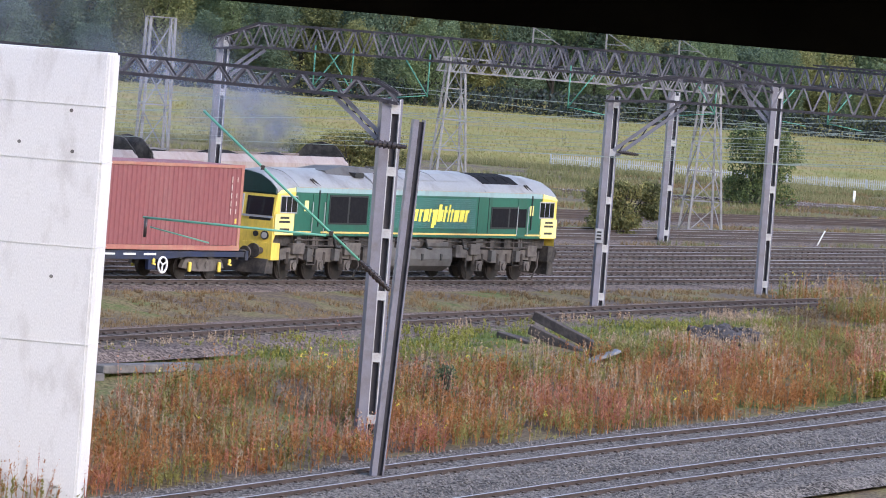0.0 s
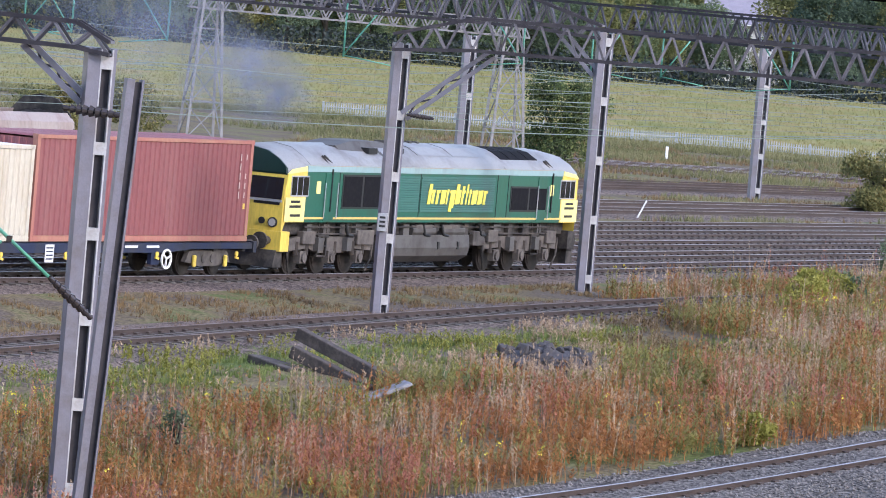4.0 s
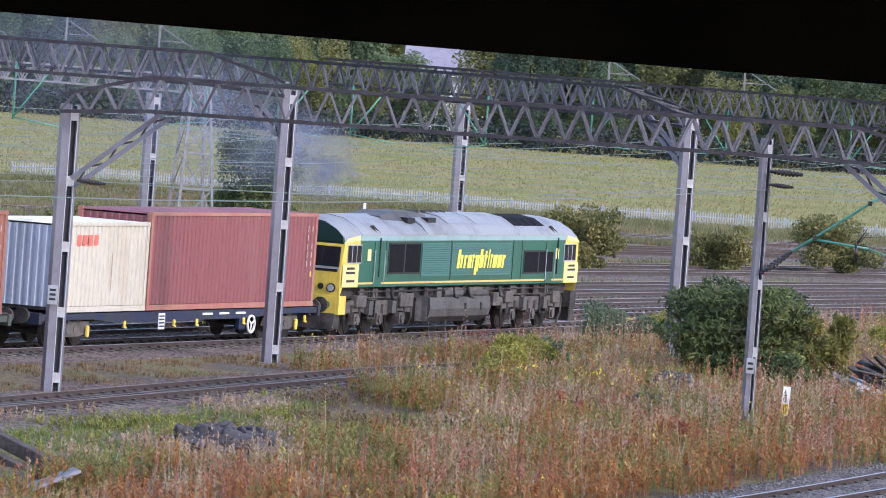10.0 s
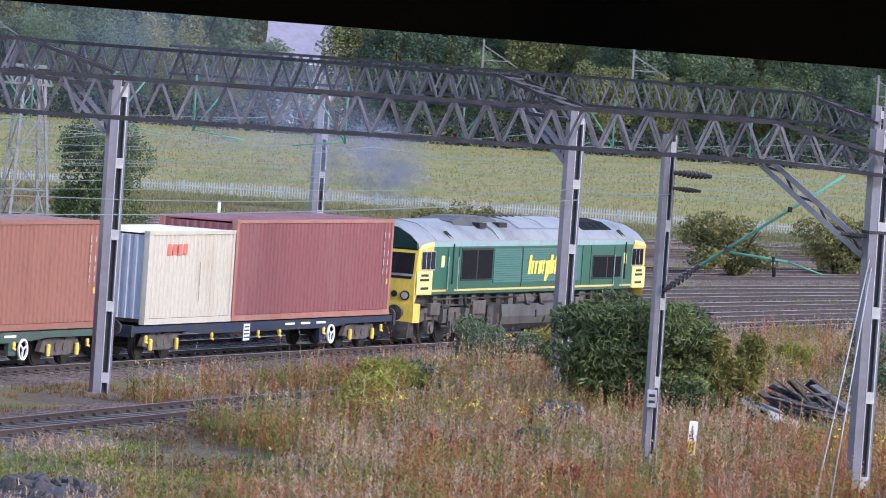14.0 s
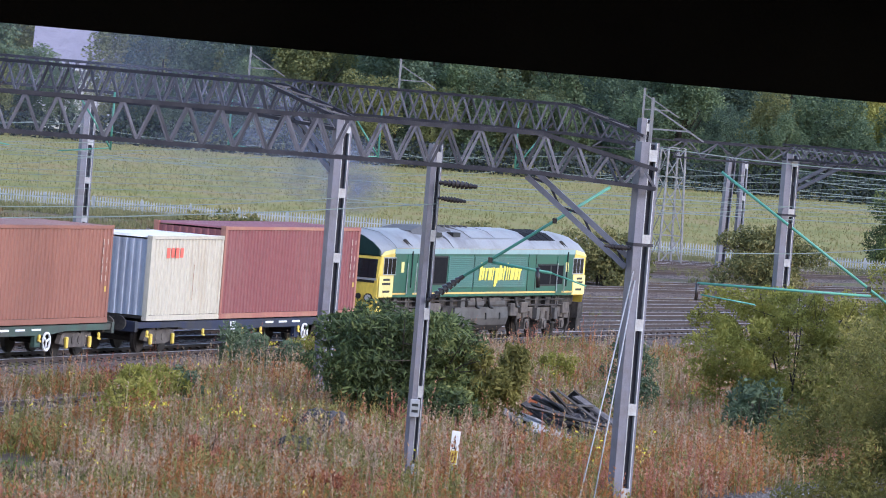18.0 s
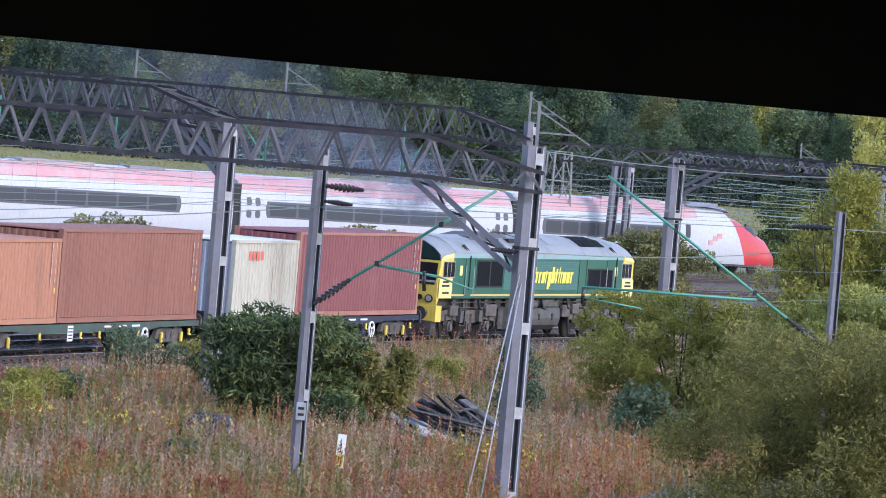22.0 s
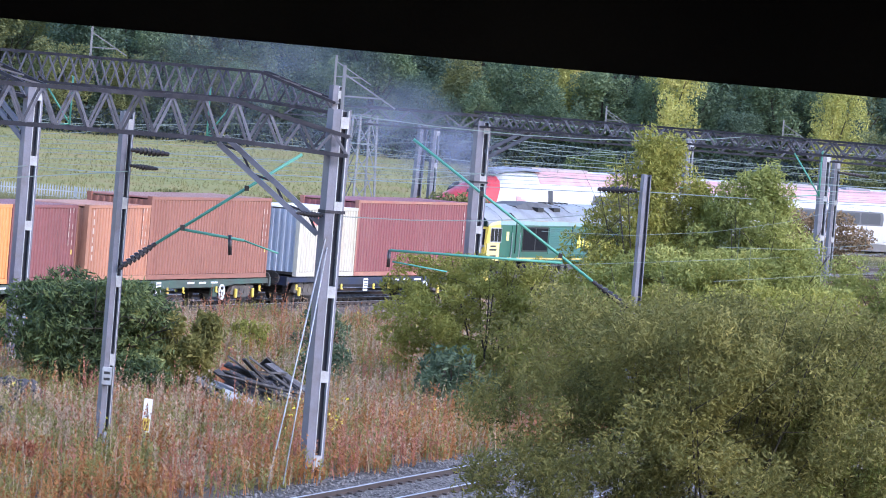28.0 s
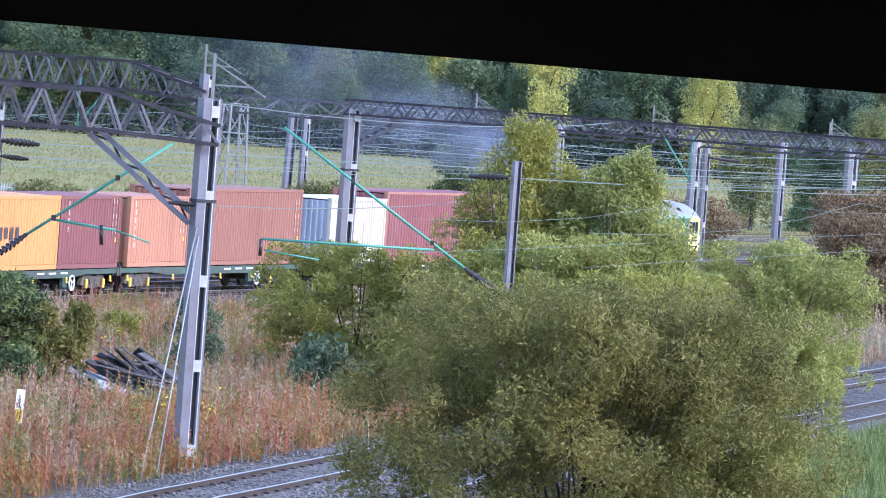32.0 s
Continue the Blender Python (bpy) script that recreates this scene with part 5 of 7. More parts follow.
def leaves_np(centres, length, width, droop=0.0, spread=1.0):
    """A rhombic leaf at each centre, turned at random."""
    n = len(centres)
    d = RNG.normal(size=(n, 3)) * np.array([1, 1, spread])
    d[:, 2] -= droop
    d /= np.linalg.norm(d, axis=1)[:, None]
    e = RNG.normal(size=(n, 3))
    e -= d * (e * d).sum(1)[:, None]
    e /= np.linalg.norm(e, axis=1)[:, None]
    l = (length * RNG.uniform(0.6, 1.3, n))[:, None] / 2
    w = (width * RNG.uniform(0.7, 1.2, n))[:, None] / 2
    v = np.stack([centres - d * l, centres + e * w, centres + d * l, centres - e * w], 1).reshape(-1, 3)
    return v, np.arange(4 * n).reshape(n, 4)


def crown_points(blobs, n, shell=0.55):
    """Points in a union of lumpy blobs (x, y, z, rx, ry, rz), denser towards their skins."""
    vol = np.array([b[3] * b[4] * b[5] for b in blobs]) ** 0.75
    pick = RNG.choice(len(blobs), n, p=vol / vol.sum())
    b = np.array(blobs)[pick]
    d = RNG.normal(size=(n, 3))
    d /= np.linalg.norm(d, axis=1)[:, None]
    r = RNG.uniform(0, 1, n) ** (1 / 3)
    r = shell + (1 - shell) * r
    lump = 1 + 0.18 * np.sin(d[:, 0] * 7 + pick) * np.sin(d[:, 1] * 6 + pick * 2) + 0.14 * np.sin(d[:, 2] * 9 + pick)
    return b[:, :3] + d * (r * lump)[:, None] * b[:, 3:]


def blobs_for(rx, ry, h, n, base=0.25, size=0.36, taper=False):
    out = []
    for i in range(n):
        a = RNG.uniform(0, 2 * np.pi)
        z = RNG.uniform(base, 0.86)
        k = math.sqrt(max(0.05, 1 - ((z - 0.45) / 0.6) ** 2)) * (RNG.uniform(0.2, 0.75) if size > 0.16 else RNG.uniform(0.15, 0.92))
        s = size * RNG.uniform(0.6, 1.2)
        if taper:
            z = base + (0.97 - base) * RNG.uniform(0, 1) ** 0.8
            k = (1.04 - z) ** 0.75 * math.sqrt(RNG.uniform(0, 1))
            s *= 0.55 + 0.75 * (1 - z)
        out.append((rx * k * math.cos(a), ry * k * math.sin(a), h * z, rx * s, ry * s, h * s * 0.62))
    return out


LIMB = weathered("bark", (0.055, 0.045, 0.035), (0.035, 0.03, 0.025), 6.0, 0.9, 0, 0.4)


def limbs(root, h, r, n, spread, trunk=0.35):
    """Tapered trunk and limbs."""
    bm = fresh()
    for i in range(n):
        a = RNG.uniform(0, 2 * np.pi)
        k = RNG.uniform(0.3, 1.0) * spread
        p0 = Vector((RNG.normal() * trunk * 0.5, RNG.normal() * trunk * 0.5, -0.2))
        p1 = Vector((k * 0.45 * math.cos(a), k * 0.45 * math.sin(a), h * 0.42))
        p2 = Vector((k * math.cos(a), k * math.sin(a), h * RNG.uniform(0.65, 0.95)))
        rod(bm, p0, p1, r, 6, r * 0.6)
        rod(bm, p1, p2, r * 0.6, 5, r * 0.15)
        for q in range(2):
            b = a + RNG.uniform(-1.2, 1.2)
            rod(bm, p1.lerp(p2, 0.3 + 0.3 * q), Vector((k * 1.1 * math.cos(b), k * 1.1 * math.sin(b), h * RNG.uniform(0.5, 0.9))), r * 0.35, 4, r * 0.08)
    return part("trunk", bm, LIMB, root)


def bush(name, label, x, y, rx, ry, h, n, mat, leaf, width, nb=22, base=0.2, size=0.36, droop=0.0, z=None, r=0.06, stems=6, turn=0.0, category="bush", taper=False, shell=0.35):
    z0 = ground_z(x, y) if z is None else z
    root = empty(name, Matrix.Translation((x, y, z0)) @ Matrix.Rotation(turn, 4, 'Z'))
    tagged(root, label, category)
    limbs(root, h, r, stems, min(rx, ry) * 0.8)
    v, f = leaves_np(crown_points(blobs_for(rx, ry, h, nb, base, size, taper), n, shell), leaf, width, droop)
    v[:, 2] = np.maximum(v[:, 2], 0.02)
    ob = new("crown", mesh_np("crown", v, f, mat))
    ob.parent = root
    return root


BUDDLEIA = leafy("dark_bush_leaf", [(0.035, 0.055, 0.028), (0.075, 0.105, 0.045), (0.13, 0.17, 0.06), (0.24, 0.25, 0.08)], wide=0.5)
WILLOW = leafy("willow_leaf", [(0.078, 0.079, 0.025), (0.152, 0.145, 0.042), (0.238, 0.216, 0.062), (0.38, 0.33, 0.10)], wide=0.6, own=0.4, trans=0.35)
YWILLOW = leafy("yellow_willow_leaf", [(0.14, 0.165, 0.05), (0.25, 0.275, 0.078), (0.36, 0.37, 0.105), (0.50, 0.47, 0.15)], wide=0.6, own=0.4, trans=0.35)
TEAL = leafy("blue_green_leaf", [(0.065, 0.095, 0.055), (0.115, 0.16, 0.09), (0.18, 0.23, 0.13)], wide=0.8)
SCRUB = leafy("olive_scrub_leaf", [(0.075, 0.085, 0.038), (0.15, 0.155, 0.06), (0.23, 0.215, 0.08), (0.32, 0.255, 0.10)], wide=0.5)
BROWNSCRUB = leafy("brown_scrub_leaf", [(0.09, 0.075, 0.04), (0.17, 0.12, 0.06), (0.24, 0.16, 0.085), (0.30, 0.20, 0.11)], wide=0.3)

LIME = leafy("lime_leaf", [(0.138, 0.14, 0.034), (0.25, 0.248, 0.053), (0.365, 0.345, 0.08), (0.46, 0.41, 0.115)], wide=0.8, own=0.4, trans=0.35)
REDCLUMP = leafy("red_clump_leaf", [(0.20, 0.085, 0.05), (0.34, 0.13, 0.07), (0.44, 0.19, 0.10)], wide=0.8, own=0.4, trans=0.35)


def build_bushes():
    bush("buddleia_bush", "dark green leafy bush among red weeds", 5.75, 154.5, 3.2, 2.6, 3.3, 30000, BUDDLEIA, 0.26, 0.06, 46, 0.14, 0.25, 0.3, stems=12)
    # lighter right part of the dark bush, added as a separate bush
    bush("bush_right_part", "lighter green right part of the dark bush, added as its own bush", 7.9, 155.0, 1.6, 1.5, 2.7, 9000, WILLOW, 0.24, 0.06, 26, 0.12, 0.26, 0.4, stems=6, r=0.04)
    bush("willow_bush", "large spreading grey-green willow beside the line", 15.9, 110.5, 5.3, 4.2, 7.4, 190000, WILLOW, 0.135, 0.034, 620, 0.02, 0.10, 0.1, stems=26, r=0.035, shell=0.0)
    # lit right side of the large willow, added as a bush in lighter leaves
    bush("willow_bush", "right part of the large willow, sunlight put into its yellow-green leaves", 18.9, 112.6, 2.6, 2.6, 6.2, 42000, YWILLOW, 0.14, 0.036, 170, 0.14, 0.10, 0.1, stems=12, r=0.035)
    bush("willow_bush", "tall yellow-green young willow", 24.0, 163.0, 4.0, 3.0, 7.3, 75000, YWILLOW, 0.16, 0.044, 190, 0.03, 0.15, 0.1, stems=10, r=0.04, taper=True)
    bush("willow_bush", "rounded yellow-green willow scrub by the yard line", 17.4, 168.0, 3.6, 3.0, 4.6, 46000, LIME, 0.16, 0.044, 170, 0.06, 0.12, 0.1, stems=10, r=0.04)
    bush("willow_bush", "yellowing willow scrub behind the near line", 31.0, 176.0, 3.6, 3.0, 5.3, 46000, YWILLOW, 0.16, 0.046, 170, 0.06, 0.12, stems=10, r=0.04)
    bush("willow_bush", "dense willow scrub behind the near line", 22.3, 152.0, 4.2, 3.2, 4.8, 46000, LIME, 0.16, 0.045, 170, 0.06, 0.12)
    bush("willow_bush", "slender green young willow by the yard line", 21.4, 164.0, 3.9, 2.8, 8.1, 75000, LIME, 0.16, 0.044, 190, 0.03, 0.15, 0.1, stems=10, r=0.04, taper=True)
    bush("willow_bush", "low spreading yellow-green willow under taller ones", 22.8, 161.0, 4.2, 2.6, 5.6, 50000, YWILLOW, 0.16, 0.044, 180, 0.05, 0.11, stems=10, r=0.04)
    bush("nettle_clump", "blue-green leafy clump among the weeds", 15.6, 158.0, 1.4, 1.1, 1.9, 2600, TEAL, 0.26, 0.07, 22, 0.1, 0.3)
    bush("nettle_clump", "small green leafy clump among the weeds", 12.5, 162.0, 0.9, 0.9, 1.5, 2500, TEAL, 0.16, 0.05, 10, 0.1, 0.4)
    bush("nettle_clump", "small green leafy clump in the rusty weeds", -14.2, 97.0, 0.55, 0.5, 1.2, 900, TEAL, 0.12, 0.05, 8, 0.1, 0.4)
    rnd = random.Random(11)
    for x, y, s, m, lab in ((-0.9, 152.5, 1.1, LIME, "yellow-green"), (1.8, 177.0, 1.15, TEAL, "green"), (3.9, 178.5, 0.9, LIME, "yellow-green"), (2.5, 172.5, 1.2, TEAL, "green"), (-0.3, 155.5, 0.9, LIME, "yellow-green"), (-1.2, 145.5, 1.1, LIME, "yellow-green"), (0.3, 160.0, 0.8, TEAL, "green"), (-2.0, 110.0, 0.7, LIME, "yellow-green"), (13.6, 181.0, 1.4, TEAL, "green"), (11.2, 178.5, 1.0, LIME, "yellow-green"),
                            (6.5, 163.0, 0.8, LIME, "yellow-green"), (3.3, 129.5, 0.6, REDCLUMP, "rusty red"), (4.1, 166.0, 0.8, REDCLUMP, "rusty red"), (0.8, 135.0, 0.7, REDCLUMP, "rusty red"), (-1.0, 149.0, 0.7, REDCLUMP, "rusty red"), (8.3, 146.0, 0.6, REDCLUMP, "rusty red")):
        bush("leafy_weed", lab + " leafy weed clump among the stalks", x, y, s, s * 0.8, s * rnd.uniform(1.1, 1.4), int(1700 * s), m, 0.19, 0.05, 14, 0.1, 0.34, r=0.02, category="weed")
    for x, y, rx, h, m, lab in ((-18.2, 209.0, 2.4, 2.7, SCRUB, "dark green bush behind the yard lines"), (-15.45, 281.0, 3.1, 4.9, BUDDLEIA, "round dark green thorn bush at the field's edge"), (1.2, 249.0, 2.4, 3.0, SCRUB, "olive scrub bush between yard lines"),
                             (8.0, 262.0, 2.2, 2.3, SCRUB, "olive scrub bush between yard lines"), (13.8, 268.0, 2.7, 2.9, SCRUB, "yellowing scrub bush by the yard"), (19.6, 280.0, 2.6, 2.8, SCRUB, "yellowing scrub bush by the yard"), (29.0, 300.0, 3.6, 3.2, SCRUB, "olive scrub behind the yard"),
                             (43.7, 365.0, 3.5, 5.2, BUDDLEIA, "dark green tree-like bush by the far line"), (49.8, 382.0, 4.2, 4.6, BUDDLEIA, "dark bush by the far line"), (-38.0, 262.0, 4.0, 3.0, SCRUB, "yellow-green scrub at the field's edge"), (50.0, 316.0, 4.0, 3.4, BROWNSCRUB, "brown scrub behind the yard"), (61.0, 318.0, 5.0, 4.4, BROWNSCRUB, "brown scrub behind the yard"), (57.0, 300.0, 4.0, 3.6, BROWNSCRUB, "brown scrub beside the yard"), (40.5, 236.0, 3.6, 2.4, BROWNSCRUB, "brown scrub beside the yard"), (46.5, 244.0, 3.6, 2.2, BROWNSCRUB, "brown scrub beside the yard")):
        bush("scrub_bush", lab, x, y, rx, rx * 0.9, h, int(4200 * rx), m, 0.21, 0.09, 30, 0.08, 0.27, r=0.08)


def weed_mesh(name, label, pos, height, mat, leaves=10, leaf=0.15, width=0.035, slim=0.10):
    """Upright seeding weeds: a stalk with short rising leaves each."""
    n = len(pos)
    if not n:
        return
    hts = height * RNG.uniform(0.55, 1.25, n)
    lean = RNG.normal(size=(n, 2)) * 0.09
    top = pos + np.column_stack([lean * hts[:, None], hts])
    a = RNG.uniform(0, 2 * np.pi, n)
    side = np.column_stack([np.cos(a), np.sin(a), np.zeros(n)]) * 0.012
    tri = [np.stack([pos - side, pos + side, top], 1)]
    for k in range(leaves):
        f = RNG.uniform(0.22, 1.0, n)[:, None]
        c = pos + (top - pos) * f
        b = RNG.uniform(0, 2 * np.pi, n)
        out = np.column_stack([np.cos(b), np.sin(b), np.zeros(n)])
        ln = (leaf * RNG.uniform(0.5, 1.2, n))[:, None] * (1.2 - 0.65 * f)
        tip = c + out * ln * 0.8 + np.array([0, 0, 1]) * ln * RNG.uniform(0.0, 0.9, n)[:, None]
        w = np.column_stack([-out[:, 1], out[:, 0], np.zeros(n)]) * width / 2
        tri.append(np.stack([c - w, tip, c + w], 1))
    v = np.concatenate(tri).reshape(-1, 3)
    ob = new(name, mesh_np(name, v, np.arange(len(v)).reshape(-1, 3), mat))
    tagged(ob, label, "weeds", kind="stuff")


def tuft_mesh(name, label, pos, height, mat, blades=6, width=0.02):
    n = len(pos)
    tri = []
    for k in range(blades):
        a = RNG.uniform(0, 2 * np.pi, n)
        o = np.column_stack([np.cos(a), np.sin(a), np.zeros(n)])
        root = pos + o * RNG.uniform(0, 0.08, n)[:, None]
        h = (height * RNG.uniform(0.5, 1.3, n))[:, None]
        tip = root + o * h * RNG.uniform(0.1, 0.7, n)[:, None] + np.array([0, 0, 1]) * h
        w = np.column_stack([-o[:, 1], o[:, 0], np.zeros(n)]) * width / 2
        tri.append(np.stack([root - w, tip, root + w], 1))
    v = np.concatenate(tri).reshape(-1, 3)
    ob = new(name, mesh_np(name, v, np.arange(len(v)).reshape(-1, 3), mat))
    tagged(ob, label, "grass", kind="stuff")


RUSTW = leafy("rust_weed", [(0.20, 0.105, 0.05), (0.37, 0.16, 0.06), (0.48, 0.23, 0.085), (0.50, 0.34, 0.13)], wide=0.9, trans=0.4, own=0.3)
REDW = leafy("red_weed", [(0.26, 0.115, 0.08), (0.42, 0.16, 0.11), (0.53, 0.245, 0.155), (0.56, 0.37, 0.245)], wide=0.9, trans=0.4, own=0.3)
STRAW = leafy("straw_weed", [(0.29, 0.195, 0.125), (0.44, 0.31, 0.20), (0.55, 0.41, 0.27), (0.62, 0.51, 0.36)], wide=0.9, trans=0.4, own=0.3)
OLIVEW = leafy("olive_weed", [(0.14, 0.135, 0.05), (0.24, 0.225, 0.075), (0.33, 0.30, 0.10), (0.43, 0.36, 0.13)], wide=0.9, trans=0.4, own=0.3)
GRASSG = leafy("green_grass", [(0.09, 0.13, 0.04), (0.15, 0.20, 0.06), (0.21, 0.26, 0.08), (0.28, 0.29, 0.11)], wide=0.5, trans=0.3)
GRASSB = leafy("brown_grass", [(0.11, 0.075, 0.045), (0.20, 0.135, 0.07), (0.27, 0.185, 0.09), (0.31, 0.23, 0.12)], wide=0.5, trans=0.3)
DRYG = leafy("dry_field_grass", [(0.10, 0.10, 0.045), (0.16, 0.165, 0.07), (0.23, 0.215, 0.10), (0.30, 0.26, 0.14)], wide=0.12, trans=0.3)
FLOWER = plain("yellow_petal", (0.80, 0.68, 0.06), 0.6)


def fnoise(p, s, seed=0.0):
    return np.array([noise.noise(Vector((x * s + seed, y * s - seed, seed))) for x, y in p[:, :2]])


def siding_off(p):
    d = np.array(SIDING_D)
    q = p[:, :2] - np.array(SIDING_P)
    return q @ np.array([d[1], -d[0]]) - 0.75, q @ d


def freight_off(p):
    """Metres on the camera's side of the freight line."""
    t = np.array([train_x(y) for y in p[:, 1]])
    return (p[:, 0] - t) * 0.92


def scatter(n, x0, x1, y0, y1):
    p = np.column_stack([RNG.uniform(x0, x1, n), RNG.uniform(y0, y1, n), np.zeros(n)])
    off = np.array([off_near(x, y) for x, y in p[:, :2]])
    return p, off


def seated(p):
    p[:, 2] = [ground_z(x, y) + 0.0 for x, y in p[:, :2]]
    return p


def build_weeds():
    p, off = scatter(150000, -26, 42, 56, 205)
    so, sa = siding_off(p)
    fo = freight_off(p)
    n1 = fnoise(p, 0.16, 3.1)
    n2 = fnoise(p, 0.5, 7.7)
    edge = 9.3 + 2.2 * n1 + np.clip((p[:, 1] - 126) * 0.62, 0, 40)
    ok = (off > 0.8 + 0.5 * n2) & (off < edge) & (fo > np.where(p[:, 1] < 176, 5.6 + 1.6 * n2, 3.6)) & ((np.abs(so) > 1.7) | (sa > 24)) & (p[:, 0] > -24)
    ok &= (n2 > -0.34) | (RNG.uniform(0, 1, len(p)) < 0.25)
    # a bare heap and a trodden strip
    bare = (np.hypot(p[:, 0] + 7.45, (p[:, 1] - 119.8) * 0.6) < 1.6) | (np.hypot(p[:, 0] + 12.4, (p[:, 1] - 109.5) * 0.5) < 1.4) | (np.hypot(p[:, 0] + 23.4, (p[:, 1] - 88.5) * 0.22) < 1.2) | (np.hypot(p[:, 0] - 10.2, (p[:, 1] - 154) * 0.6) < 1.5)
    ok &= ~bare
    p, off, n1 = p[ok], off[ok], n1[ok]
    p = seated(p)
    n3 = fnoise(p, 0.22, 11.0)
    n4 = fnoise(p, 0.35, 23.0)
    u = RNG.uniform(0, 1, len(p))
    right = np.clip((p[:, 1] - 85) / 50, 0, 1)
    gold = np.clip((6.2 - off) / 3.0, 0, 1) * (0.95 - 0.3 * right)
    deep = np.clip((off - 5.5) / 3.0, 0, 1) * right
    kind = np.where(n3 + 0.2 * (u - 0.5) > 0.10, 1, 0)                      # red patches
    kind = np.where((n4 + 0.3 * (u - 0.5) + 0.16 * right > 0.14), 2, kind)    # straw
    kind = np.where((n4 - 0.4 * (u - 0.5) < -0.24 + 0.12 * deep), 3, kind)   # green
    kind = np.where((RNG.uniform(0, 1, len(p)) < gold * 0.8), np.where(n3 > 0.12, 1, 0), kind)
    kind = np.where((fnoise(p, 0.45, 51.0) > 0.27 - 0.07 * right), 3, kind)
    p[:, 2] += 0.22 * np.clip(fnoise(p, 0.6, 61.0), -1, 0.9)
    for k, nm, lab, mat, h in ((0, "rust_weeds", "rust-orange seeding willowherb stalks", RUSTW, 0.95), (1, "red_weeds", "dark red seeding willowherb stalks", REDW, 0.98), (2, "straw_weeds", "straw-coloured dry weed stalks", STRAW, 0.9), (3, "green_weeds", "olive green weed stalks", OLIVEW, 0.75)):
        weed_mesh(nm, lab, p[kind == k], h, mat, 18, 0.17 if k != 3 else 0.22, 0.042)
    # tall seeding stalks in loose drifts above the rest
    drift = (fnoise(p, 0.55, 71.0) > 0.16) & (RNG.uniform(0, 1, len(p)) < 0.16)
    weed_mesh("tall_red_stalks", "tall pinkish-red seeding stalks above the weeds", p[drift & (n3 > 0)], 1.45, REDW, 22, 0.14, 0.035)
    weed_mesh("tall_straw_stalks", "tall pale dry stalks above the weeds", p[drift & (n3 <= 0)], 1.4, STRAW, 16, 0.12, 0.03)
    # low undergrowth below the stalks
    pick = RNG.uniform(0, 1, len(p)) < np.where(p[:, 1] < 135, 0.8, 0.5)
    low = p[pick] + np.column_stack([RNG.normal(size=pick.sum()) * 0.2, RNG.normal(size=pick.sum()) * 0.2, np.zeros(pick.sum())])
    nn = fnoise(low, 0.3, 31.0)
    weed_mesh("low_red_weeds", "low red-brown leafy undergrowth", low[nn > -0.12], 0.55, RUSTW, 9, 0.2, 0.07)
    weed_mesh("low_green_weeds", "low green and brown leafy undergrowth", low[nn <= -0.12], 0.5, OLIVEW, 9, 0.2, 0.07)
    # flower heads
    q = p[(fnoise(p, 0.25, 41.0) + 0.9 * RNG.uniform(0, 1, len(p)) > 1.04) & (p[:, 1] > 78)][::2][:420].copy()
    q[:, 2] += RNG.uniform(0.6, 1.05, len(q))
    q = np.repeat(q, 6, 0) + RNG.normal(size=(len(q) * 6, 3)) * 0.035
    v, f = leaves_np(q, 0.048, 0.042)
    tagged(new("ragwort_flowers", mesh_np("ragwort_flowers", v, f, FLOWER)), "yellow ragwort flower heads above the weeds", "flowers", kind="stuff")
    # short grass: brown beside the yard line, green by the siding
    g, off = scatter(90000, -34, 20, 60, 190)
    so, sa = siding_off(g)
    fo = freight_off(g)
    n5 = fnoise(g, 0.3, 5.0)
    keep = (fo > 2.4) & (so < -1.2) & (n5 > -0.12) & (fo < 14)
    tuft_mesh("brown_grass", "short brown dry grass between the lines", seated(g[keep]), 0.15, GRASSB, 7, 0.025)
    keep = (so > 1.5) & (off > 9.5 + 2.0 * n5) & (g[:, 1] < 150) & (n5 > -0.3) & (fo > 2.4)
    tuft_mesh("green_grass", "short green grass and moss beside the siding", seated(g[keep]), 0.12, GRASSG, 7, 0.025)
    g2, off2 = scatter(60000, -34, -4, 84, 136)
    so2, sa2 = siding_off(g2)
    n7 = fnoise(g2, 0.4, 15.0)
    keep = (so2 > 1.9) & (so2 < 5.0 + 1.6 * n7 - 0.06 * (g2[:, 1] - 104)) & (off2 > 9.0) & (n7 > -0.12) & (np.abs(so2 - 4.0 - 0.5 * n7) > 0.4)
    tuft_mesh("green_grass", "bright green grass strip beside the siding", seated(g2[keep]), 0.14, GRASSG, 6, 0.025)
    # rough low growth between the tall weeds and the siding
    g, off = scatter(60000, -30, 12, 70, 165)
    so, sa = siding_off(g)
    n5 = fnoise(g, 0.35, 81.0)
    ok = (so > 1.5) & (off > 7.0) & (off < 32) & (n5 > -0.16) & (freight_off(g) > 3.0)
    ok &= np.hypot(g[:, 0] + 13.0, (g[:, 1] - 111.0) * 0.6) > 1.9
    strip = (so > 2.0) & (so < 5.5) & (g[:, 1] < 126)
    ok &= ~strip | (n5 > 0.1)
    g, n5, so, strip = seated(g[ok]), n5[ok], so[ok], strip[ok]
    n6 = np.where(strip, np.minimum(fnoise(g, 0.3, 91.0), 0.0).clip(-0.2), fnoise(g, 0.3, 91.0))
    weed_mesh("low_straw_growth", "low dry straw-coloured growth beside the siding", g[n6 > 0.08], 0.34, STRAW, 9, 0.16, 0.045)
    weed_mesh("low_green_growth", "low yellow-green growth beside the siding", g[(n6 <= 0.08) & (n6 > -0.25)], 0.3, LIME, 9, 0.16, 0.05)
    weed_mesh("low_brown_growth", "low brown growth beside the siding", g[n6 <= -0.25], 0.36, GRASSB, 9, 0.16, 0.045)
    b, off = scatter(60000, 8, 62, 95, 215)
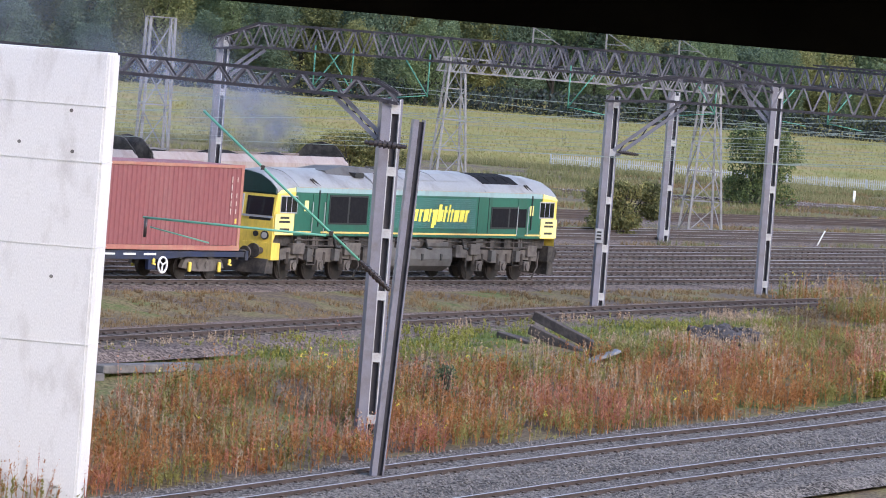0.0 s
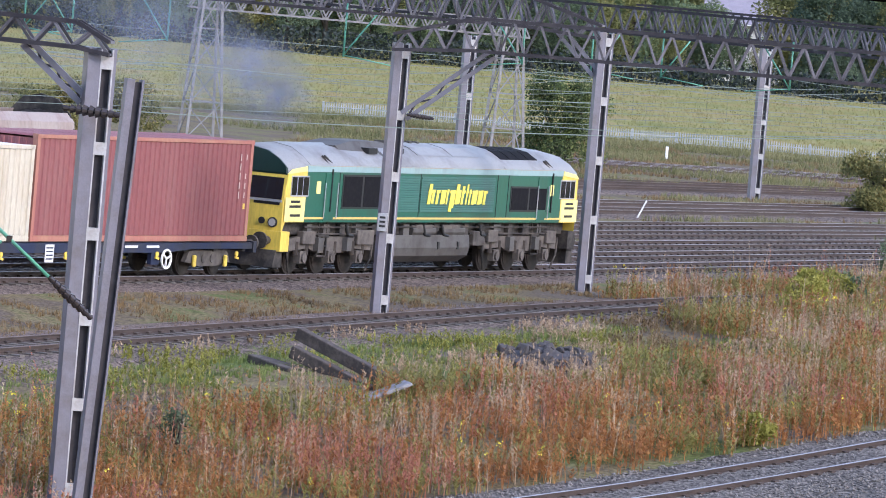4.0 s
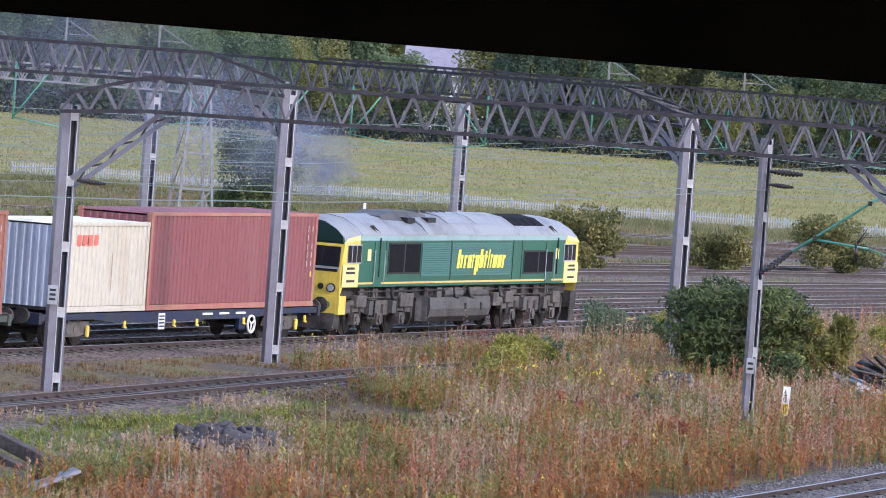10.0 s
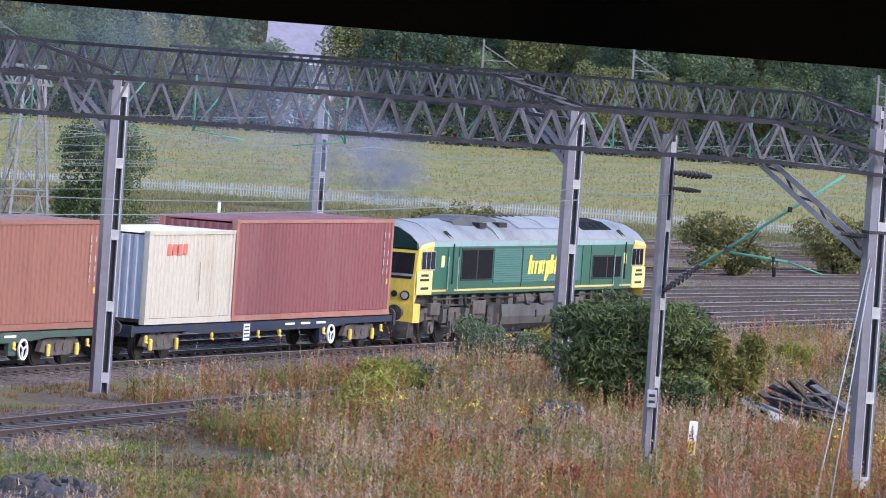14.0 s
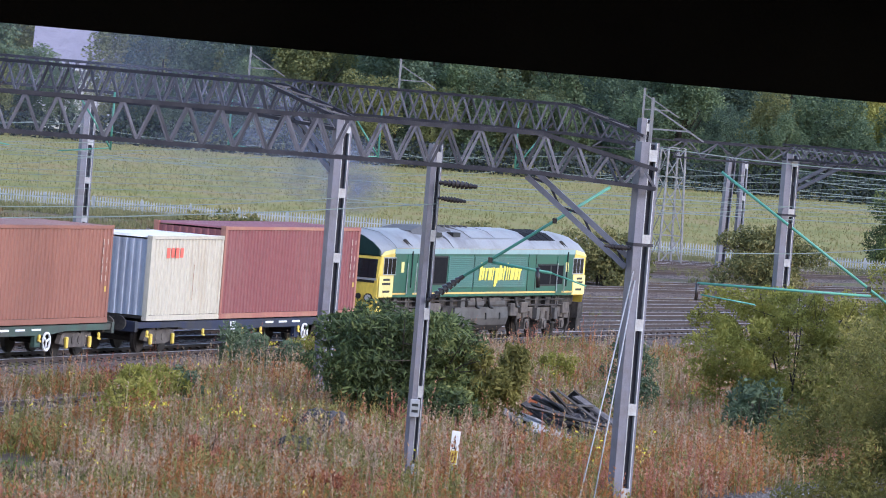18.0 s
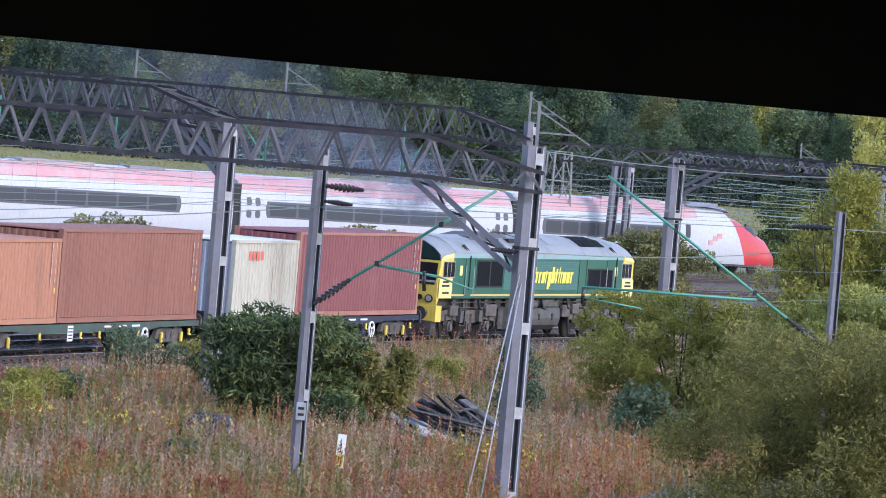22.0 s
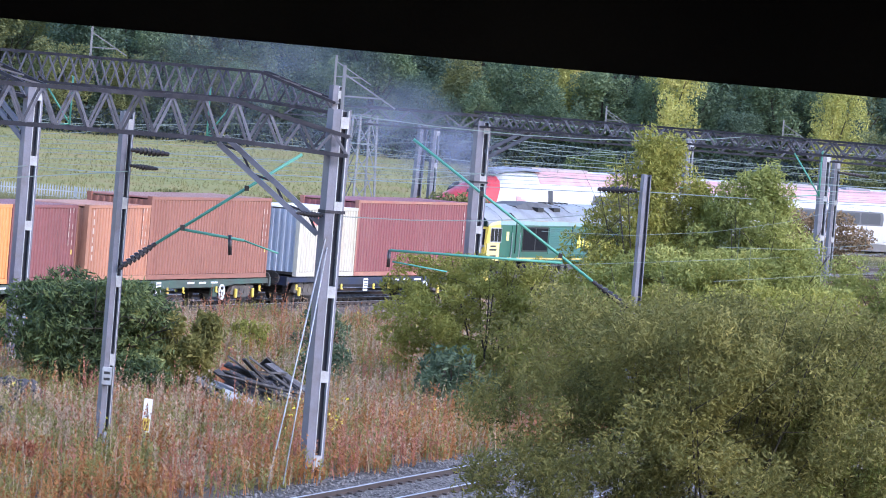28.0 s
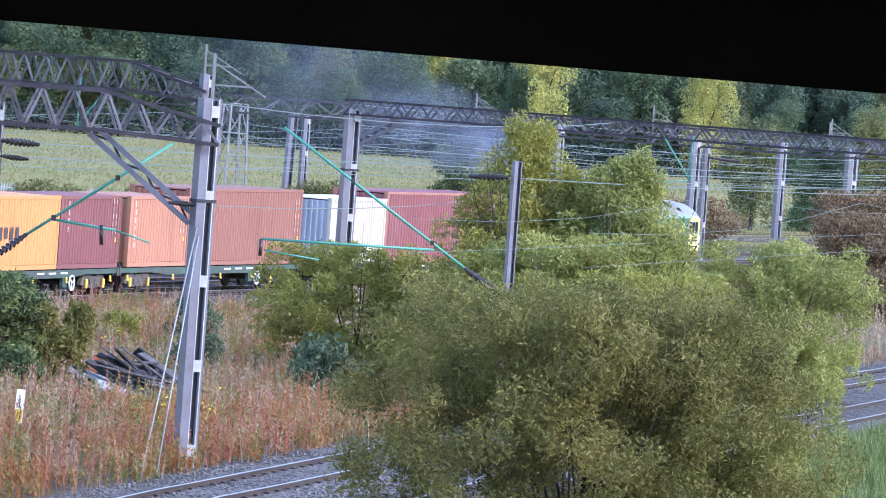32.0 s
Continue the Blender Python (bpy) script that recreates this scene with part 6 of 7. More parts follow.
    keep = (off < -7.2) & (off > -24)
    tuft_mesh("bank_grass", "rough green bank grass beside the near lines", seated(b[keep]), 0.5, GRASSG, 7, 0.035)
    b, off = scatter(26000, 20, 75, 150, 330)
    fo = freight_off(b)
    keep = (off > 2.0) & (fo > 2.8)
    weed_mesh("brown_weeds", "brown weeds between the near line and the yard", seated(b[keep]), 0.9, STRAW, 8, 0.22, 0.05)
    y5, off5 = scatter(70000, -30, 70, 175, 345)
    f5 = -freight_off(y5)
    n8 = fnoise(y5, 0.09, 37.0)
    gaps = ((f5 > 17.2) & (f5 < 19.8)) | ((f5 > 28.2) & (f5 < 33.8)) | (f5 > 42.5) | ((np.abs(f5 - 9.4) < 0.5) & (n8 > 0.1))
    keep = gaps & (n8 > -0.08)
    tuft_mesh("yard_grass", "rough olive and brown grass between the yard lines", seated(y5[keep & (n8 > 0.12)]), 0.32, DRYG, 6, 0.04)
    tuft_mesh("yard_grass", "low brown grass between the yard lines", seated(y5[keep & (n8 <= 0.12)]), 0.22, GRASSB, 6, 0.04)
    # tall dead grass at the edge of the field
    r, off = scatter(16000, -95, 95, 332, 344.5)
    tuft_mesh("tall_grass", "tall straw-coloured grass before the field fence", seated(r), 0.4, DRYG, 6, 0.04)
    r, off = scatter(9000, -60, 30, 296, 324)
    keep = fnoise(r, 0.12, 9.0) > 0.05
    tuft_mesh("tall_grass", "olive grass patches behind the yard", seated(r[keep]), 0.4, DRYG, 6, 0.04)


FIELDG = leafy("field_grass", [(0.17, 0.18, 0.062), (0.225, 0.222, 0.08), (0.265, 0.22, 0.095), (0.31, 0.26, 0.12)], wide=0.05, trans=0.2, own=0.25)


def field_material():
    m, n, l, p = mat_new("meadow")
    g = n.new("ShaderNodeNewGeometry")
    mp = n.new("ShaderNodeMapping")
    mp.inputs["Scale"].default_value = (1.0, 0.5, 1.0)
    l.new(g.outputs["Position"], mp.inputs["Vector"])
    a = n.new("ShaderNodeTexNoise")
    a.inputs["Scale"].default_value, a.inputs["Detail"].default_value, a.inputs["Roughness"].default_value = 0.12, 8, 0.72
    l.new(mp.outputs[0], a.inputs["Vector"])
    r = n.new("ShaderNodeValToRGB")
    e = r.color_ramp.elements
    e.new(0.5)
    for i, (q, c) in enumerate(((0.36, (0.175, 0.185, 0.062)), (0.5, (0.245, 0.225, 0.08)), (0.64, (0.275, 0.205, 0.095)))):
        e[i].position, e[i].color = q, (*c, 1)
    l.new(a.outputs["Fac"], r.inputs["Fac"])
    l.new(r.outputs["Color"], p.inputs["Base Color"])
    p.inputs["Roughness"].default_value = 0.95
    p.inputs["Specular IOR Level"].default_value = 0.1
    return m


def build_field():
    bm = fresh()
    xs = [-420 + i * 30 for i in range(29)]
    ys = [346, 380, 430, 500, 600, 720]
    g = [[bm.verts.new((x, y, -0.12 + (y - 346) * 0.002)) for x in xs] for y in ys]
    for j in range(len(ys) - 1):
        for i in range(len(xs) - 1):
            bm.faces.new((g[j][i], g[j][i + 1], g[j + 1][i + 1], g[j + 1][i]))
    tagged(new("field", mesh_of("field", bm, field_material(), True)), "yellow-green rough meadow beyond the yard", "field", kind="structure")
    p = np.column_stack([RNG.uniform(-130, 120, 60000), 347 + 250 * RNG.uniform(0, 1, 60000) ** 1.4, np.zeros(60000)])
    p[:, 2] = -0.14 + (p[:, 1] - 346) * 0.002
    tuft_mesh("meadow_grass", "rough meadow grass, yellow and green", p, 0.22, FIELDG, 4, 0.05)


FENCE = weathered("galvanised_pales", (0.40, 0.42, 0.43), (0.28, 0.30, 0.30), 2.0, 0.55, 0.2)


def build_fence():
    root = empty("palisade_fence")
    tagged(root, "pale galvanised palisade fence along the field", "fence")
    bm = fresh()
    rails = fresh()
    n = 31
    x0 = -34.0
    for i in range(n * 18):
        x = x0 + i * 0.157
        t = 0.52 + 0.08 * math.sin(i * 0.05)
        prism(bm, [(x - 0.035, -0.2), (x + 0.035, -0.2), (x + 0.035, t), (x, t + 0.13), (x - 0.035, t)], 345.49, 345.51, "y")
    tagged(part("palisade", bm, FENCE, root), kind="stuff")
    for z in (0.02, 0.36):
        box(rails, x0, x0 + n * 2.826, 345.52, 345.56, z - 0.03, z + 0.03)
    part("fence_rail", rails, FENCE, root)
    bm = fresh()
    box(bm, -0.05, 0.05, 0.0, 0.1, -0.6, 0.66)
    post = mesh_of("post", bm, FENCE)
    for i in range(n + 1):
        piece("post", post, root, Matrix.Translation((x0 - 0.08 + i * 2.826, 345.57, 0)))


# distance haze is put into the bluish cast of the dark and mid leaves
TREEMATS = [leafy("dark_wood_leaf", [(0.050, 0.077, 0.061), (0.083, 0.126, 0.088), (0.127, 0.176, 0.11), (0.166, 0.22, 0.127)], wide=0.12, own=0.4, trans=0.35),
            leafy("mid_wood_leaf", [(0.066, 0.099, 0.066), (0.115, 0.165, 0.094), (0.17, 0.225, 0.116), (0.23, 0.285, 0.138)], wide=0.12, own=0.4, trans=0.35),
            leafy("olive_wood_leaf", [(0.085, 0.105, 0.055), (0.15, 0.17, 0.075), (0.22, 0.23, 0.09), (0.29, 0.27, 0.105)], wide=0.12, own=0.4, trans=0.35),
            leafy("yellow_wood_leaf", [(0.24, 0.26, 0.09), (0.38, 0.39, 0.12), (0.50, 0.48, 0.15), (0.56, 0.48, 0.16)], wide=0.12, own=0.4, trans=0.4)]


HEDGE = leafy("shaded_hedge_leaf", [(0.014, 0.020, 0.020), (0.024, 0.034, 0.032), (0.04, 0.052, 0.045), (0.06, 0.07, 0.055)], wide=0.12, own=0.4, trans=0.1)


def build_woods():
    crowns = []
    for k in range(8):
        h = 15 + (k % 3) * 3
        v, f = leaves_np(crown_points(blobs_for(5.4, 5.4, h, 34, 0.10, 0.24), 15000, 0.4), 0.33, 0.22)
        crowns.append((h, [mesh_np("crown", v, f, m) for m in TREEMATS]))
    bm = fresh()
    rod(bm, (0, 0, -0.5), (0, 0, 7), 0.3, 8, 0.18)
    for i in range(6):
        a = i * 1.05
        rod(bm, (0, 0, 3 + i * 0.6), (2.6 * math.cos(a), 2.6 * math.sin(a), 8 + i * 0.8), 0.14, 5, 0.04)
    trunk = mesh_of("trunk", bm, LIMB)
    labels = ("dark green woodland tree behind the field", "mid-green woodland tree behind the field", "olive woodland tree turning in autumn", "bright yellow autumn tree in the wood")
    rnd = random.Random(5)
    rows = [(579, 8.5, 0.52), (592, 7.5, 0.82), (612, 8.5, 1.2), (655, 10.0, 1.7)]
    for y, step, sc in rows:
        x = -180.0
        while x < 135:
            az = math.degrees(math.atan2(x, y))
            k = rnd.choices((0, 1, 2, 3), (4, 6, 2.0, 0.0))[0]
            if -1.75 < az < -0.75:
                sc_here = 0.36 if y < 580 else 0.30
                if y > 600:
                    x += step
                    continue
            else:
                sc_here = sc
            h, ms = crowns[rnd.randrange(8)]
            s = sc_here * rnd.uniform(0.8, 1.15)
            t = empty("woodland_tree", Matrix.Translation((x + rnd.uniform(-2, 2), y + rnd.uniform(-6, 6), 0.25)) @ Matrix.Rotation(rnd.uniform(0, 6.28), 4, 'Z') @ Matrix.Diagonal((s * (1.35 if sc < 1 else 1.1), s * 1.2, s * rnd.uniform(0.8, 1.15), 1)))
            tagged(t, labels[k], "tree", group="trees of the wood behind the field")
            piece("trunk", trunk, t, Matrix())
            piece("crown", ms[k], t, Matrix())
            x += step * rnd.uniform(0.8, 1.25)
    for x, y, s in ((91.6, 571, 0.55), (75.4, 572, 0.66), (67.8, 600, 0.74), (98.0, 572, 0.28)):
        h, ms = crowns[rnd.randrange(8)]
        t = empty("woodland_tree", Matrix.Translation((x, y, 0.25)) @ Matrix.Diagonal((s * 1.15, s * 1.15, s * 1.25, 1)))
        tagged(t, labels[3], "tree", group="trees of the wood behind the field")
        piece("trunk", trunk, t, Matrix())
        piece("crown", ms[3], t, Matrix())
    # thicket that closes the field beyond the far line
    for i in range(12):
        x, y, s = 66 + i * 3.6 + rnd.uniform(-1, 1), 392 + i * 1.5 + rnd.uniform(-6, 6), rnd.uniform(0.34, 0.5)
        k = rnd.choice((0, 1, 1, 2))
        h, ms = crowns[rnd.randrange(8)]
        t = empty("woodland_tree", Matrix.Translation((x, y, 0.0)) @ Matrix.Rotation(i * 1.3, 4, 'Z') @ Matrix.Diagonal((s * 1.2, s * 1.2, s, 1)))
        tagged(t, ("dark green", "blue-green", "olive")[k] + " young tree in a thicket beyond the far line", "tree", group="thicket beyond the far line")
        piece("trunk", trunk, t, Matrix())
        piece("crown", ms[k], t, Matrix())
    # wooded rise behind everything, added to block sky showing between the trees
    bm = fresh()
    cols = [-300 + i * 5.0 for i in range(121)]
    g = [[bm.verts.new((x, y + 3 * noise.noise(Vector((x * 0.2, y, 0))), -1.0 + z * (1 + 0.12 * noise.noise(Vector((x * 0.06, y * 0.1, 3)))))) for x in cols] for y, z in ((690, 0), (693, 12), (697, 22), (704, 31), (716, 37))]
    for j in range(4):
        for i in range(len(cols) - 1):
            bm.faces.new((g[j][i], g[j][i + 1], g[j + 1][i + 1], g[j + 1][i]))
    tagged(new("backdrop", mesh_of("backdrop", bm, weathered("far_wood", (0.06, 0.085, 0.06), (0.03, 0.045, 0.035), 0.35, 0.95, 0, 0.5, amount=0.7, fine=3.0, spec=0.0))), "dark wooded rise added to close sky gaps behind the trees", "woods", kind="structure")
    # hedge along the field, deep shade under the trees put into its leaf colour
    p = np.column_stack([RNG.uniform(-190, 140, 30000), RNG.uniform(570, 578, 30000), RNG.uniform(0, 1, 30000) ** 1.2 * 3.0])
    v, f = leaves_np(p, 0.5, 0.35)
    tagged(new("hedge", mesh_np("hedge", v, f, HEDGE)), "hedge along the far side of the field, deep shade put into its colour", "hedge", kind="stuff")


def build_house():
    r = empty("house", Matrix.Translation((-13.9, 643.0, 0.0)))
    tagged(r, "pale rendered house with a grey-lilac slate roof behind the wood", "house")
    boxpart("wall", (-4.4, 4.4, -4, 4, 0, 7.0), CONCRETE, r)
    bm = fresh()
    prism(bm, [(-4.6, 6.8), (4.6, 6.8), (4.6, 7.05), (0, 11.3), (-4.6, 7.05)], -4.7, 4.7, "x")
    part("roof", bm, weathered("slate_roof", (0.30, 0.28, 0.33), (0.24, 0.22, 0.26), 1.0, 0.7), r)
    boxpart("gutter", (-4.7, 4.7, -4.75, -4.6, 6.86, 6.98), WHITE, r)
    for x in (-2.6, 0.2, 2.8):
        w = boxpart("window", (x - 0.55, x + 0.55, -4.05, -3.98, 5.0, 6.3), WHITE, r)
        boxpart("pane", (x - 0.45, x + 0.45, -4.07, -4.04, 5.1, 6.2), GLASS, w)
    boxpart("chimney", (2.6, 3.4, -0.5, 0.5, 10.8, 12.6), DARKCON, r)


build_field()
build_fence()
build_woods()
build_house()
build_bushes()
build_weeds()


# ---- overhead line fittings, wires and loose things ----
def tube(name, mat, parent, p, q, r, label="", n=8):
    bm = fresh()
    rod(bm, p, q, r, n)
    return part(name, bm, mat, parent, label, True)


def insulator(parent, p, q, r=0.1, discs=9):
    """A ribbed ceramic insulator between two points."""
    p, q = Vector(p), Vector(q)
    bm = fresh()
    rod(bm, p, q, r * 0.4, 8)
    for i in range(discs):
        a = p.lerp(q, (i + 0.2) / discs)
        b = p.lerp(q, (i + 0.9) / discs)
        k = 0.5 + 0.55 * math.sin(math.pi * (i + 0.5) / discs)
        rod(bm, a, b, r * k, 12, r * 0.7 * k)
    return part("insulator", bm, CERAMIC, parent, "dark ribbed insulator")


def cantilever(label, foot, ins, head, reg=None, drop=None, steady=None):
    """Green diagonal tube from a pole's insulator, with its registration tube."""
    root = empty("cantilever_arm")
    tagged(root, label, "cantilever", group="overhead line cantilevers")
    insulator(root, foot, ins)
    tube("diagonal_tube", GREENTUBE, root, ins, head, 0.036)
    for f in (0.18, 0.62):
        c = Vector(ins).lerp(Vector(head), f)
        boxpart("clamp", (c.x - 0.05, c.x + 0.05, c.y - 0.06, c.y + 0.06, c.z - 0.06, c.z + 0.06), CERAMIC, root)
    if reg:
        tube("registration_tube", GREENTUBE, root, *reg, 0.033)
    if drop:
        tube("drop_bracket", CERAMIC, root, *drop, 0.045)
    if steady:
        tube("steady_arm", GREENTUBE, root, *steady, 0.02)
    return root


def build_fittings():
    cantilever("green cantilever arm with a dark ribbed insulator on the slim pole", (5.45, 134.2, 4.0), (6.22, 134.0, 4.63), (9.36, 134.0, 6.9), ((6.76, 134.0, 5.0), (8.2, 134.0, 4.85)), ((7.87, 134.0, 4.95), (7.91, 134.0, 4.5)), ((8.2, 134.0, 4.85), (9.0, 134.0, 4.62)))
    cantilever("long green cantilever arm reaching out of the willows", (19.2, 149.0, 3.3), (18.0, 149.0, 4.05), (13.18, 149.0, 7.27), ((12.8, 149.0, 4.43), (17.2, 149.0, 4.45)), ((12.8, 149.0, 4.43), (12.8, 149.0, 4.0)), ((12.9, 149.0, 4.15), (14.3, 149.0, 4.0)))
    cantilever("long green cantilever arm with a dark insulator on the near pole", (-14.38, 82.0, 1.9), (-15.13, 81.0, 2.68), (-19.49, 80.0, 6.36), ((-20.91, 80.0, 3.39), (-16.0, 80.4, 3.29)), ((-20.82, 80.0, 3.39), (-20.82, 80.0, 2.86)), ((-20.7, 80.0, 3.15), (-19.08, 80.0, 2.85)))
    for a, b, base in (((5.5, 134.2, 6.69), (6.36, 134.0, 6.66), 0.1), ((5.5, 134.2, 6.34), (6.13, 134.0, 6.31), 0.07), ((18.95, 149.0, 6.42), (17.94, 149.0, 6.38), 0.1), ((-16.32, 89.9, 5.67), (-15.09, 89.7, 5.62), 0.12), ((9.85, 132.2, 5.6), (9.2, 132.0, 5.62), 0.07), ((-12.4, 131.2, 5.2), (-11.65, 131.1, 5.15), 0.08), ((47.8, 296.5, 5.6), (49.4, 296.4, 5.5), 0.12)):
        r = empty("strain_insulator")
        tagged(r, "dark brown ribbed strain insulator on a mast", "insulator", group="strain insulators")
        insulator(r, a, b, base)
    # hangers under the trusses
    for x, y, z, k in ((-26.0, 151.3, 7.7, 1), (-21.5, 151.1, 7.7, -1), (-16.0, 150.8, 7.7, 1), (-12.0, 177.0, 7.6, -1), (-7.0, 173.5, 7.6, 1), (-2.5, 170.0, 7.6, -1), (1.0, 199.5, 7.6, 1), (6.0, 197.8, 7.6, -1), (10.5, 196.2, 7.6, 1), (26.0, 201.5, 7.2, 1), (31.5, 199.0, 7.2, -1), (38.0, 196.0, 7.2, 1), (-24.5, 151.2, 7.7, -1), (-9.5, 175.3, 7.6, 1)):
        r = empty("drop_arm")
        tagged(r, "green drop tube and stay hanging from the gantry", "cantilever", group="drop arms under the gantries")
        tube("drop_tube", GREENTUBE, r, (x, y, z + 0.3), (x, y, z - 1.35), 0.032, n=6)
        tube("stay", GREENTUBE, r, (x, y, z - 1.3), (x + 0.95 * k, y, z + 0.05), 0.028, n=6)
        tube("steady_arm", GREENTUBE, r, (x, y, z - 1.3), (x + 1.5 * k, y, z - 1.5), 0.018, n=6)
        insulator(r, (x + 0.95 * k, y, z + 0.05), (x + 1.2 * k, y, z + 0.35), 0.07, 5)
    # guy wires and boxes on masts
    for f, g in (((9.9, 132.1, 5.1), (8.8, 128.6, -0.3)), ((9.95, 132.1, 4.9), (9.2, 129.4, -0.3))):
        r = empty("guy_wire")
        tagged(r, "pale steel guy wire staying the mast", "wire", group="guy wires")
        tube("strand", PALESTEEL, r, f, g, 0.016, n=5)
    r = empty("mast_box", Matrix.Translation((5.36, 134.22, 1.55)))
    tagged(r, "small grey number box on the slim pole", "box")
    boxpart("case", (-0.11, 0.11, -0.09, -0.0, -0.2, 0.2), PALESTEEL, r, bevel=0.01)
    for z in (-0.1, 0.04):
        boxpart("marking_bar", (-0.07, 0.07, -0.096, -0.0905, z, z + 0.06), BLACK, r)
    r = empty("mast_box", Matrix.Translation((-12.82, 131.25, 2.2)))
    tagged(r, "small grey number plate on the mast", "box")
    boxpart("case", (-0.13, 0.13, -0.06, 0.0, -0.25, 0.25), PALESTEEL, r, bevel=0.01)
    for z in (-0.14, -0.02, 0.1):
        boxpart("marking_bar", (-0.08, 0.08, -0.066, -0.0605, z, z + 0.06), BLACK, r)


def wire(fn, a, b, sag, span, r, n=14):
    """A wire along fn(s) with catenary sag between supports."""
    pts = []
    k = int((b - a) / span * 6)
    for i in range(k + 1):
        s = a + (b - a) * i / k
        u = (s / span) % 1.0
        p = fn(s)
        pts.append(p - Vector((0, 0, 4 * sag * u * (1 - u))))
    bm = fresh()
    rings = []
    for p in pts:
        rings.append([bm.verts.new(p + Vector(v) * r) for v in ((0.9, -0.3, -0.5), (-0.9, 0.3, -0.5), (0, 0, 1))])
    for q, w in zip(rings[:-1], rings[1:]):
        for j in range(3):
            bm.faces.new((q[j], q[(j + 1) % 3], w[(j + 1) % 3], w[j]))
    return bm


def build_wires():
    def lift(fn, z):
        return lambda s: fn(s) + Vector((0, 0, z))
    for k, (fn, a, b, r) in enumerate(((near_line(1.15), 62, 180, 0.006), (near_line(5.25), 62, 180, 0.006), (freight_line(0.0), 60, 330, 0.010), (freight_line(3.7), 60, 330, 0.010), (freight_line(7.4), 60, 330, 0.011), (freight_line(11.4), 60, 330, 0.011), (freight_line(15.0), 60, 330, 0.012), (freight_line(26.0), 60, 330, 0.013))):
        root = empty("contact_line")
        tagged(root, "thin contact and carrier wires over a line", "wire", group="overhead wires")
        part("contact_wire", wire(lift(fn, 4.7), a, b, 0.03, 48, r), WIRE, root)
        part("carrier_wire", wire(lift(fn, 6.1), a, b, 0.75, 48, r), WIRE, root)
        for i in range(int((b - a) / 16)):
            s = a + 4 + i * 16
            u = (s / 48) % 1.0
            p = fn(s)
            stick("dropper", WIRE, root, p + Vector((0, 0, 4.7)), p + Vector((0, 0, 6.1 - 3 * u * (1 - u))), 0.008, 0.008)
    root = empty("feeder_wires")
    tagged(root, "slack feeder wires strung from mast to mast", "wire", group="overhead wires")
    for p, q in (((5.5, 134.3, 6.66), (60, 260, 6.3)), ((5.5, 134.3, 6.32), (60, 262, 5.9)), ((-15.8, 90.0, 5.7), (5.5, 134.3, 6.2)), ((18.5, 149, 6.4), (64, 262, 6.0)), ((-12.6, 131.5, 5.2), (4, 165, 5.5)), ((4, 165, 5.5), (20.4, 204, 5.6)), ((20.4, 204, 6.9), (60, 300, 6.2)), ((20.4, 204, 6.2), (62, 300, 5.6)), ((10, 132.3, 7.9), (30, 204, 7.7)), ((20.4, 204, 7.6), (70, 300, 7.0)), ((20.4, 204, 6.6), (58, 300, 5.2)), ((20.4, 204, 5.8), (58, 296, 4.8)), ((10, 132.3, 5.6), (26, 190, 5.6)), ((-29.6, 151, 6.8), (-4.9, 253.5, 5.9)), ((-29.6, 151, 6.0), (-2, 254, 5.3))):
        p, q = Vector(p), Vector(q)
        L = (q - p).length
        part("feeder_wire", wire(lambda s, p=p, q=q, L=L: p.lerp(q, s / L), 0, L, 0.35, L, 0.014), WIRE, root)


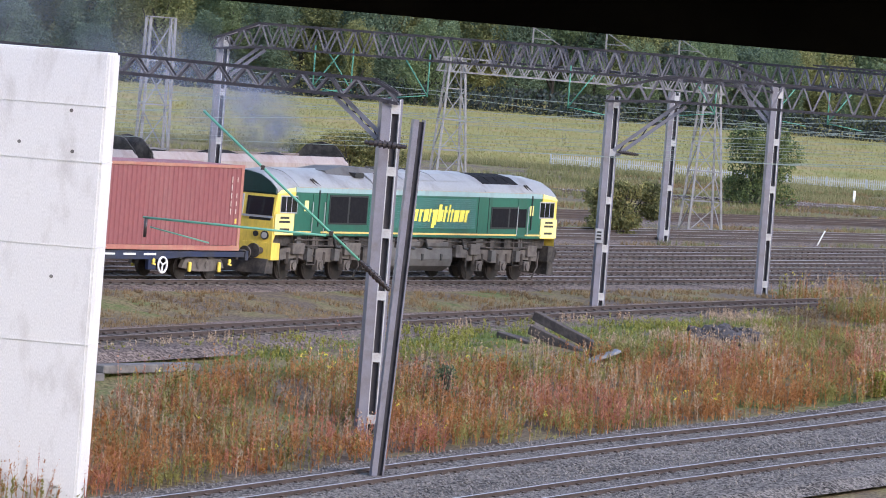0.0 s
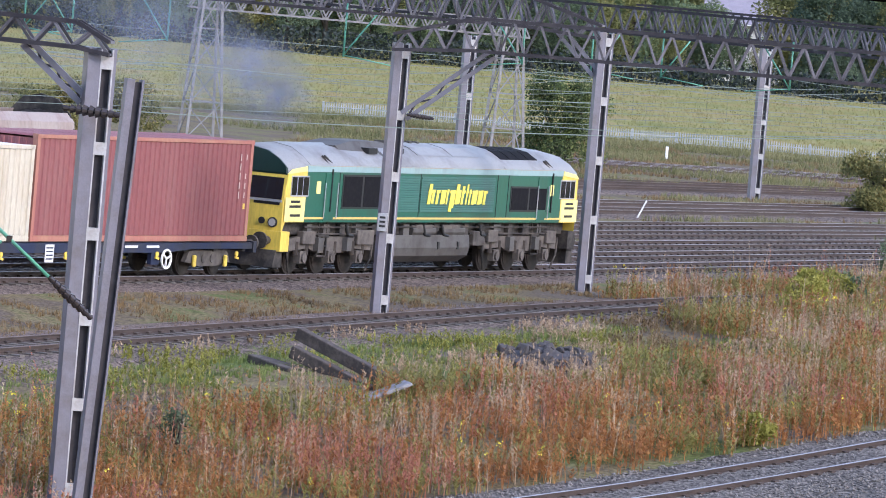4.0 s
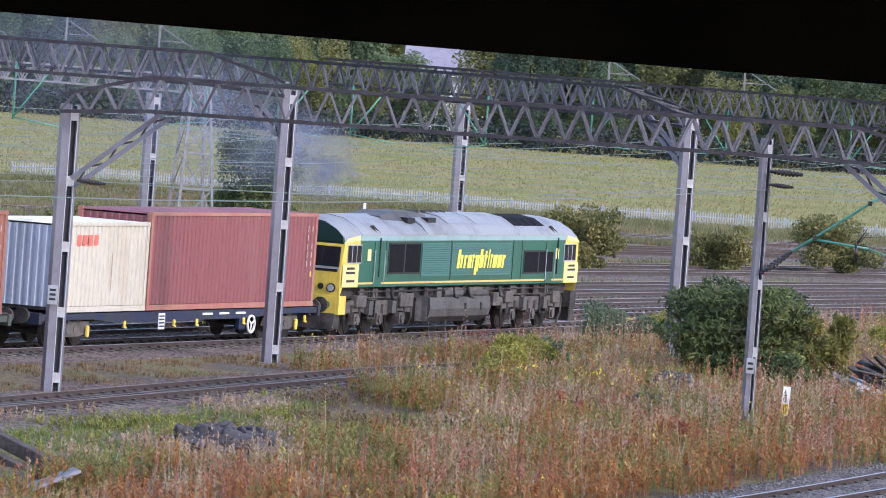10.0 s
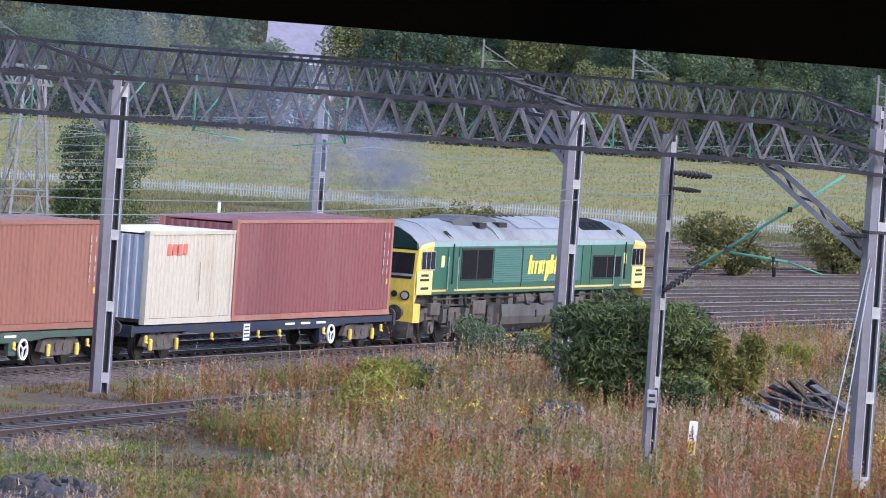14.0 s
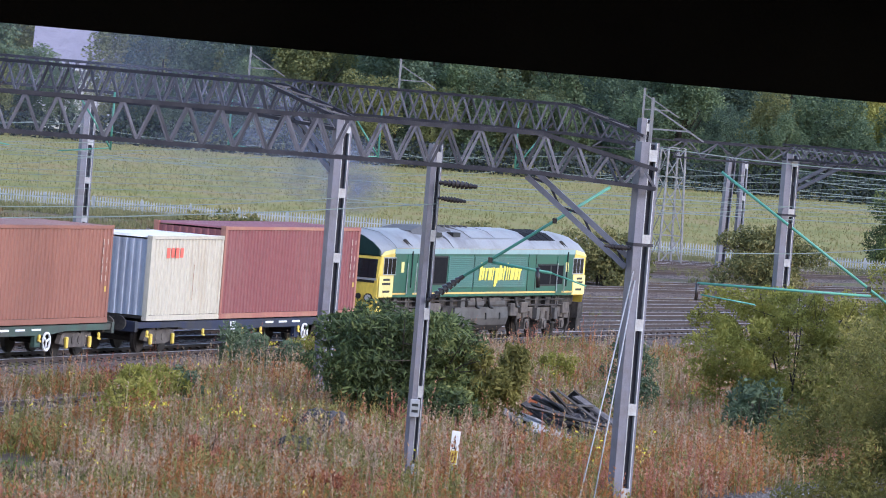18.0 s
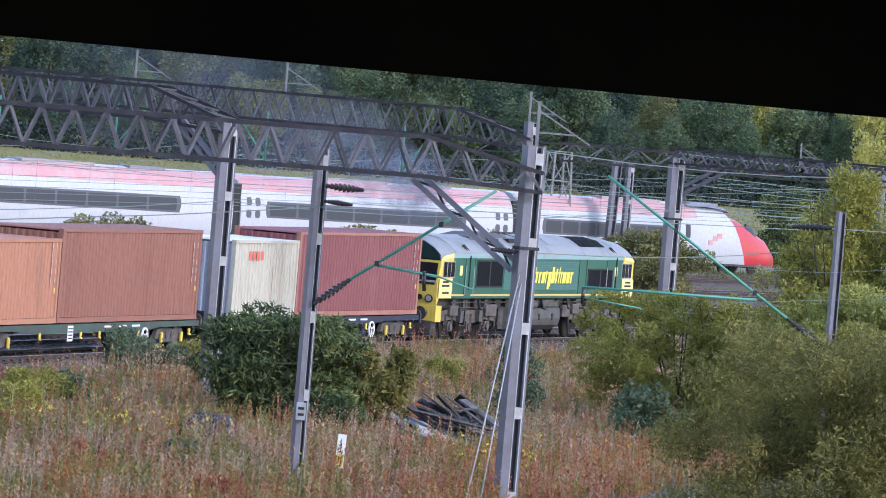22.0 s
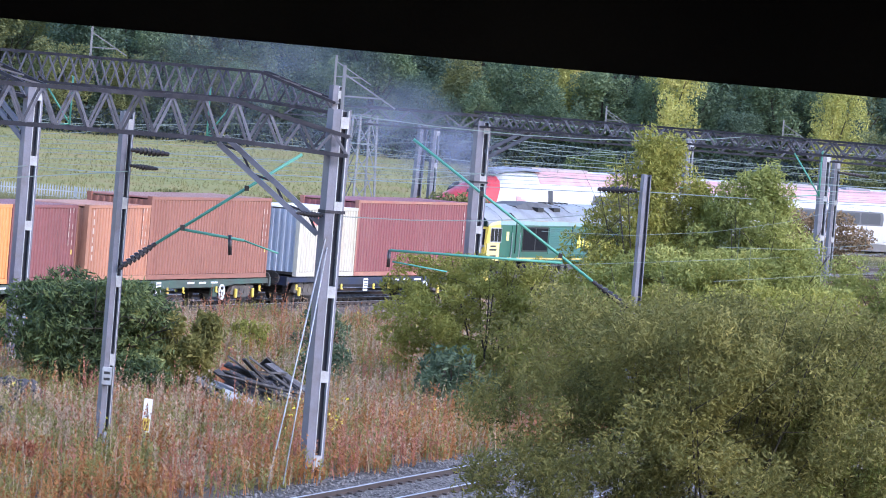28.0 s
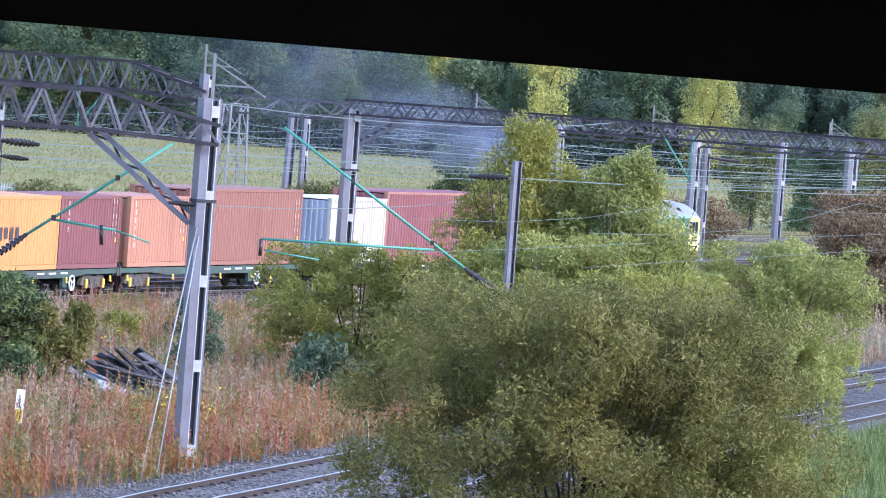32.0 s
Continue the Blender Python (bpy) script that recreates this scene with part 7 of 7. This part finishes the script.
def build_loose():
    # discarded timber sleepers
    for p, q in (((-13.15, 112.6, 0.10), (-10.1, 111.0, -1.05)), ((-13.2, 112.0, -0.32), (-10.7, 110.7, -1.2)), ((-14.2, 112.0, -0.62), (-13.1, 111.0, -0.82)), ((-14.1, 112.5, -0.66), (-12.7, 111.5, -0.86)), ((-11.2, 110.2, -1.0), (-9.8, 110.6, -0.85))):
        bm = fresh()
        bar(bm, p, q, 0.3, 0.3)
        bmesh.ops.bevel(bm, geom=bm.edges[:], offset=0.02, segments=1, affect='EDGES')
        ob = new("old_sleeper", mesh_of("old_sleeper", bm, TIMBER))
        tagged(ob, "discarded dark creosoted timber sleeper in the weeds", "sleeper", group="discarded sleepers")
    bm = fresh()
    bar(bm, (-11.4, 108.4, -1.2), (-10.1, 108.8, -0.6), 0.74, 0.09)
    bmesh.ops.bevel(bm, geom=bm.edges[:], offset=0.02, segments=1, affect='EDGES')
    tagged(new("concrete_slab", mesh_of("concrete_slab", bm, weathered("grey_slab", (0.26, 0.26, 0.28), (0.17, 0.17, 0.18), 2.0, 0.8))), "tilted grey concrete slab sunk in the weeds", "slab")
    # grey slabs by the siding
    for i, (x, y, a) in enumerate(((-24.4, 86.9, 0.42), (-22.35, 91.5, 0.42))):
        z = ground_z(x, y)
        bm = fresh()
        box(bm, -0.3, 0.3, -2.55, 2.55, 0.0, 0.24)
        bmesh.ops.bevel(bm, geom=bm.edges[:], offset=0.03, segments=1, affect='EDGES')
        ob = new("concrete_trough", mesh_of("concrete_trough", bm, DARKCON))
        ob.matrix_basis = Matrix.Translation((x, y, z)) @ Matrix.Rotation(-a, 4, 'Z')
        tagged(ob, "long grey concrete cable trough lying in the grass", "trough", group="cable troughs")
    # stone heaps
    heap_mat = weathered("heap_stone", (0.085, 0.078, 0.08), (0.03, 0.028, 0.03), 9.0, 0.9, 0, 0.3)
    hr = random.Random(17)
    for x, y, r, h, lab in ((-7.45, 119.6, 1.4, 0.45, "low heap of dark stone among the weeds"), (2.8, 140.0, 0.8, 0.5, "low heap of dark rubble among the weeds"), (3.6, 147.0, 0.9, 0.7, "heap of dark rubble beside the bush"), (10.3, 155.6, 1.25, 0.75, "dark rubbish heap under the scrap boards")):
        root = empty("rubble_heap", Matrix.Translation((x, y, ground_z(x, y))))
        tagged(root, lab, "heap")
        bm = fresh()
        bmesh.ops.create_icosphere(bm, subdivisions=3, radius=1.0)
        for v in bm.verts:
            k = 1 + 0.25 * noise.noise(v.co * 2.3) + 0.12 * noise.noise(v.co * 7)
            v.co = Vector((v.co.x * r * k, v.co.y * r * k, max(v.co.z, -0.2) * h * k))
        part("core", bm, heap_mat, root)
        shapes = []
        for q in range(5):
            bm = fresh()
            bmesh.ops.create_icosphere(bm, subdivisions=1, radius=1.0)
            for v in bm.verts:
                v.co *= hr.uniform(0.65, 1.25)
            shapes.append(mesh_of("stone", bm, heap_mat))
        for q in range(90):
            a, d = hr.uniform(0, 6.283), math.sqrt(hr.uniform(0, 1)) * 1.15
            z = h * math.sqrt(max(0.0, 1 - min(d, 1.0) ** 2))
            k = hr.uniform(0.06, 0.17)
            piece("stone", shapes[q % 5], root, Matrix.Translation((d * r * math.cos(a), d * r * math.sin(a), z + 0.02)) @ Euler((hr.uniform(0, 3), hr.uniform(0, 3), 0)).to_matrix().to_4x4() @ Matrix.Diagonal((k * 1.3, k, k * 0.8, 1)))
    # tipped boards and sheets
    rnd = random.Random(3)
    board = weathered("weathered_board", (0.065, 0.058, 0.055), (0.14, 0.13, 0.125), 3.0, 0.8, 0, 0.3, island=0.5)
    pale = weathered("pale_board", (0.42, 0.42, 0.42), (0.25, 0.25, 0.25), 3.0, 0.7)
    for i in range(30):
        L = rnd.uniform(0.9, 2.6)
        bm = fresh()
        box(bm, -L / 2, L / 2, -rnd.uniform(0.06, 0.25), rnd.uniform(0.06, 0.25), -0.02, 0.03)
        ob = new("scrap_board", mesh_of("scrap_board", bm, pale if i in (3, 11) else board))
        k = i / 30
        ob.matrix_basis = Matrix.Translation((10.3 + rnd.gauss(0, 0.65), 155 + rnd.gauss(0, 0.8), -0.05 + 0.85 * k * rnd.uniform(0.7, 1.1))) @ Matrix.Rotation(rnd.uniform(-0.9, 0.3), 4, 'Z') @ Matrix.Rotation(rnd.uniform(-0.1, 0.75), 4, 'Y') @ Matrix.Rotation(rnd.uniform(-0.6, 0.6), 4, 'X')
        tagged(ob, "weathered grey scrap board on a tipped heap", "board", group="scrap boards")
    ob = boxpart("plastic_crate", (-0.35, 0.35, -0.3, 0.3, 0, 0.55), weathered("faded_orange", (0.42, 0.13, 0.06), (0.3, 0.1, 0.05), 2.0, 0.6), None, bevel=0.03)
    ob.matrix_basis = Matrix.Translation((9.5, 158.6, ground_z(9.5, 158) + 0.35)) @ Matrix.Rotation(0.4, 4, 'Y')
    tagged(ob, "faded orange plastic crate behind the scrap heap", "crate")
    # lineside sign
    r = empty("lineside_sign", Matrix.Translation((6.43, 137.1, ground_z(6.4, 137))) @ Matrix.Rotation(0.05, 4, 'Y'))
    tagged(r, "small white and yellow lineside sign on a post", "sign")
    stick("post", PALESTEEL, r, (0, 0.02, -0.3), (0, 0.02, 1.0), 0.05, 0.05)
    boxpart("board", (-0.1, 0.1, -0.02, 0.0, 0.42, 1.2), WHITE, r, "white board with a yellow lower half")
    boxpart("yellow_half", (-0.085, 0.085, -0.026, -0.0205, 0.45, 0.74), YELLOW, r)
    for x0, x1, z0, z1 in ((-0.04, -0.02, 0.52, 0.68), (0.02, 0.05, 0.52, 0.6), (-0.01, 0.01, 0.8, 1.0), (-0.05, 0.05, 0.78, 0.8)):
        boxpart("marking_bar", (x0, x1, -0.032, -0.0265, z0, z1), BLACK, r)
    for x, y in ((-10.8, 307.7), (2.9, 331.0), (-8.9, 216.0)):
        k = 0.032 if y < 250 else 0.08
        ob = boxpart("marker_post", (-k, k, -k, k, -0.3, 0.85), WHITE, None, bevel=0.02)
        ob.matrix_basis = Matrix.Translation((x, y, ground_z(x, y))) @ Matrix.Rotation(0.42 if y < 250 else 0.0, 4, 'Y')
        tagged(ob, "short white marker post beside the lines", "post", group="marker posts")
    # concrete pier close to the near line
    z0 = ground_z(-23, 74)
    bm = fresh()
    box(bm, -25.5, -21.12, 73.9, 75.6, z0 - 0.5, 7.75)
    bmesh.ops.bevel(bm, geom=[e for e in bm.edges], offset=0.06, segments=2, affect='EDGES')
    r = empty("concrete_pier")
    tagged(r, "pale shuttered concrete pier with stains and pock marks", "pier")
    part("shaft", bm, PIER, r)
    for z in (6.35, 4.9, 2.7, 0.2):
        boxpart("shutter_joint", (-25.52, -21.11, 73.885, 75.61, z, z + 0.018), CONCRETE, r)
    for x, z in ((-21.9, 5.15), (-22.2, 1.9), (-22.0, 6.2), (-23.3, 5.3)):
        bm = fresh()
        rod(bm, (x, 73.888, z), (x, 73.91, z), 0.05, 10)
        part("tie_hole", bm, DARKCON, r)


PIER = weathered("pier_concrete", (0.60, 0.59, 0.575), (0.47, 0.45, 0.43), 1.3, 0.85, 0, 0.2, (1, 1, 0.4), 0.3)


def smoke_material(density, tone):
    m, n, l, p = mat_new("exhaust_haze")
    tc = n.new("ShaderNodeTexCoord")
    mp = n.new("ShaderNodeMapping")
    mp.inputs["Scale"].default_value = (1.0, 0.0, 1.0)
    l.new(tc.outputs["Object"], mp.inputs["Vector"])
    g = n.new("ShaderNodeTexGradient")
    g.gradient_type = 'SPHERICAL'
    l.new(mp.outputs[0], g.inputs["Vector"])
    w = n.new("ShaderNodeTexNoise")
    w.inputs["Scale"].default_value, w.inputs["Detail"].default_value = 1.6, 5
    l.new(tc.outputs["Object"], w.inputs["Vector"])
    mr = n.new("ShaderNodeMapRange")
    mr.inputs["From Min"].default_value, mr.inputs["From Max"].default_value = 0.3, 0.7
    l.new(w.outputs["Fac"], mr.inputs["Value"])
    a = n.new("ShaderNodeMath")
    a.operation = 'MULTIPLY'
    l.new(g.outputs["Fac"], a.inputs[0])
    l.new(mr.outputs[0], a.inputs[1])
    b = n.new("ShaderNodeMath")
    b.operation = 'MULTIPLY'
    l.new(a.outputs[0], b.inputs[0])
    b.inputs[1].default_value = density
    p.inputs["Base Color"].default_value = (*tone, 1)
    p.inputs["Roughness"].default_value = 1.0
    p.inputs["Specular IOR Level"].default_value = 0.0
    l.new(b.outputs[0], p.inputs["Alpha"])
    return m


def build_smoke():
    for i, (off, side, z, r, k, tone) in enumerate(((5.6, 1.2, 5.0, 0.9, 1.0, (0.15, 0.175, 0.24)), (4.2, 1.6, 5.7, 1.5, 0.9, (0.18, 0.21, 0.29)), (0.5, 3.0, 6.6, 2.4, 0.45, (0.23, 0.27, 0.37)), (-5.0, 6.0, 8.2, 3.8, 0.22, (0.23, 0.27, 0.37)))):
        bm = fresh()
        bmesh.ops.create_icosphere(bm, subdivisions=4, radius=1.0)
        ob = new("exhaust_smoke", mesh_of("exhaust_smoke", bm, smoke_material(k, tone), True))
        ob.scale = (1, 1, 1)
        me = ob.data
        for v in me.vertices:
            v.co = v.co * (1 + 0.12 * noise.noise(v.co * 2 + Vector((i * 3, 0, 0))))
        ob.visible_shadow = False
        # a plain empty carries the enlarged puff
        root = empty("smoke_puff")
        tagged(root, "thin blue-grey exhaust haze behind the locomotive", "smoke", group="exhaust puffs")
        ob.parent = root
        ob.matrix_basis = Matrix.Diagonal((r * 1.5, r * 0.8, r, 1))
        SMOKE.append((root, off, side, z))


STONE = weathered("loose_stone", (0.24, 0.222, 0.205), (0.08, 0.073, 0.07), 9.0, 0.9, 0, 0.2)


def build_stones():
    """Loose ballast stones on and beside the near lines."""
    n = 34000
    s = RNG.uniform(-25, 95, n)
    o = RNG.uniform(-1.0, 8.6, n)
    yy = np.interp(s, NEARC[:, 0], NEARC[:, 2])
    k = np.array([near_slope(v) for v in yy])
    c = 1 / np.hypot(1, k)
    q = np.column_stack([np.interp(s, NEARC[:, 0], NEARC[:, 1]) + o * c, yy - o * c * k])
    keep = np.ones(n, bool)
    for r in (0.65, 2.15, 5.75, 7.25):
        keep &= np.abs(o - r) > 0.1
    q, yy, o = q[keep], yy[keep], o[keep]
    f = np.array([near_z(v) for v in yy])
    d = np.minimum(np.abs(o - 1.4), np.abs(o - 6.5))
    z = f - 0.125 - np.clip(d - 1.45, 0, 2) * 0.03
    c = np.column_stack([q, z])
    k = len(c)
    base = np.array([(1, 0, 0), (-1, 0, 0), (0, 1, 0), (0, -1, 0), (0, 0, 1), (0, 0, -1)], float)
    r = RNG.uniform(0.02, 0.05, (k, 1, 1)) * (1 + 0.5 * RNG.uniform(-1, 1, (k, 6, 1)))
    a = RNG.uniform(0, 6.28, k)
    rot = np.zeros((k, 3, 3))
    rot[:, 0, 0] = rot[:, 1, 1] = np.cos(a)
    rot[:, 0, 1], rot[:, 1, 0], rot[:, 2, 2] = -np.sin(a), np.sin(a), 0.8
    v = c[:, None, :] + np.einsum("kij,kpj->kpi", rot, base[None] * r)
    t = np.array([(0, 2, 4), (2, 1, 4), (1, 3, 4), (3, 0, 4), (2, 0, 5), (1, 2, 5), (3, 1, 5), (0, 3, 5)])
    faces = (np.arange(k)[:, None, None] * 6 + t[None]).reshape(-1, 3)
    tagged(new("ballast_stones", mesh_np("ballast_stones", v.reshape(-1, 3), faces, STONE)), "loose grey ballast stones along the near lines", "stones", kind="stuff")


SMOKE = []
build_stones()
build_fittings()
build_wires()
build_loose()
build_smoke()


# ---- what moves ----
RUN = [(0.0, 127.31), (4.0, 145.25), (9.0, 167.63), (13.0, 185.57), (16.0, 198.99), (19.0, 212.28), (23.0, 229.62), (26.0, 242.95), (30.0, 259.55), (32.0, 268.46)]


def run_at(t):
    """Metres run by the freight train, smoothly through the rows."""
    for i in range(len(RUN) - 1):
        if t <= RUN[i + 1][0] or i == len(RUN) - 2:
            (t1, s1), (t2, s2) = RUN[i], RUN[i + 1]
            v1 = (RUN[i + 1][1] - RUN[i - 1][1]) / (RUN[i + 1][0] - RUN[i - 1][0]) if i else (s2 - s1) / (t2 - t1)
            v2 = (RUN[i + 2][1] - RUN[i][1]) / (RUN[i + 2][0] - RUN[i][0]) if i < len(RUN) - 2 else (s2 - s1) / (t2 - t1)
            d = t2 - t1
            u = (t - t1) / d
            return (2 * u ** 3 - 3 * u ** 2 + 1) * s1 + (u ** 3 - 2 * u ** 2 + u) * d * v1 + (-2 * u ** 3 + 3 * u ** 2) * s2 + (u ** 3 - u ** 2) * d * v2


def on_line(s, half, z):
    a, _ = line_at(s - half)
    b, _ = line_at(s + half)
    d = b - a
    m = (a + b) / 2
    return Matrix.Translation((m.x, m.y, z)) @ Matrix.Rotation(math.atan2(d.y, d.x), 4, 'Z')


EX_RUN = (21.0, -6.5, 32.0)      # seconds, nose's place on its line, metres a second


def motions():
    times = [i for i in range(0, 33)]
    for thing, off, z, half in TRAIN:
        walk(thing, [(t, on_line(run_at(t) + off, half, z)) for t in times])
    for thing, off, side, z in SMOKE:
        rows = []
        for t in times:
            c, d = line_at(run_at(t) + off, side)
            rows.append((t, Matrix.Translation((c.x, c.y, z))))
        walk(thing, rows)
    turn = Matrix.Rotation(math.atan2(EX_D.y, EX_D.x), 4, 'Z')
    for thing, off in EXPRESS:
        rows = []
        for t in (0, 8, 16, 20, 24, 28, 32):
            q = EX_P + EX_D * (EX_RUN[1] + (t - EX_RUN[0]) * EX_RUN[2] + off)
            rows.append((t, Matrix.Translation((q.x, q.y, 0)) @ turn))
        walk(thing, rows)


motions()
